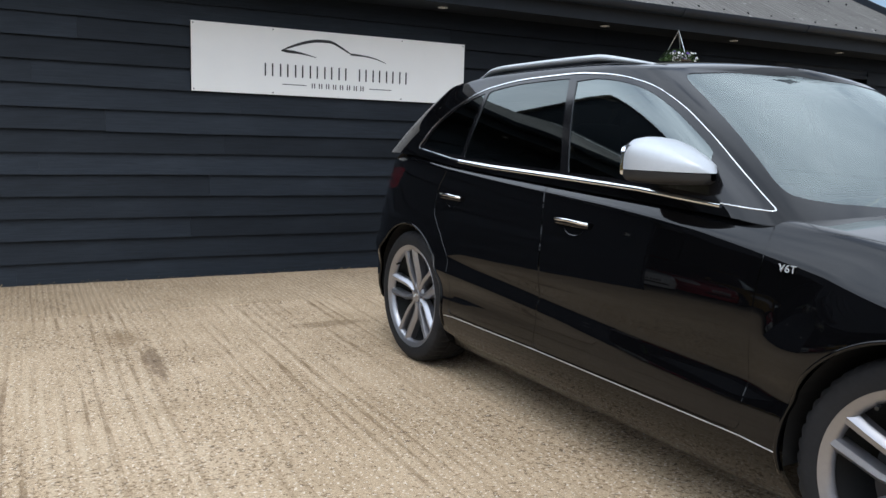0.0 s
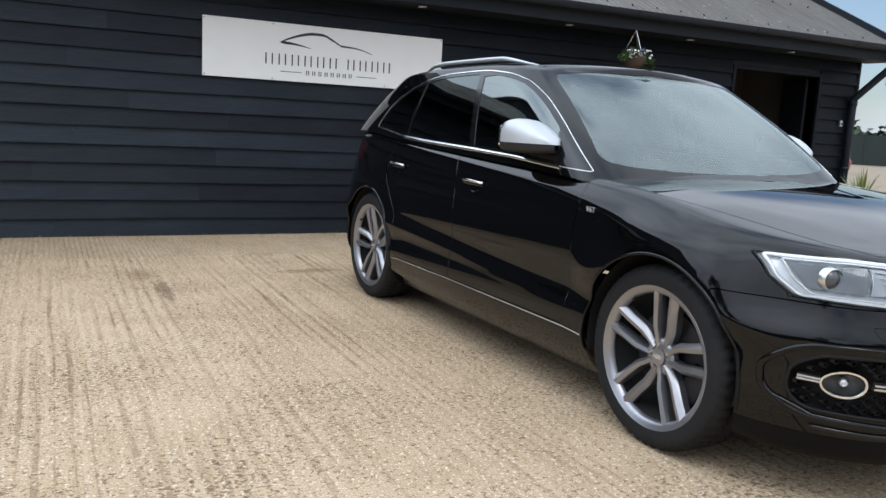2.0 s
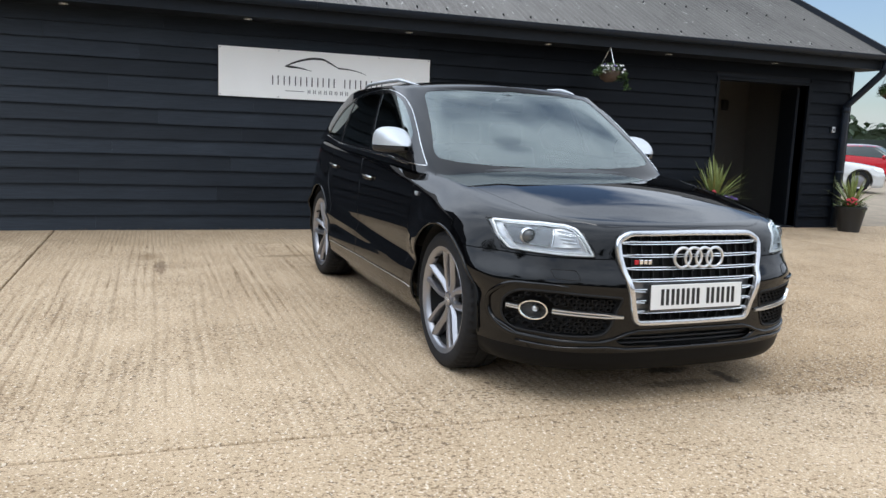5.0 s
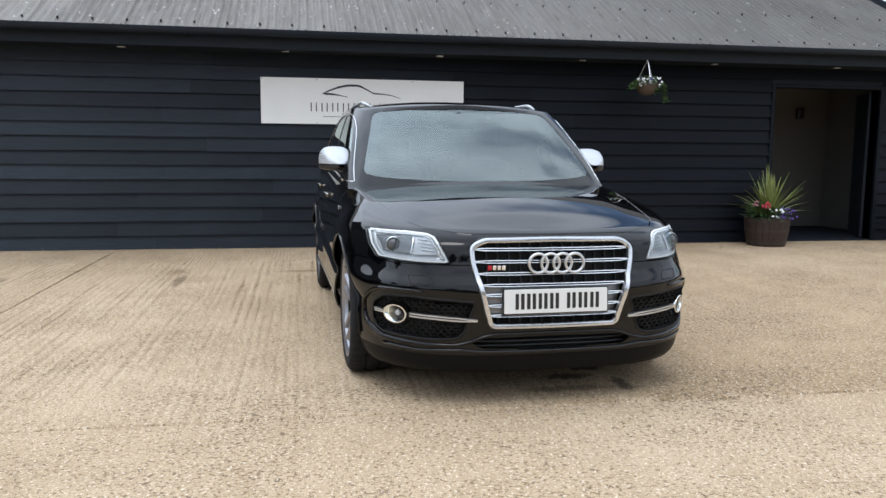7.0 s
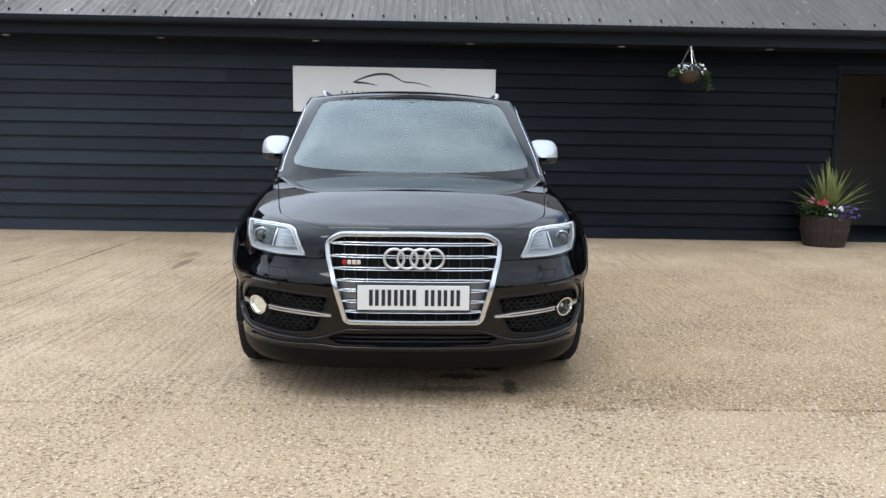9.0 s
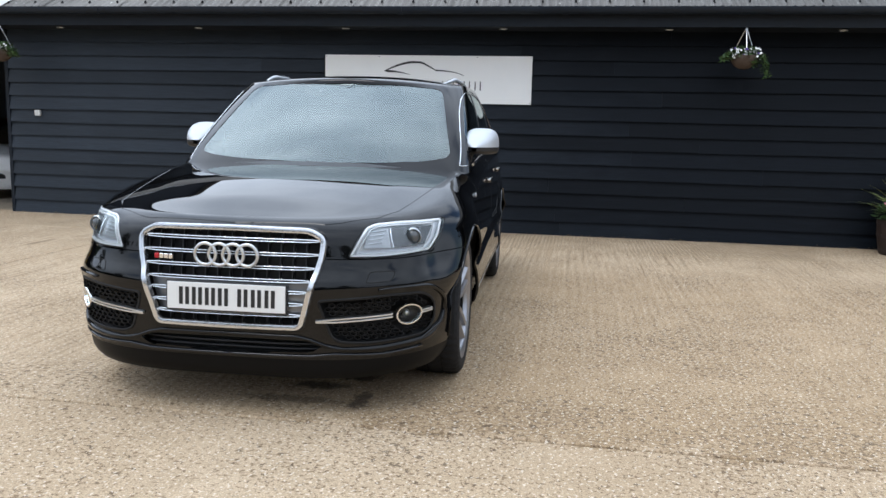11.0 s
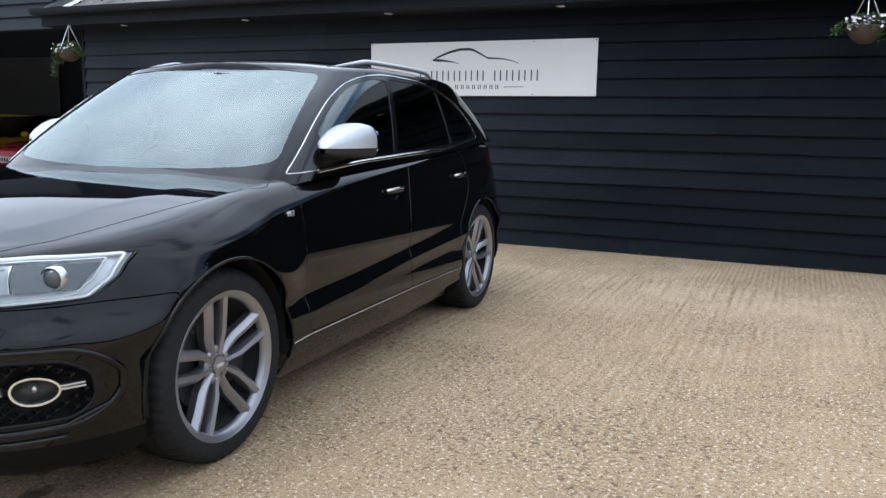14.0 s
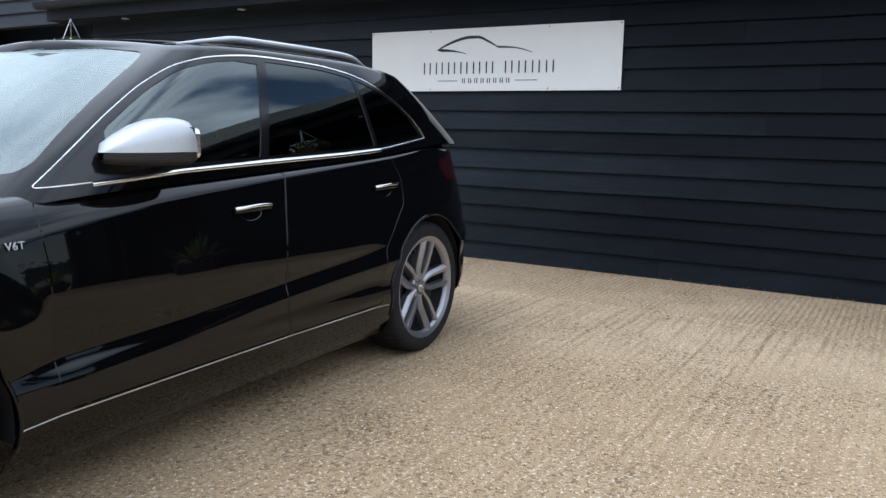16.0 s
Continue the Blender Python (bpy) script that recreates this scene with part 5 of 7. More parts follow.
def build_front(car, tree, gr, fp, hl):
    # -- grille
    P, N = on_front(tree, dense(gr, 0.02, True))
    bm = bmesh.new()
    cz = 0.62
    face = smooth_table([(0.25, -2.285), (0.40, -2.312), (0.54, -2.322), (0.66, -2.306), (0.74, -2.290), (0.80, -2.276), (0.85, -2.258)])

    def fy(x, z):
        return face(z) + 0.95 * (1 - max(0.0, 1 - (abs(x) / 0.94) ** 3.0) ** (1 / 2.7))
    inner = [Vector((p.x * 0.962, min(p.y - 0.002, fy(p.x * 0.962, cz + (p.z - cz) * 0.935) + 0.006), cz + (p.z - cz) * 0.935)) for p in P]
    N = [Vector((0, -1, 0.12)).normalized() for _ in P]
    ribbon(bm, inner, N, 0.028, 0.017, True)
    grille = part("grille", bm, M_SILVER, car, "large chrome-framed radiator grille", angle=45)
    bm = bmesh.new()
    grid(bm, [[p + Vector((0, -0.004, 0)) for p in inner], [Vector((p.x * 1.045, p.y + 0.03, cz + (p.z - cz) * 1.07)) for p in inner]], True)
    bmesh.ops.recalc_face_normals(bm, faces=bm.faces)
    part("grille_return", bm, M_GLOSSBLACK, grille, smooth=True)
    bm = bmesh.new()
    rows = []
    for k in range(9):
        z = 0.40 + 0.44 * k / 8
        w = grille_half(z) + 0.02
        rows.append([(q * w, fy(q * w, z) + 0.055, z) for q in (i / 10 - 1 for i in range(21))])
    grid(bm, rows)
    part("grille_back", bm, M_DARK, grille, "dark radiator mesh")
    for z in (0.782, 0.724, 0.667, 0.613, 0.566, 0.514, 0.465):
        w = grille_half(z) - 0.012
        for dz, depth in ((0.006, 0.004), (-0.006, 0.008)):
            pts = [Vector((q * w, fy(q * w, z) + depth, z + dz * (1 - 0.75 * max(0, (abs(q) - 0.88) / 0.12)))) for q in (i / 12 - 1 for i in range(25))]
            bm = bmesh.new()
            ribbon(bm, pts, [Vector((0, -1, 0.35)).normalized()] * len(pts), 0.0055, 0.005)
            part("slat", bm, M_CHROME, grille, angle=50)
        bm = bmesh.new()
        pts = [Vector((q * w, fy(q * w, z) + 0.018, z)) for q in (i / 12 - 1 for i in range(25))]
        ribbon(bm, pts, [Vector((0, -1, 0))] * len(pts), 0.012, 0.006)
        part("slat_core", bm, M_DARK if z > 0.6 else M_SLATGREY, grille)
    for k in range(15):
        x = -0.385 + 0.055 * k
        z1 = 0.83
        z0 = 0.41
        while grille_half(z0) < abs(x) + 0.01 and z0 < 0.8:
            z0 += 0.02
        bm = bmesh.new()
        rows = []
        for i in range(7):
            z = z0 + (z1 - z0) * i / 6
            y = fy(x, z) + 0.028
            rows.append([(x - 0.002, y, z), (x + 0.002, y, z), (x + 0.002, y + 0.03, z), (x - 0.002, y + 0.03, z)])
        grid(bm, rows, True)
        part("grille_rib", bm, M_TRIM, grille)
    # grey panel behind the plate
    bm = bmesh.new()
    rows = [[(q * (grille_half(z) - 0.018), fy(q * 0.37, z) + 0.022, z) for q in (i / 8 - 1 for i in range(17))] for z in (0.468, 0.54, 0.612)]
    grid(bm, rows)
    part("plate_surround", bm, M_SLATGREY, grille, "satin grey panel behind the number plate")
    # four interlocked rings
    for k in range(4):
        bm = bmesh.new()
        spin(bm, [(0.007 * math.cos(a), 0.046 + 0.007 * math.sin(a)) for a in (2 * math.pi * i / 10 for i in range(11))], 40)
        ob = part("emblem_ring", bm, M_SATIN, grille, smooth=True)
        ob.matrix_basis = pose((k - 1.5) * 0.0615, -2.318, 0.7195, 0, 0, 90) @ pose(0, 0, 0, 0, 0, 0)
    # small badge: red lozenge and plain bars
    for x0, x1, mat in ((-0.335, -0.315, M_REDPAINT), (-0.311, -0.293, M_CHROME), (-0.289, -0.271, M_CHROME), (-0.267, -0.249, M_CHROME)):
        bm = bmesh.new()
        y = fy((x0 + x1) / 2, 0.695) - 0.004
        box(bm, x0, x1, y - 0.004, y + 0.006, 0.688, 0.709, 0.002, 1)
        part("badge", bm, mat, grille)
    # -- number plate
    pl = empty("number_plate", Matrix())
    pl.parent = car
    pl.matrix_basis = pose(0, -2.332, 0.538, -3)
    bm = bmesh.new()
    box(bm, -0.262, 0.262, 0.0, 0.006, -0.058, 0.058, 0.002, 1)
    part("plate_panel", bm, M_PLATE, pl, "white reflective plate")
    bm = bmesh.new()
    box(bm, -0.268, 0.268, 0.004, 0.014, -0.064, 0.064, 0.003, 1)
    part("plate_holder", bm, M_TRIM, pl)
    for cx in (-0.185, -0.127, -0.069, -0.011, 0.075, 0.135, 0.195):
        for dx in (-0.014, 0.014):
            bm = bmesh.new()
            box(bm, cx + dx - 0.0085, cx + dx + 0.0085, -0.0012, 0.0, -0.038, 0.038)
            part("plate_bar", bm, M_INK, pl)

    # -- lower intake and bumper lip
    bm = bmesh.new()
    rows = [[(q * 0.45, fy(q * 0.45, 0.33) + 0.05, z) for q in (i / 10 - 1 for i in range(21))] for z in (0.28, 0.37)]
    grid(bm, rows)
    part("intake_back", bm, M_DARK, car)
    for z in (0.312, 0.335):
        pts = [Vector((q * 0.39, fy(q * 0.39, z) + 0.03, z)) for q in (i / 10 - 1 for i in range(21))]
        bm = bmesh.new()
        ribbon(bm, pts, [Vector((0, -1, 0))] * len(pts), 0.009, 0.012)
        part("intake_bar", bm, M_TRIM, car)
    lipline = [(0.0, 0.378), (0.30, 0.376), (0.36, 0.362), (0.42, 0.338), (0.50, 0.322), (0.65, 0.325), (0.80, 0.336), (0.868, 0.385)]
    for s in (-1, 1):
        P, N = on_front(tree, [(s * a, b) for a, b in dense(lipline, 0.02)])
        bm = bmesh.new()
        ribbon(bm, P, N, 0.016, 0.012)
        part("bumper_crease", bm, M_PAINT, car, smooth=True)
        low = [(0.0, 0.288), (0.36, 0.29), (0.46, 0.30), (0.65, 0.292), (0.80, 0.30)]
        P, N = on_front(tree, [(s * a, b) for a, b in dense(low, 0.03)])
        bm = bmesh.new()
        ribbon(bm, P, N, 0.014, 0.012)
        part("splitter_edge", bm, M_GLOSSBLACK, car, smooth=True)
        # washer flap
        P, N = on_front(tree, dense(curve_round([(s * 0.60, 0.655), (s * 0.70, 0.655), (s * 0.69, 0.615), (s * 0.59, 0.612)], 0.012), 0.02, True))
        bm = bmesh.new()
        ribbon(bm, P, N, 0.004, 0.0015, True)
        part("washer_flap_line", bm, M_DARK, car)
        # -- fog pocket
        outline = dense([(s * a, b) for a, b in fp], 0.02, True)
        P, N = on_front(tree, outline)
        bm = bmesh.new()
        ribbon(bm, P, N, 0.012, 0.004, True)
        part("pocket_rim", bm, M_MESH, car, smooth=True)
        # raised ridge round the pocket, from the grille out and back
        ridge = curve_round([(0.42, 0.562), (0.70, 0.587), (0.835, 0.578), (0.884, 0.515), (0.880, 0.40), (0.83, 0.330), (0.60, 0.318), (0.46, 0.325), (0.40, 0.352)], 0.06)[6:-6]
        P2, N2 = on_front(tree, [(s * a, b) for a, b in dense(ridge, 0.015)])
        bm = bmesh.new()
        ribbon(bm, P2, N2, [0.010 + 0.016 * math.sin(math.pi * i / (len(P2) - 1)) for i in range(len(P2))], 0.013)
        part("bumper_ridge", bm, M_PAINT, car, smooth=True)
        bm = bmesh.new()
        c0 = sum(P, Vector()) / len(P)
        rows = [[p + Vector((0, 0, 0)) for p in P], [p + Vector((0, 0.03, 0)) for p in P], [p.lerp(c0, 0.5) + Vector((0, 0.035, 0)) for p in P], [c0 + Vector((0, 0.02, 0)) + (p - c0) * 0.02 for p in P]]
        grid(bm, rows, True)
        pk = part("fog_pocket", bm, M_MESH, car, "black honeycomb side air intake", smooth=True)
        # honeycomb cells in front of the dark
        bm = bmesh.new()
        sx, sz = 0.034, 0.018
        for r in range(13):
            for q in range(15):
                x, z = 0.40 + sx * q + (sx / 2 if r % 2 else 0), 0.352 + sz * r
                if sdf(fp, np.array([x]), np.array([z]))[0] > -0.016 or math.hypot(x - 0.752, z - 0.460) < 0.062 or abs(z - (0.446 + (x - 0.385) * 0.055)) < 0.02:
                    continue
                loc, nor, *_ = tree.ray_cast(Vector((s * x, -4, z)), Vector((0, 1, 0)))
                if not loc:
                    continue
                ring = []
                for rr, dd in ((1.0, 0.012), (0.72, 0.012), (0.72, 0.03)):
                    ring.append([loc + Vector((rr * sx * 0.52 * math.cos(a), dd, rr * sz * 0.60 * math.sin(a))) for a in (math.pi / 6 + math.pi / 3 * i for i in range(6))])
                grid(bm, ring, True)
        part("honeycomb", bm, M_MESH, pk, "black honeycomb mesh")["kind"] = "stuff"
        # fog lamp and its bright bar
        circle = [(s * (0.752 + 0.045 * math.cos(a)), 0.460 + 0.044 * math.sin(a)) for a in (2 * math.pi * k / 40 for k in range(40))]
        P, N = on_front(tree, circle)
        bm = bmesh.new()
        ribbon(bm, P, N, 0.010, 0.012, True)
        fog = part("fog_lamp", bm, M_CHROME, car, "round fog lamp with chrome ring", angle=50)
        mid = sum(P, Vector()) / len(P)
        inw = -sum(N, Vector()).normalized()
        bm = bmesh.new()
        grid(bm, [[mid + (p - mid) * k + inw * e for p in P] for k, e in ((0.95, 0.0), (0.6, -0.003), (0.2, -0.004), (0.01, -0.004))], True)
        part("fog_lens", bm, M_CLEAR, fog, smooth=True)
        bm = bmesh.new()
        grid(bm, [[mid + (p - mid) * k + inw * e for p in P] for k, e in ((1.0, 0.0), (0.85, 0.025), (0.4, 0.04), (0.01, 0.04))], True)
        part("fog_bowl", bm, M_FOGBOWL, fog, smooth=True)
        bm = bmesh.new()
        bmesh.ops.create_uvsphere(bm, u_segments=14, v_segments=8, radius=0.016, matrix=Matrix.Translation(mid + inw * 0.018))
        part("fog_bulb", bm, M_SATIN, fog, smooth=True)
        for dz in (0.007, -0.006):
            P, N = on_front(tree, [(s * a, b + dz * (1 - 0.8 * max(0, (0.46 - a) / 0.08))) for a, b in dense([(0.385, 0.445), (0.54, 0.455), (0.69, 0.463)], 0.02)])
            bm = bmesh.new()
            ribbon(bm, P, N, 0.010, 0.012)
            part("fog_bar", bm, M_SATIN, car, angle=50)
            P, N = on_front(tree, [(s * a, b + dz * 0.8) for a, b in dense([(0.795, 0.462), (0.835, 0.464)], 0.01)])
            bm = bmesh.new()
            ribbon(bm, P, N, 0.009, 0.012)
            part("fog_bar_end", bm, M_SATIN, car, angle=50)
        headlight(car, tree, hl, s)


def headlight(car, tree, hl, s):
    outline = dense([(s * a, b) for a, b in hl], 0.015, True)

    def inset(k, depth):
        cx, cz = 0.68, 0.787
        pts = []
        for a, b in outline:
            x, z = s * (cx + (abs(a) - cx) * k), cz + (b - cz) * k
            loc, nor, *_ = tree.ray_cast(Vector((x, -4, z)), Vector((0, 1, 0)))
            pts.append(loc + Vector((-s * 0.35, 1, 0)).normalized() * depth if loc else None)
        for i, p in enumerate(pts):
            if p is None:
                pts[i] = pts[i - 1]
        return pts
    # lens
    bm = bmesh.new()
    rows = [inset(k, 0.001) for k in (1.0, 0.85, 0.65, 0.4, 0.15, 0.01)]
    grid(bm, rows, True)
    bmesh.ops.recalc_face_normals(bm, faces=bm.faces)
    lens = part("headlight", bm, M_CLEAR, car, "clear headlight with bright daytime light band", smooth=True)
    # bowl
    bm = bmesh.new()
    rows = [inset(1.0, 0.004), inset(0.98, 0.022), inset(0.8, 0.034), inset(0.45, 0.038), inset(0.01, 0.038)]
    grid(bm, rows, True)
    part("headlight_bowl", bm, M_BOWL, lens, "silver reflector bowl", smooth=True)
    # double light guide along the rim
    facing = Vector((s * 0.35, -1, 0.1)).normalized()
    for k, w in ((0.915, 0.0125), (0.79, 0.005)):
        a = inset(k, 0.010)
        bm = bmesh.new()
        ribbon(bm, a, [facing] * len(a), w, 0.008, True)
        part("light_band", bm, M_BAND, lens, "white light guide band", smooth=True)
    bm = bmesh.new()
    a = inset(0.985, 0.006)
    ribbon(bm, a, [facing] * len(a), 0.007, 0.004, True)
    part("lens_seal", bm, M_TRIM, lens)

    def on_lamp(x, z, depth):
        loc, *_ = tree.ray_cast(Vector((s * x, -4, z)), Vector((0, 1, 0)))
        return loc + Vector((-s * 0.35, 1, 0)).normalized() * depth
    # dark projector chamber and indicator chamber, with a slanting web between
    for name, mat, corners in (("projector_chamber", M_SMOKE, ((0.690, 0.750), (0.800, 0.752), (0.822, 0.828), (0.668, 0.832))), ("indicator_chamber", M_CHAMBER, ((0.570, 0.752), (0.680, 0.750), (0.658, 0.832), (0.592, 0.830)))):
        (x0, z0), (x1, z1), (x2, z2), (x3, z3) = corners
        rows = []
        for j in range(5):
            v = j / 4
            rows.append([on_lamp((x0 + (x1 - x0) * u) * (1 - v) + (x3 + (x2 - x3) * u) * v, (z0 + (z1 - z0) * u) * (1 - v) + (z3 + (z2 - z3) * u) * v, 0.016 + 0.010 * math.sin(math.pi * u) * math.sin(math.pi * v)) for u in (i / 6 for i in range(7))])
        bm = bmesh.new()
        grid(bm, rows)
        bmesh.ops.recalc_face_normals(bm, faces=bm.faces)
        part(name, bm, mat, lens, smooth=True)
    web = [on_lamp(0.686 - 0.022 * i / 6, 0.750 + 0.082 * i / 6, 0.010) for i in range(7)]
    bm = bmesh.new()
    ribbon(bm, web, [facing] * 7, 0.006, 0.006)
    part("reflector_web", bm, M_CHROME, lens, angle=50)
    r = 0.037
    m = Matrix.Translation(on_lamp(0.755, 0.790, 0.016)) @ Vector((s * 0.25, -1, 0)).to_track_quat("X", "Z").to_matrix().to_4x4()
    bm = bmesh.new()
    spin(bm, [(-0.02, r * 1.06), (0.010, r * 1.02), (0.012, r * 0.95), (0.006, r * 0.90)], 32)
    part("projector_ring", bm, M_SATIN, lens, angle=50).matrix_basis = m
    bm = bmesh.new()
    spin(bm, [(0.0, r * 0.9), (0.012, r * 0.68), (0.019, r * 0.36), (0.021, 0.0)], 32)
    part("projector", bm, M_LENS, lens, "clear projector lens ball", smooth=True).matrix_basis = m
    for k in range(4):
        pts = [on_lamp(0.594 + 0.0095 * i - 0.003 * k, 0.818 - 0.016 * k + 0.001 * i, 0.014) for i in range(7)]
        bm = bmesh.new()
        ribbon(bm, pts, [Vector((s * 0.3, -1, 0.3)).normalized()] * 7, 0.0032, 0.003)
        part("reflector_fin", bm, M_SATIN, lens, angle=50)


def build_inside(car):
    bm = bmesh.new()
    box(bm, -0.62, 0.62, -2.1, 2.15, 0.19, 0.23, 0.02, 1)
    part("floor_pan", bm, M_DARK, car, "dark underbody")
    bm = bmesh.new()
    rows = [[(q * w, y, z) for q in (i / 6 - 1 for i in range(13))] for y, z, w in ((-2.16, 0.19, 0.40), (-2.0, 0.185, 0.56), (-1.84, 0.185, 0.66))]
    grid(bm, rows)
    part("undertray", bm, M_DARK, car)
    bm = bmesh.new()
    rows = []
    for k in range(10):
        a = math.pi * k / 18
        rows.append([(q * 0.72, -0.35 - 0.50 * math.sin(a), 0.72 + 0.33 * math.cos(a) + 0.02 * math.exp(-((q + 0.5) / 0.25) ** 2) * math.cos(a)) for q in (i / 12 - 1 for i in range(25))])
    grid(bm, rows)
    part("dashboard", bm, M_CABIN, car, "dark soft-touch dashboard", smooth=True)
    bm = bmesh.new()
    spin(bm, [(0.014 * math.cos(a), 0.178 + 0.016 * math.sin(a)) for a in (2 * math.pi * i / 8 for i in range(9))], 32)
    for k in range(3):
        a = math.pi / 2 + 2 * math.pi * k / 3
        tube(bm, [(0, 0.03 * math.cos(a), -0.03 * math.sin(a)), (0, 0.17 * math.cos(a), -0.17 * math.sin(a))], 0.018, 6)
    part("steering_wheel", bm, M_CABIN, car, "dark leather steering wheel", smooth=True).matrix_basis = pose(-0.37, -0.28, 0.98, 0, 25, 90)
    for x, y in ((-0.37, 0.30), (0.37, 0.30), (-0.37, 1.12), (0.37, 1.12)):
        seat = empty("seat", Matrix())
        seat.parent = car
        seat.matrix_basis = pose(x, y, 0.0)
        bm = bmesh.new()
        box(bm, -0.25, 0.25, -0.42, 0.12, 0.45, 0.62, 0.06, 3)
        part("cushion", bm, M_CABIN, seat, smooth=True)
        bm = bmesh.new()
        box(bm, -0.24, 0.24, -0.07, 0.08, 0.0, 0.62, 0.06, 3)
        part("backrest", bm, M_CABIN, seat, smooth=True).matrix_basis = pose(0, 0.10, 0.56, -14)
        bm = bmesh.new()
        box(bm, -0.13, 0.13, -0.05, 0.05, 0.0, 0.17, 0.04, 3)
        part("headrest", bm, M_CABIN, seat, smooth=True).matrix_basis = pose(0, 0.24, 1.17, -8)
    bm = bmesh.new()
    box(bm, -0.12, 0.12, -0.02, 0.02, -0.03, 0.035, 0.015, 2)
    part("rear_view_mirror", bm, M_TRIM, car).matrix_basis = pose(0.0, -0.20, 1.44, 15)


build_car()


# ---- barn details ----
def build_eaves():
    for x in (-4.75, -2.85, -0.946, 0.97, 2.86, 4.72, 6.55):
        e = empty("soffit_spotlight", pose(x, -0.235, SOFFIT), label="small recessed white-rimmed soffit spotlight", category="spotlight", group="soffit spotlights")
        bm = bmesh.new()
        spin(bm, [(0.0, 0.048), (-0.006, 0.046), (-0.007, 0.036), (0.0, 0.034)], 24, "z")
        part("rim", bm, M_CAP, e, smooth=True)
        bm = bmesh.new()
        spin(bm, [(-0.001, 0.035), (-0.003, 0.0)], 24, "z")
        part("lens", bm, M_PETALW, e, "frosted lens")
    g = bpy.data.objects["gutter"]
    for x in (-4.0, -2.1, -0.2, 1.7, 3.6, 5.5, 7.4):
        bm = bmesh.new()
        rows = [[(x + dx, -0.552 + c * r, 2.642 + s * r) for c, s in [(math.cos(math.pi + math.pi * k / 12), math.sin(math.pi + math.pi * k / 12)) for k in range(13)]] for dx, r in ((-0.03, 0.077), (-0.03, 0.084), (0.03, 0.084), (0.03, 0.077))]
        grid(bm, rows)
        part("gutter_joint", bm, M_PVC, g, angle=40)
    pipe = empty("downpipe", pose(0, 0, 0), label="black round downpipe with swan neck at barn corner", category="downpipe")
    bm = bmesh.new()
    tube(bm, [(8.33, -0.55, 2.58), (8.33, -0.55, 2.44), (8.32, -0.51, 2.38), (8.16, -0.14, 1.96), (8.14, -0.09, 1.90), (8.14, -0.085, 1.80), (8.14, -0.085, 0.02)], 0.052, 16)
    part("pipe", bm, M_PVC, pipe, smooth=True)
    for p, q in (((8.33, -0.53, 2.46), (8.33, -0.53, 2.40)), ((8.14, -0.085, 1.88), (8.14, -0.085, 1.80)), ((8.14, -0.085, 0.9), (8.14, -0.085, 0.85))):
        bm = bmesh.new()
        tube(bm, [p, q], 0.060, 16)
        part("collar", bm, M_PVC, pipe, smooth=True)
    for name, x, z, w, h, mat, lab in (("alarm_box", -5.27, 1.31, 0.075, 0.075, M_PLATE, "small white sensor box on the barn wall"), ("sensor_box", 7.96, 1.49, 0.06, 0.085, M_SATIN, "small silver key switch box on the barn wall")):
        e = empty(name, pose(x, -0.03, z), label=lab, category="box")
        bm = bmesh.new()
        box(bm, -w / 2, w / 2, -0.04, 0.004, 0, h, 0.008, 2)
        part("case", bm, mat, e, smooth=False)
        if name == "sensor_box":
            bm = bmesh.new()
            box(bm, -w / 4, w / 4, -0.044, -0.038, h * 0.25, h * 0.7, 0.002, 1)
            part("face", bm, M_FOG, e)
    # verge board on the gable
    bm = bmesh.new()
    k = math.tan(radians(27.2))
    pts = [(-0.5, 2.60), (3.0, 2.60 + 3.5 * k), (3.0, 2.75 + 3.5 * k), (-0.5, 2.75)]
    rows = [[(x, y, z) for y, z in pts] for x in (8.41, 8.45)]
    vs = grid(bm, rows, True)
    bm.faces.new(vs[0][::-1])
    bm.faces.new(vs[1])
    bmesh.ops.recalc_face_normals(bm, faces=bm.faces)
    tagged(part("verge_board", bm, M_SOFFIT), "dark painted verge board", "trim", kind="structure")
    bm = bmesh.new()
    for sgn in (1, -1):
        vs = [bm.verts.new((WX1 - 0.05, y, z)) for y, z in ((0.0, 2.5), (3.0, 2.62 + 3.4 * k), (6.1, 2.5))][::sgn]
        bm.faces.new(vs)
    tagged(part("wall_gable", bm, M_SOFFIT), "dark timber gable", "wall", kind="structure")
    # roof bolts in rows
    bm = bmesh.new()
    for yy in (-0.30, 0.75, 1.8):
        for i in range(37):
            x = -5.8 + 0.38 * i + (0.05 if yy > 0 else 0)
            bmesh.ops.create_cone(bm, segments=6, radius1=0.016, radius2=0.010, depth=0.03, cap_ends=True, matrix=Matrix.Translation((x, yy, 2.645 + (yy + 0.46) * k + 0.018)))
    tagged(part("roof_bolts", bm, M_DARK), "dark roof fixing bolts", "bolts", kind="stuff")
    # straw and dead leaves along the foot of the boards
    rnd = random.Random(7)
    bm = bmesh.new()
    for i in range(520):
        x, y = rnd.uniform(-5.6, 5.6), -0.035 - abs(rnd.gauss(0, 0.03))
        a, l = rnd.uniform(0, 6.28), rnd.uniform(0.015, 0.06)
        d = Vector((math.cos(a) * l, math.sin(a) * l * 0.5, rnd.uniform(0.0, 0.02)))
        p = Vector((x, y, 0.003))
        w = Vector((-d.y, d.x, 0)).normalized() * 0.002
        bm.faces.new([bm.verts.new(q) for q in (p - w, p + w, p + d + w, p + d - w)])
    tagged(part("straw_litter", bm, M_STRAW), "dry straw litter at the foot of the wall", "litter", kind="stuff")


build_eaves()


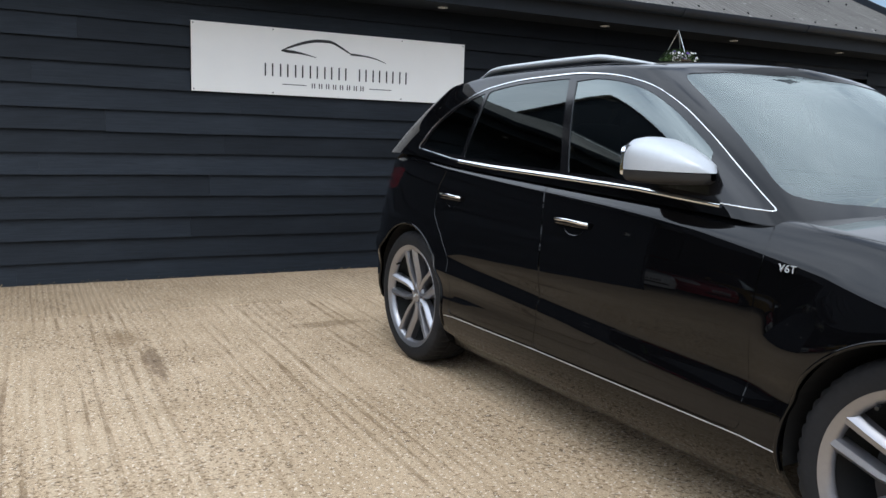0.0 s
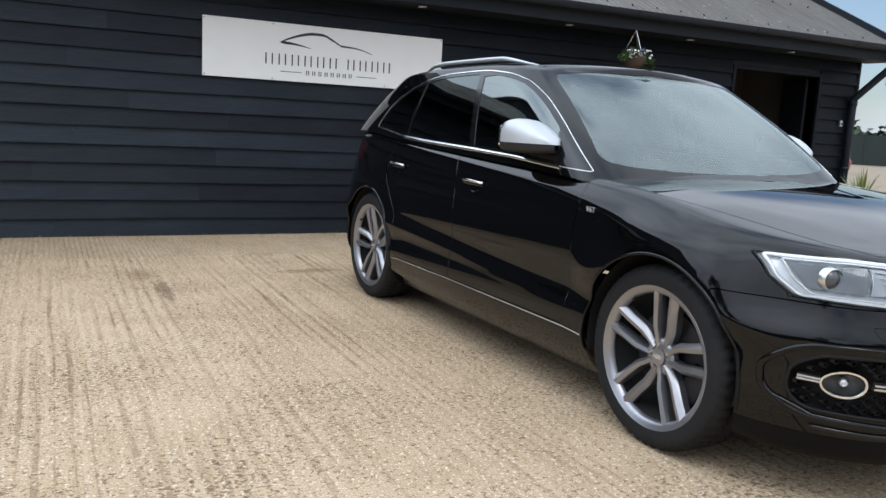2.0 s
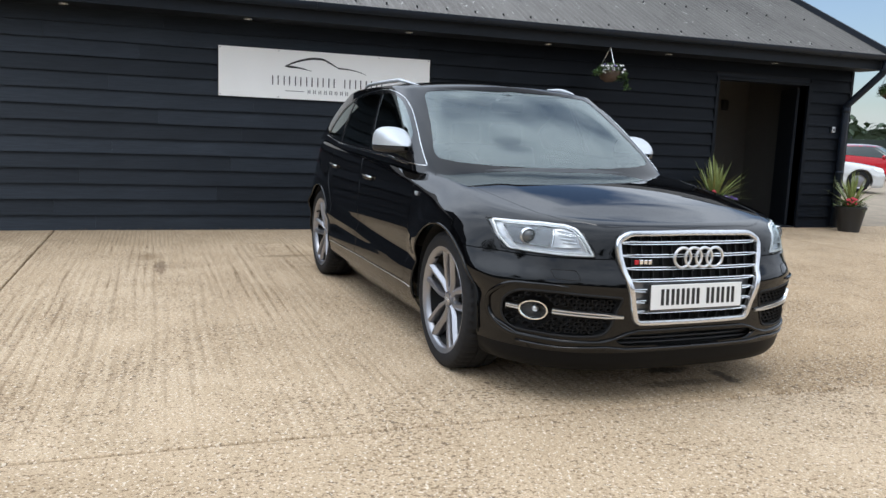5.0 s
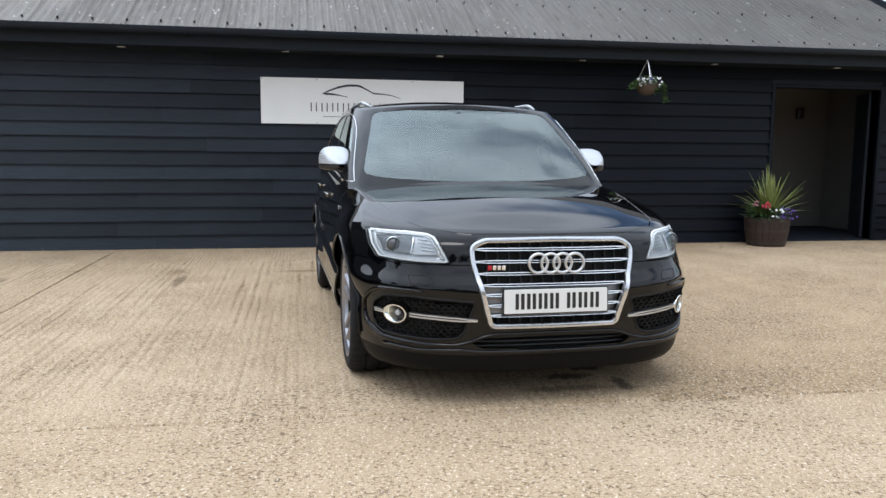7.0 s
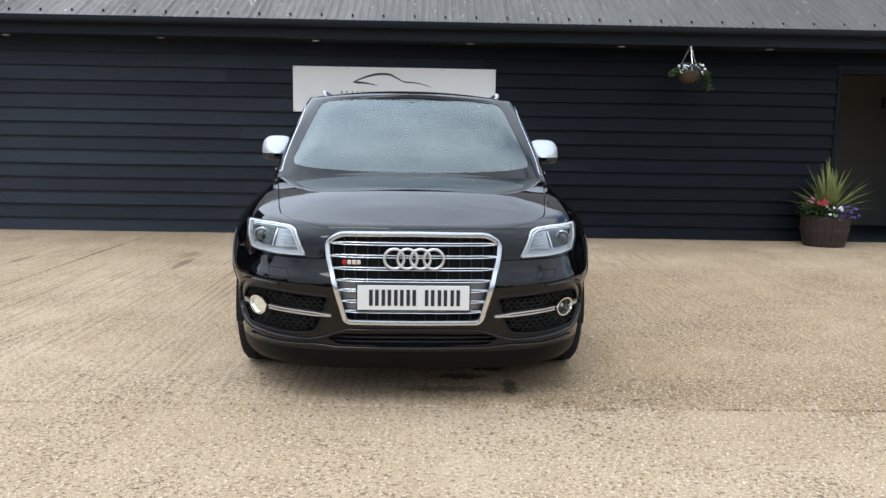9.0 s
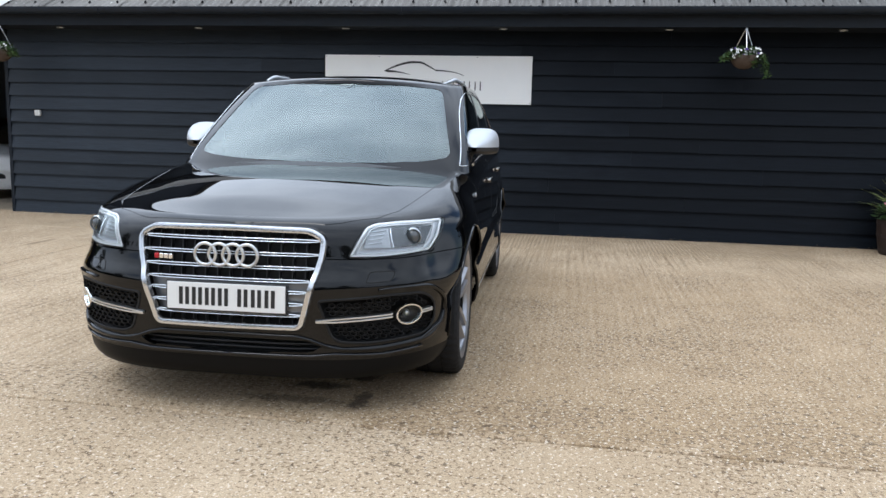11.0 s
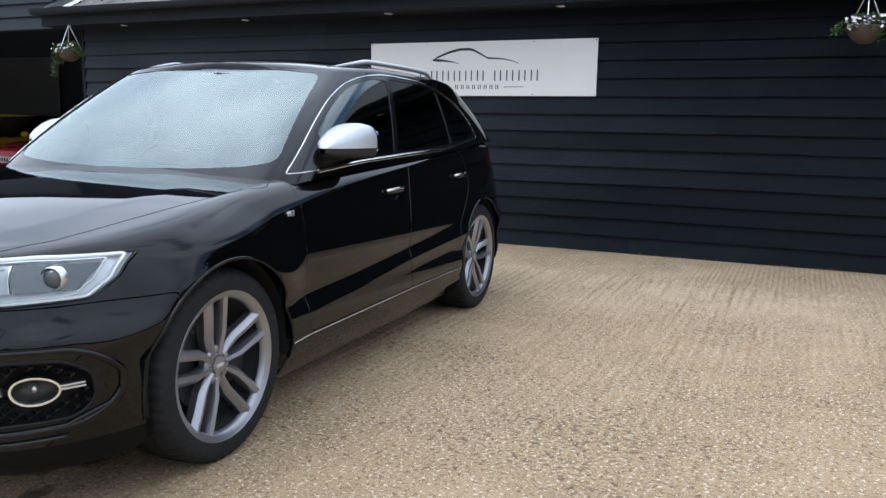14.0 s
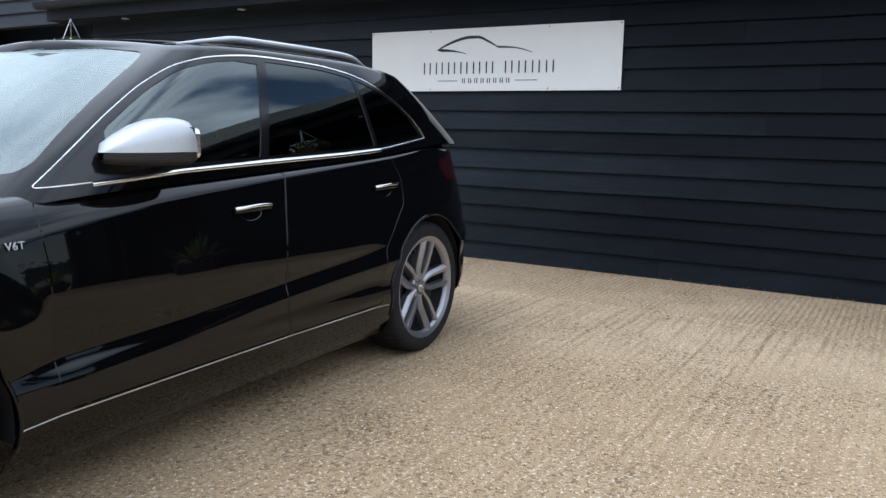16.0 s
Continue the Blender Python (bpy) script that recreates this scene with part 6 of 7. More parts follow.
def build_doorway():
    d = empty("door_1", pose(0, 0, 0), label="open black double doorway in the barn wall", category="door", kind="structure")
    for x0, x1, z0, z1 in ((DOOR[0] - 0.055, DOOR[0], 0, DOOR[2] + 0.05), (DOOR[1], DOOR[1] + 0.055, 0, DOOR[2] + 0.05), (DOOR[0], DOOR[1], DOOR[2], DOOR[2] + 0.05)):
        bm = bmesh.new()
        box(bm, x0, x1, -0.045, 0.15, z0, z1, 0.004, 1)
        part("door_frame", bm, M_BOARD, d)
    bm = bmesh.new()
    box(bm, 0, 0.80, -0.022, 0.022, 0.03, DOOR[2] - 0.02, 0.004, 1)
    leaf = part("door_leaf", bm, M_SOFFIT, d, "black door leaf swung inwards")
    leaf.matrix_basis = pose(DOOR[1] - 0.01, 0.16, 0, 0, 0, 64)
    bm = bmesh.new()
    box(bm, 0.70, 0.74, -0.06, -0.022, 1.0, 1.12, 0.006, 1)
    part("door_pull", bm, M_SATIN, leaf)
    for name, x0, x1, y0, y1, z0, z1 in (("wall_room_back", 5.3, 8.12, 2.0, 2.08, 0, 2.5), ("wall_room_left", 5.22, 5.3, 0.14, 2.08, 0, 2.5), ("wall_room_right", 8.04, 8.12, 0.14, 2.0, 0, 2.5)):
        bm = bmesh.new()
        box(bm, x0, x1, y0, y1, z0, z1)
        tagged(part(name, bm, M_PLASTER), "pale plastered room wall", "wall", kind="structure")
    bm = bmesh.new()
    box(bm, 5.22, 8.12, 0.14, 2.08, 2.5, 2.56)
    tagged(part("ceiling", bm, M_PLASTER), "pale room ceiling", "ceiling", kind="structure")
    bm = bmesh.new()
    box(bm, 5.3, 8.04, 0.0, 2.0, -0.02, 0.02)
    tagged(part("floor", bm, M_SOFFIT), "dark entrance floor", "floor", kind="structure")
    e = empty("wall_lamp", pose(7.5, 1.99, 1.92), label="small dark wall lamp on pale plaster", category="lamp")
    bm = bmesh.new()
    box(bm, -0.06, 0.06, -0.07, 0.004, -0.09, 0.09, 0.02, 2)
    part("body", bm, M_FOG, e)
    bm = bmesh.new()
    box(bm, -0.04, 0.04, -0.09, -0.07, -0.06, 0.06, 0.01, 2)
    part("shade", bm, M_POT, e)


build_doorway()


def build_bay():
    """The open cart bay at the end of the barn."""
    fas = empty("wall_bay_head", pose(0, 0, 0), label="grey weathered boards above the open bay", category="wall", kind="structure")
    for i in range(13):
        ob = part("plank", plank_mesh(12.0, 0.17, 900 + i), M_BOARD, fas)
        ob.matrix_basis = pose(-17.9, -0.28, 2.43 + 0.17 * i)
    bm = bmesh.new()
    box(bm, -18.0, -5.9, -0.28, -0.10, 2.44, 4.64)
    part("head_beam", bm, M_SOFFIT, fas)
    bm = bmesh.new()
    box(bm, -6.04, -5.9, -0.10, 6.1, 2.75, 4.64)
    part("return_wall", bm, M_SOFFIT, fas)
    bm = bmesh.new()
    rows = [[(x, y, z) for x in (-18.3, -5.75)] for y, z in ((-0.45, 4.62), (3.0, 6.5), (6.3, 4.7))]
    grid(bm, rows)
    ob = tagged(part("roof_bay", bm, M_ROOF), "grey sheet roof over the open bay", "roof", kind="structure")
    so = ob.modifiers.new("thick", "SOLIDIFY")
    so.thickness = 0.04
    bm = bmesh.new()
    vs = [[bm.verts.new((x, y, z)) for y, z in ((-0.28, 4.60), (3.0, 6.45), (6.1, 4.70))] for x in (-5.92, -6.02)]
    bm.faces.new(vs[0])
    bm.faces.new(vs[1][::-1])
    tagged(part("wall_bay_gable", bm, M_SOFFIT), "dark timber gable above the lower roof", "wall", kind="structure")
    # pale flashing where the low roof meets the taller barn
    k = math.tan(radians(27.2))
    bm = bmesh.new()
    for x0, x1, dz in ((-5.56, -5.42, 0.030), (-5.90, -5.56, 0.036)):
        pts = [(-0.45, 2.645 + dz), (3.0, 2.645 + dz + 3.45 * k), (3.0, 2.65 + dz + 3.45 * k), (-0.45, 2.65 + dz)]
        vs = grid(bm, [[(x, y, z) for y, z in pts] for x in (x0, x1)], True)
        bm.faces.new(vs[0][::-1])
        bm.faces.new(vs[1])
    bmesh.ops.recalc_face_normals(bm, faces=bm.faces)
    for f in bm.faces:
        f.material_index = 0 if f.calc_center_median().x > -5.56 else 1
    tagged(part("roof_flashing", bm, [M_PETALW, M_SLATEGREY]), "white and lead-grey roof flashing", "trim", kind="structure")
    e = empty("wall_panel", pose(-14.7, 5.985, 1.24), label="dark grey flat panel on the bay's back wall", category="panel")
    bm = bmesh.new()
    box(bm, -1.5, 1.5, -0.03, 0.0, 0, 1.45, 0.004, 1)
    part("board", bm, M_SLATEGREY, e)


build_bay()


# ---- plants ----
def leaf_quad(bm, p, d, w, up=Vector((0, 0, 1)), fold=0.3):
    d = Vector(d)
    s = d.cross(up)
    s = (s.normalized() if s.length > 1e-5 else Vector((1, 0, 0))) * w
    m = p + d * 0.5 + up * d.length * fold * 0.3
    v = [bm.verts.new(q) for q in (p, m - s, p + d, m + s)]
    bm.faces.new(v)


def foliage(bm, rnd, c, r, n, size):
    for _ in range(n):
        a, b = rnd.uniform(0, 6.283), rnd.uniform(-0.4, 1.4)
        o = Vector((math.cos(a) * math.cos(b), math.sin(a) * math.cos(b), math.sin(b))) * rnd.uniform(0.4, 1.0)
        p = c + Vector((o.x * r[0], o.y * r[1], o.z * r[2]))
        d = (o + Vector((rnd.uniform(-0.6, 0.6), rnd.uniform(-0.6, 0.6), rnd.uniform(-0.5, 0.5)))).normalized() * size * rnd.uniform(0.6, 1.3)
        leaf_quad(bm, p, d, size * 0.3)


def flowers(bm, rnd, spots, size):
    for p in spots:
        nrm = Vector((rnd.uniform(-0.5, 0.5), -1 + rnd.uniform(-0.3, 0.5), rnd.uniform(0.1, 0.9))).normalized()
        t = nrm.cross(Vector((0, 0, 1))).normalized()
        u = t.cross(nrm)
        c = bm.verts.new(p + nrm * size * 0.15)
        ring = [bm.verts.new(p + (t * math.cos(a) + u * math.sin(a)) * size * (1.0 if k % 2 else 0.72)) for k, a in enumerate(2 * math.pi * i / 10 for i in range(10))]
        for i in range(10):
            bm.faces.new((c, ring[i], ring[(i + 1) % 10]))


def hanging_basket(x, y, hook_z, rim_z, seed, trail):
    rnd = random.Random(seed)
    b = empty("hanging_basket", pose(x, y, rim_z), label="coir hanging basket with white and purple flowers and trailing ivy", category="hanging basket", group="hanging baskets")
    bm = bmesh.new()
    spin(bm, [(-0.14, 0.0), (-0.135, 0.05), (-0.10, 0.105), (-0.05, 0.138), (0.0, 0.15), (0.004, 0.144), (-0.02, 0.13)], 28, "z")
    part("bowl", bm, M_COCO, b, "brown coir liner bowl", smooth=True)
    for k in range(3):
        a = 2 * math.pi * k / 3 + 0.5
        bm = bmesh.new()
        n = 12
        tube(bm, [(0.147 * math.cos(a) * (1 - i / n), 0.147 * math.sin(a) * (1 - i / n), (hook_z - rim_z) * i / n) for i in range(n + 1)], [0.004 + 0.002 * (i % 2) for i in range(n + 1)], 5)
        part("chain", bm, M_SATIN, b)
    bm = bmesh.new()
    foliage(bm, rnd, Vector((0, 0, 0.01)), (0.185, 0.18, 0.085), 520, 0.036)
    for sx, ln in trail:
        for _ in range(150):
            t = rnd.random()
            foliage(bm, rnd, Vector((sx * (0.17 + 0.07 * t), -0.06 + rnd.uniform(-0.04, 0.04), -ln * t)), (0.03, 0.03, 0.02), 1, 0.045)
    part("foliage", bm, M_LEAF, b, "green trailing leaves")
    for mat, n, lab in ((M_PETALW, 42, "white blossoms"), (M_PETALP, 5, "purple blossoms")):
        bm = bmesh.new()
        flowers(bm, rnd, [Vector((rnd.uniform(-0.165, 0.165), rnd.uniform(-0.17, -0.02), rnd.uniform(-0.03, 0.08))) for _ in range(n)], 0.015)
        part("blossom", bm, mat, b, lab)
    return b


hanging_basket(3.655, -0.47, SOFFIT, 2.13, 3, ((1, 0.24), (-1, 0.06), (0.4, 0.12)))
corner = hanging_basket(8.60, -0.44, 2.60, 2.16, 9, ((-1, 0.10), (1, 0.12)))
bm = bmesh.new()
tube(bm, [(-0.17, 0.0, 0.46), (-0.08, 0.0, 0.47), (0.0, 0.0, 0.44)], 0.008, 8)
part("bracket", bm, M_HOOP, corner, "black iron wall bracket")
hanging_basket(-5.42, -0.50, SOFFIT, 2.12, 5, ((-1, 0.34), (1, 0.08), (-0.5, 0.2)))


def spiky(bm, rnd, n, length, base):
    """Arching sword-shaped blades from one crown."""
    for i in range(n):
        a = rnd.uniform(0, 6.283)
        lean = rnd.uniform(0.05, 1.25)
        L = length * rnd.uniform(0.65, 1.05)
        d = Vector((math.cos(a) * math.sin(lean), math.sin(a) * math.sin(lean), math.cos(lean)))
        side = d.cross(Vector((0, 0, 1)))
        side = side.normalized() if side.length > 1e-3 else Vector((1, 0, 0))
        prev = None
        p = Vector(base)
        for k in range(6):
            u = k / 5
            w = 0.012 * (1 - u) ** 0.6 * (0.6 + 0.8 * min(1, u * 4)) + 0.0006
            q = p + d * L * u - Vector((0, 0, 0.28 * L * u * u * math.sin(lean)))
            cur = (bm.verts.new(q - side * w), bm.verts.new(q + side * w))
            if prev:
                bm.faces.new((prev[0], prev[1], cur[1], cur[0]))
            prev = cur


def barrel_planter(x, y):
    rnd = random.Random(12)
    b = empty("barrel_planter", pose(x, y, 0), label="dark half-barrel planter with spiky cordyline and red flowers", category="planter")
    n = 22
    r0, r1, h = 0.245, 0.295, 0.385
    for k in range(n):
        a0, a1 = 2 * math.pi * k / n, 2 * math.pi * (k + 0.94) / n
        bm = bmesh.new()
        rows = []
        for u in (0, 0.35, 0.7, 1):
            r = r0 + (r1 - r0) * u + 0.014 * math.sin(math.pi * u)
            rows.append([(rr * math.cos(a), rr * math.sin(a), h * u) for rr, a in ((r, a0), (r, a1), (r - 0.025, a1), (r - 0.025, a0))])
        vs = grid(bm, rows, True)
        bm.faces.new(vs[0][::-1])
        bm.faces.new(vs[-1])
        part("stave", bm, M_BARREL, b)
    for u in (0.12, 0.55, 0.9):
        r = r0 + (r1 - r0) * u + 0.014 * math.sin(math.pi * u) + 0.003
        bm = bmesh.new()
        spin(bm, [(h * u - 0.016, r - 0.004), (h * u - 0.016, r), (h * u + 0.016, r + 0.002), (h * u + 0.016, r - 0.004)], 44, "z")
        part("hoop", bm, M_HOOP, b)
    bm = bmesh.new()
    spin(bm, [(h - 0.03, r1 - 0.02), (h - 0.015, 0.1), (h - 0.01, 0.0)], 24, "z")
    part("soil", bm, M_SOIL, b)
    bm = bmesh.new()
    spiky(bm, rnd, 95, 0.78, (0.03, 0, h))
    part("cordyline", bm, M_SPIKE, b, "yellow-green striped sword leaves")
    bm = bmesh.new()
    foliage(bm, rnd, Vector((0, 0, h + 0.01)), (0.31, 0.3, 0.12), 520, 0.06)
    foliage(bm, rnd, Vector((-0.22, -0.1, h + 0.08)), (0.13, 0.12, 0.12), 160, 0.06)
    part("foliage", bm, M_LEAF, b)
    for mat, n, c, r in ((M_PETALR, 22, (-0.13, -0.15, h + 0.17), 0.07), (M_PETALK, 14, (-0.25, -0.12, h + 0.19), 0.05), (M_PETALP, 30, (0.20, -0.15, h + 0.06), 0.13), (M_PETALW, 10, (0.02, -0.2, h + 0.06), 0.10)):
        bm = bmesh.new()
        flowers(bm, rnd, [Vector(c) + Vector((rnd.uniform(-r, r), rnd.uniform(-r, r) * 0.6, rnd.uniform(-r, r) * 0.6)) for _ in range(n)], 0.022)
        part("blossom", bm, mat, b)


barrel_planter(5.52, -0.40)


def pot_planter(x, y):
    rnd = random.Random(31)
    b = empty("pot_planter", pose(x, y, 0), label="dark round pot with spiky cordyline and red flowers", category="planter")
    bm = bmesh.new()
    spin(bm, [(0.0, 0.0), (0.0, 0.15), (0.33, 0.21), (0.36, 0.225), (0.385, 0.222), (0.385, 0.205), (0.33, 0.195)], 32, "z")
    part("pot", bm, M_POT, b, smooth=False, angle=40)
    bm = bmesh.new()
    spin(bm, [(0.345, 0.20), (0.35, 0.0)], 20, "z")
    part("soil", bm, M_SOIL, b)
    bm = bmesh.new()
    spiky(bm, rnd, 80, 0.62, (0, 0, 0.35))
    part("cordyline", bm, M_SPIKE, b, "yellow-green sword leaves")
    bm = bmesh.new()
    foliage(bm, rnd, Vector((0, 0, 0.36)), (0.24, 0.24, 0.1), 300, 0.05)
    part("foliage", bm, M_LEAF, b)
    bm = bmesh.new()
    flowers(bm, rnd, [Vector((-0.13 + rnd.uniform(-0.07, 0.07), -0.12 + rnd.uniform(-0.05, 0.05), 0.47 + rnd.uniform(-0.05, 0.05))) for _ in range(22)], 0.024)
    part("blossom", bm, M_PETALR, b)


pot_planter(8.02, -0.50)


# ---- other cars ----
def other_car(name, m, mat, label, squash=0.86, length=0.93, roof=True):
    """A smaller parked car on the same kind of lofted shell."""
    car = empty(name, m, label=label, category="car")
    ps = [i / 24 for i in range(24)] + [1 + i / 40 for i in range(40)] + [2 + i / 14 for i in range(15)]
    qs = [i / 14 * 0.91 for i in range(14)] + [0.91 + 0.09 * i / 4 for i in range(5)]
    k = Matrix.Diagonal((0.95, length, squash))

    def fit_to(fn):
        return lambda p, q: tuple(k @ Vector(fn(p, q)))
    bm = shell_bm(ps, qs, fit_to(shell_point))
    b2 = shell_bm(ps, [i / 8 for i in range(9)], fit_to(lambda p, s: top_point(s, p, lambda q: shell_point(q, 1.0), BONNET_C, 2.4)))
    me = bpy.data.meshes.new("tmp")
    b2.to_mesh(me)
    b2.free()
    bm.from_mesh(me)
    bpy.data.meshes.remove(me)
    skin = Patch.of(bm)
    for ay, az in (ARCH_F, ARCH_R):
        x, y, z = skin.v.T
        _, skin = skin.split(np.maximum(np.hypot(y - ay * length, z - az * squash) - 0.37, 0.6 - np.abs(x)))
    x, y, z = skin.v.T
    lamps, skin = skin.split(np.maximum(sdf(curve_round([(a * 0.95, b * squash) for a, b in HEADLIGHT], 0.02), np.abs(x), z), y + 1.6))
    x, y, z = skin.v.T
    mouth, skin = skin.split(np.maximum(sdf(curve_round([(-0.45, 0.31), (0.45, 0.31), (0.40, 0.40), (-0.40, 0.40)], 0.03), x, z), y + 1.6))
    skin.object("body", mat, car, lip=0.01)
    for half in lamps.split(lamps.v[:, 0]):
        half.object("headlight", M_BOWL, car)
    mouth.sunk(0.03).object("air_intake", M_DARK, car)
    bm = shell_bm(ps, [i / 10 for i in range(11)], fit_to(house_point))
    part("window", bm, M_PRIV, car, "dark glass", smooth=True)
    bm = shell_bm(ps, [i / 8 for i in range(9)], fit_to(lambda p, s: top_point(s, p, lambda q: house_point(q, 1.0), ROOF_C, 2.2)))
    part("roof", bm, mat, car, smooth=True)
    for s in (-1, 1):
        for y in (-AXLE * length, AXLE * length):
            bm = bmesh.new()
            spin(bm, [(-0.1, 0.2), (-0.1, 0.29), (-0.08, 0.315), (0.08, 0.315), (0.1, 0.29), (0.1, 0.21), (0.06, 0.2)], 32)
            w = part("wheel", bm, M_RUBBER, car, angle=40)
            w.matrix_basis = pose(s * 0.76, y, 0.315, 0, 0, 0 if s > 0 else 180)
            bm = bmesh.new()
            spin(bm, [(0.06, 0.215), (0.085, 0.20), (0.06, 0.17), (0.07, 0.05), (0.08, 0.0)], 20)
            part("rim", bm, M_RIM, w, angle=40)
        bm = bmesh.new()
        bmesh.ops.create_uvsphere(bm, u_segments=12, v_segments=8, radius=1.0, matrix=Matrix.Translation((s * 0.93, -0.55 * length, 1.10 * squash)) @ Matrix.Diagonal((0.10, 0.06, 0.065, 1)))
        part("door_mirror", bm, mat, car, smooth=True)
    bm = bmesh.new()
    box(bm, -0.26, 0.26, -2.325 * length, -2.315 * length, 0.43, 0.54, 0.003, 1)
    pl = part("number_plate", bm, M_PLATE, car)
    for cx in (-0.18, -0.12, -0.06, 0.0, 0.08, 0.14, 0.20):
        bm = bmesh.new()
        box(bm, cx - 0.018, cx + 0.018, -2.328 * length, -2.325 * length, 0.452, 0.518)
        part("plate_bar", bm, M_INK, pl)
    return car


other_car("sports_car", pose(-7.66, 3.60, 0, 0, 0, 6), M_CARWHITE, "white low sports car parked in the open bay", 0.80, 0.95)
other_car("sports_car", pose(-10.1, 4.05, 0, 0, 0, 4), M_CARRED, "red low sports car parked in the dark bay", 0.80, 0.90)
other_car("sports_car", pose(-12.4, 3.95, 0, 0, 0, 4), M_CARYELLOW, "yellow low sports car parked deep in the dark bay", 0.82, 0.88)
other_car("hatchback_car", pose(27.4, 16.6, 0, 0, 0, 35), M_CARRED, "red hatchback parked across the yard", 0.88, 0.86)
other_car("hatchback_car", pose(31.5, 20.6, 0, 0, 0, 80), M_CARWHITE, "white hatchback parked by the far fence", 0.92, 0.9)
other_car("saloon_car", pose(16.6, 9.4, 0, 0, 0, 60), M_CARWHITE, "white car parked behind the barn corner", 0.84, 0.95)


# ---- far side of the yard ----
def build_fence():
    f = empty("fence", pose(0, 0, 0), label="dark green close-boarded fence across the yard", category="fence", kind="structure")
    for i in range(26):
        bm = bmesh.new()
        box(bm, 0, 1.96, -0.03, 0.03, 0.0, 1.85, 0.005, 1)
        ob = part("fence_panel", bm, M_FENCE, f)
        ob.matrix_basis = pose(26.0 + 1.9 * i * 0.75, 40.0 - 1.9 * i * 0.66, 0, 0, 0, -41)
        bm = bmesh.new()
        box(bm, -0.06, 0.06, -0.06, 0.06, 0.0, 2.0, 0.005, 1)
        part("fence_post", bm, M_FENCE, f).matrix_basis = pose(26.0 + 1.9 * i * 0.75, 40.0 - 1.9 * i * 0.66, 0, 0, 0, -41)


build_fence()


def crown(bm, rnd, c, r, n, size):
    """Leaves in uneven clumps with gaps between."""
    clumps = []
    for _ in range(26):
        a, b = rnd.uniform(0, 6.283), rnd.uniform(-0.9, 1.5)
        q = rnd.uniform(0.45, 1.0)
        clumps.append((Vector((math.cos(a) * math.cos(b) * r[0], math.sin(a) * math.cos(b) * r[1], math.sin(b) * r[2])) * q + c, rnd.uniform(0.25, 0.5)))
    for _ in range(n):
        p, s = rnd.choice(clumps)
        o = Vector((rnd.gauss(0, 1), rnd.gauss(0, 1), rnd.gauss(0, 0.8))) * s * r[0] * 0.45
        d = Vector((rnd.uniform(-1, 1), rnd.uniform(-1, 1), rnd.uniform(-0.8, 0.6))).normalized() * size * rnd.uniform(0.6, 1.4)
        leaf_quad(bm, p + o, d, size * 0.35)


def tree(x, y, h, seed, n=2600, leaf=0.045):
    rnd = random.Random(seed)
    t = empty("tree", pose(x, y, -0.03), label="broad dark green deciduous tree beyond the yard", category="tree", group="trees round the yard")
    bm = bmesh.new()
    tube(bm, [(0, 0, 0), (0.05, 0, h * 0.25), (0.15, 0.05, h * 0.5), (0.1, 0.1, h * 0.8)], [h * 0.035, h * 0.027, h * 0.018, h * 0.005], 9)
    part("trunk", bm, M_BARK, t, smooth=True)
    for k in range(6):
        a = 2 * math.pi * k / 6 + rnd.uniform(-0.4, 0.4)
        z0 = h * rnd.uniform(0.25, 0.5)
        bm = bmesh.new()
        tube(bm, [(0.08, 0.03, z0), (math.cos(a) * h * 0.13, math.sin(a) * h * 0.13, z0 + h * 0.12), (math.cos(a) * h * 0.27, math.sin(a) * h * 0.27, z0 + h * 0.25)], [h * 0.014, h * 0.009, h * 0.003], 6)
        part("limb", bm, M_BARK, t, smooth=True)
    bm = bmesh.new()
    crown(bm, rnd, Vector((0, 0, h * 0.62)), (h * 0.33, h * 0.33, h * 0.36), n, h * leaf)
    part("crown", bm, M_TREELEAF, t, "uneven dark green leaf crown")


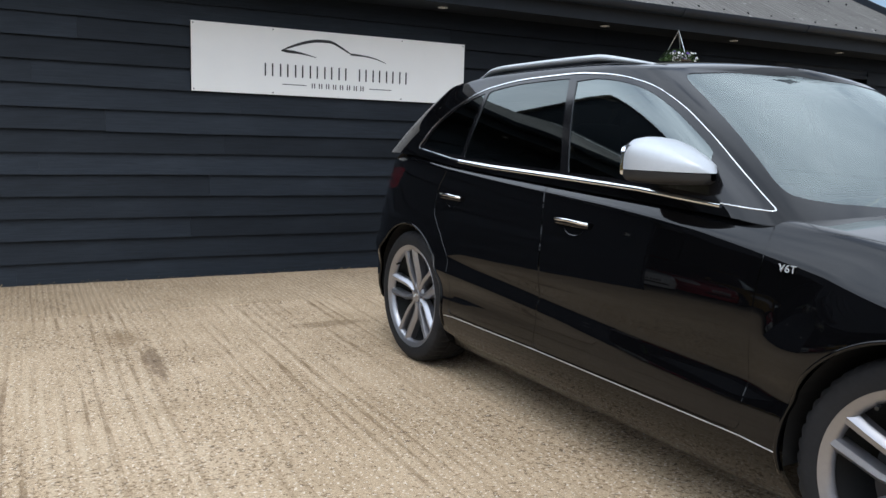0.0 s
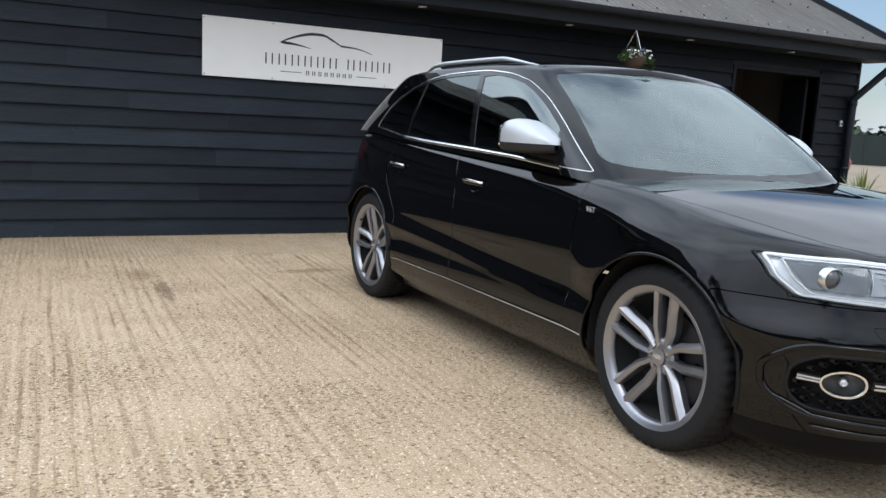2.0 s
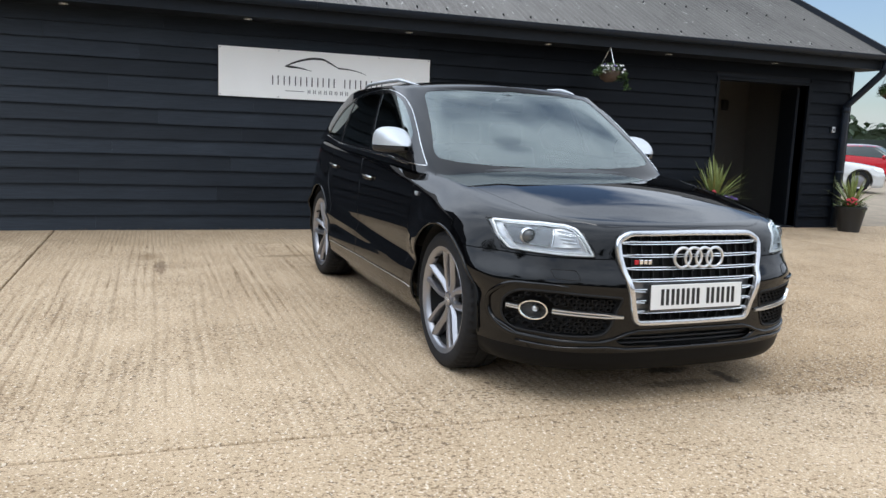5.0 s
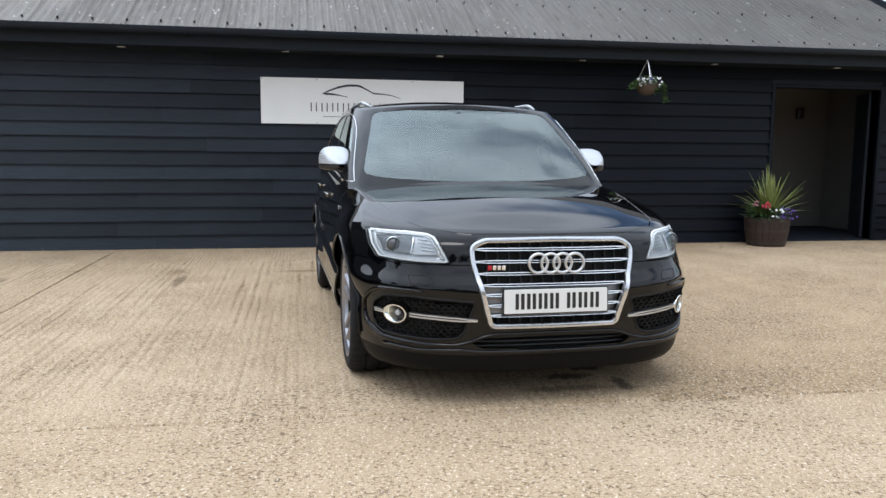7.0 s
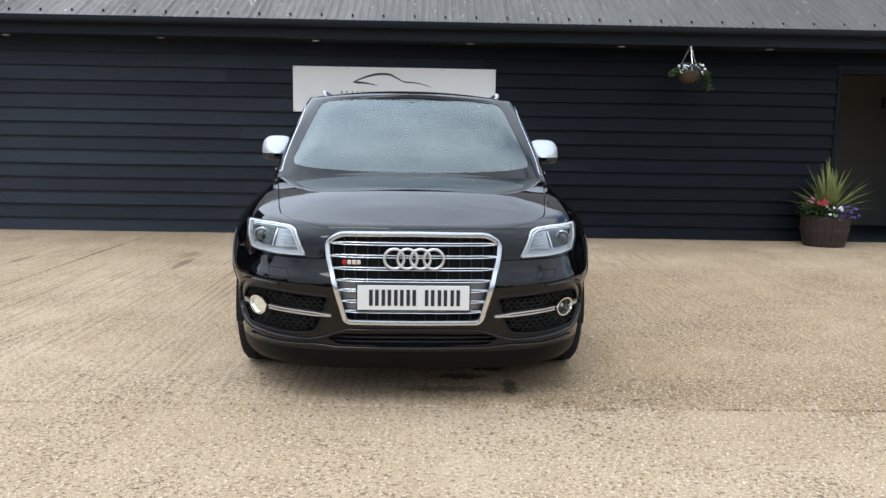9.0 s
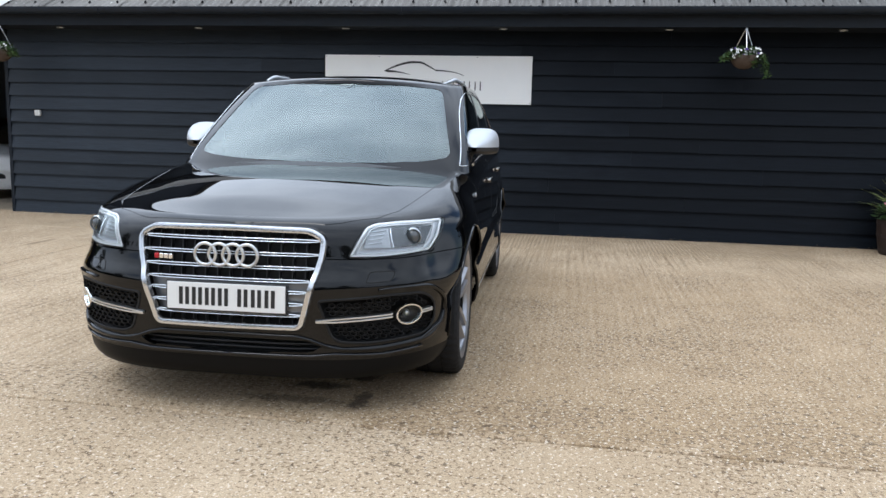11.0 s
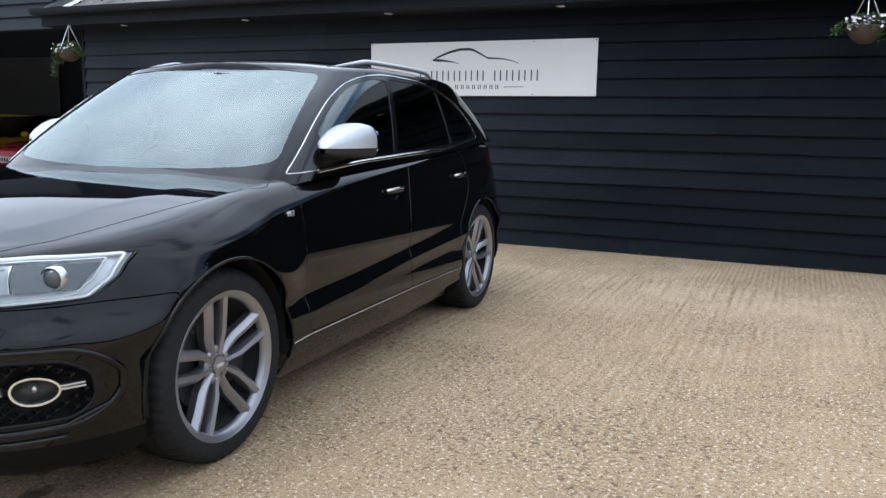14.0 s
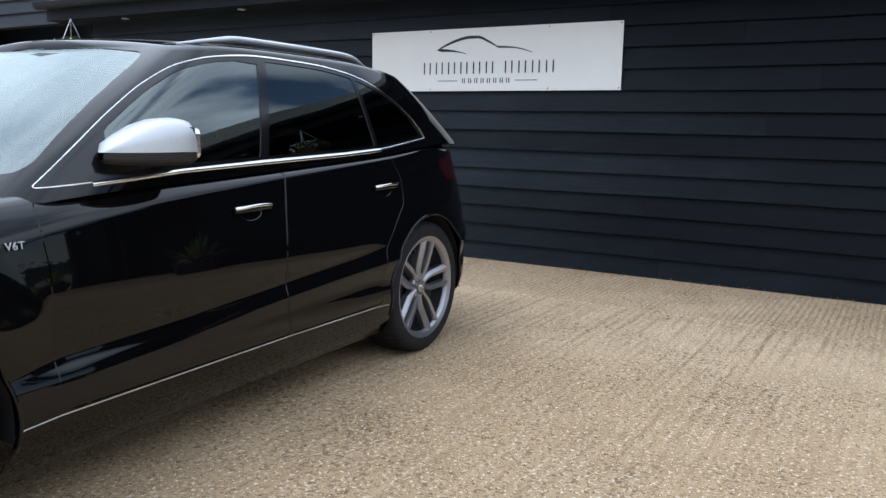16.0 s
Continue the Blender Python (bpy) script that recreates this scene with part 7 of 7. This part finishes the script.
# the first four lie past the barn; the others are unseen, added for reflections
for i, (x, y, h) in enumerate(((24.0, 21.5, 4.4), (28.5, 29.0, 5.2), (20.5, 26.0, 4.6), (22.0, 36.0, 6.0), (-28.0, 16.0, 10.0), (-30.0, -6.0, 10.0), (-26.0, -22.0, 9.0), (12.0, -36.0, 10.0), (-9.0, -37.0, 10.0))):
    tree(x, y, h, 40 + i, 7000 if i < 4 else 2600, 0.024 if i < 4 else 0.045)
# unseen, added to shape the light: low young trees south-east, taller ones south
for i, (x, y, h) in enumerate(((30.0, -13.0, 2.6), (27.0, -20.0, 2.8), (17.0, -30.0, 4.0), (33.0, -4.5, 2.4), (2.5, -31.5, 6.0), (8.0, -31.0, 5.0), (-3.0, -31.0, 6.0))):
    tree(x, y, h, 90 + i, 3600)


def hedge():
    """A thick far hedgerow that closes the yard all round."""
    rnd = random.Random(77)
    bm = bmesh.new()
    ring = []
    for k in range(420):
        a = 2 * math.pi * k / 420
        r = 44 + 3 * math.sin(5 * a) + 2 * math.sin(11 * a + 1)
        # the far corner seen past the barn lies lower and further off
        far = 1 if 0.25 < a < 1.1 else 0
        # and it is a low field hedge on the open east side
        low = 1 if a <= 0.25 or a > 2 * math.pi - 1.1 else 0
        ring.append((a, r + 40 * far, 5.5 - 1.2 * far - 3.4 * low + (1.2 - 0.8 * low) * math.sin(9 * a) + rnd.uniform(-0.5, 0.5)))
    for a, r, h in ring:
        for _ in range(26):
            z = h * rnd.random() ** 0.7
            rr = r + rnd.uniform(-1.2, 1.2)
            p = Vector((math.cos(a) * rr + rnd.uniform(-0.4, 0.4), math.sin(a) * rr + rnd.uniform(-0.4, 0.4), z))
            d = Vector((rnd.uniform(-1, 1), rnd.uniform(-1, 1), rnd.uniform(-1, 1))).normalized() * rnd.uniform(0.5, 1.1)
            leaf_quad(bm, p, d, 0.35)
    inner = [[(math.cos(a) * (r + 0.6), math.sin(a) * (r + 0.6), zz * h) for a, r, h in ring] for zz in (-0.01, 0.5, 0.86)]
    grid(bm, inner, True)
    tagged(part("hedgerow", bm, M_TREELEAF), "dense dark green hedgerow round the yard", "hedge", kind="stuff")


hedge()
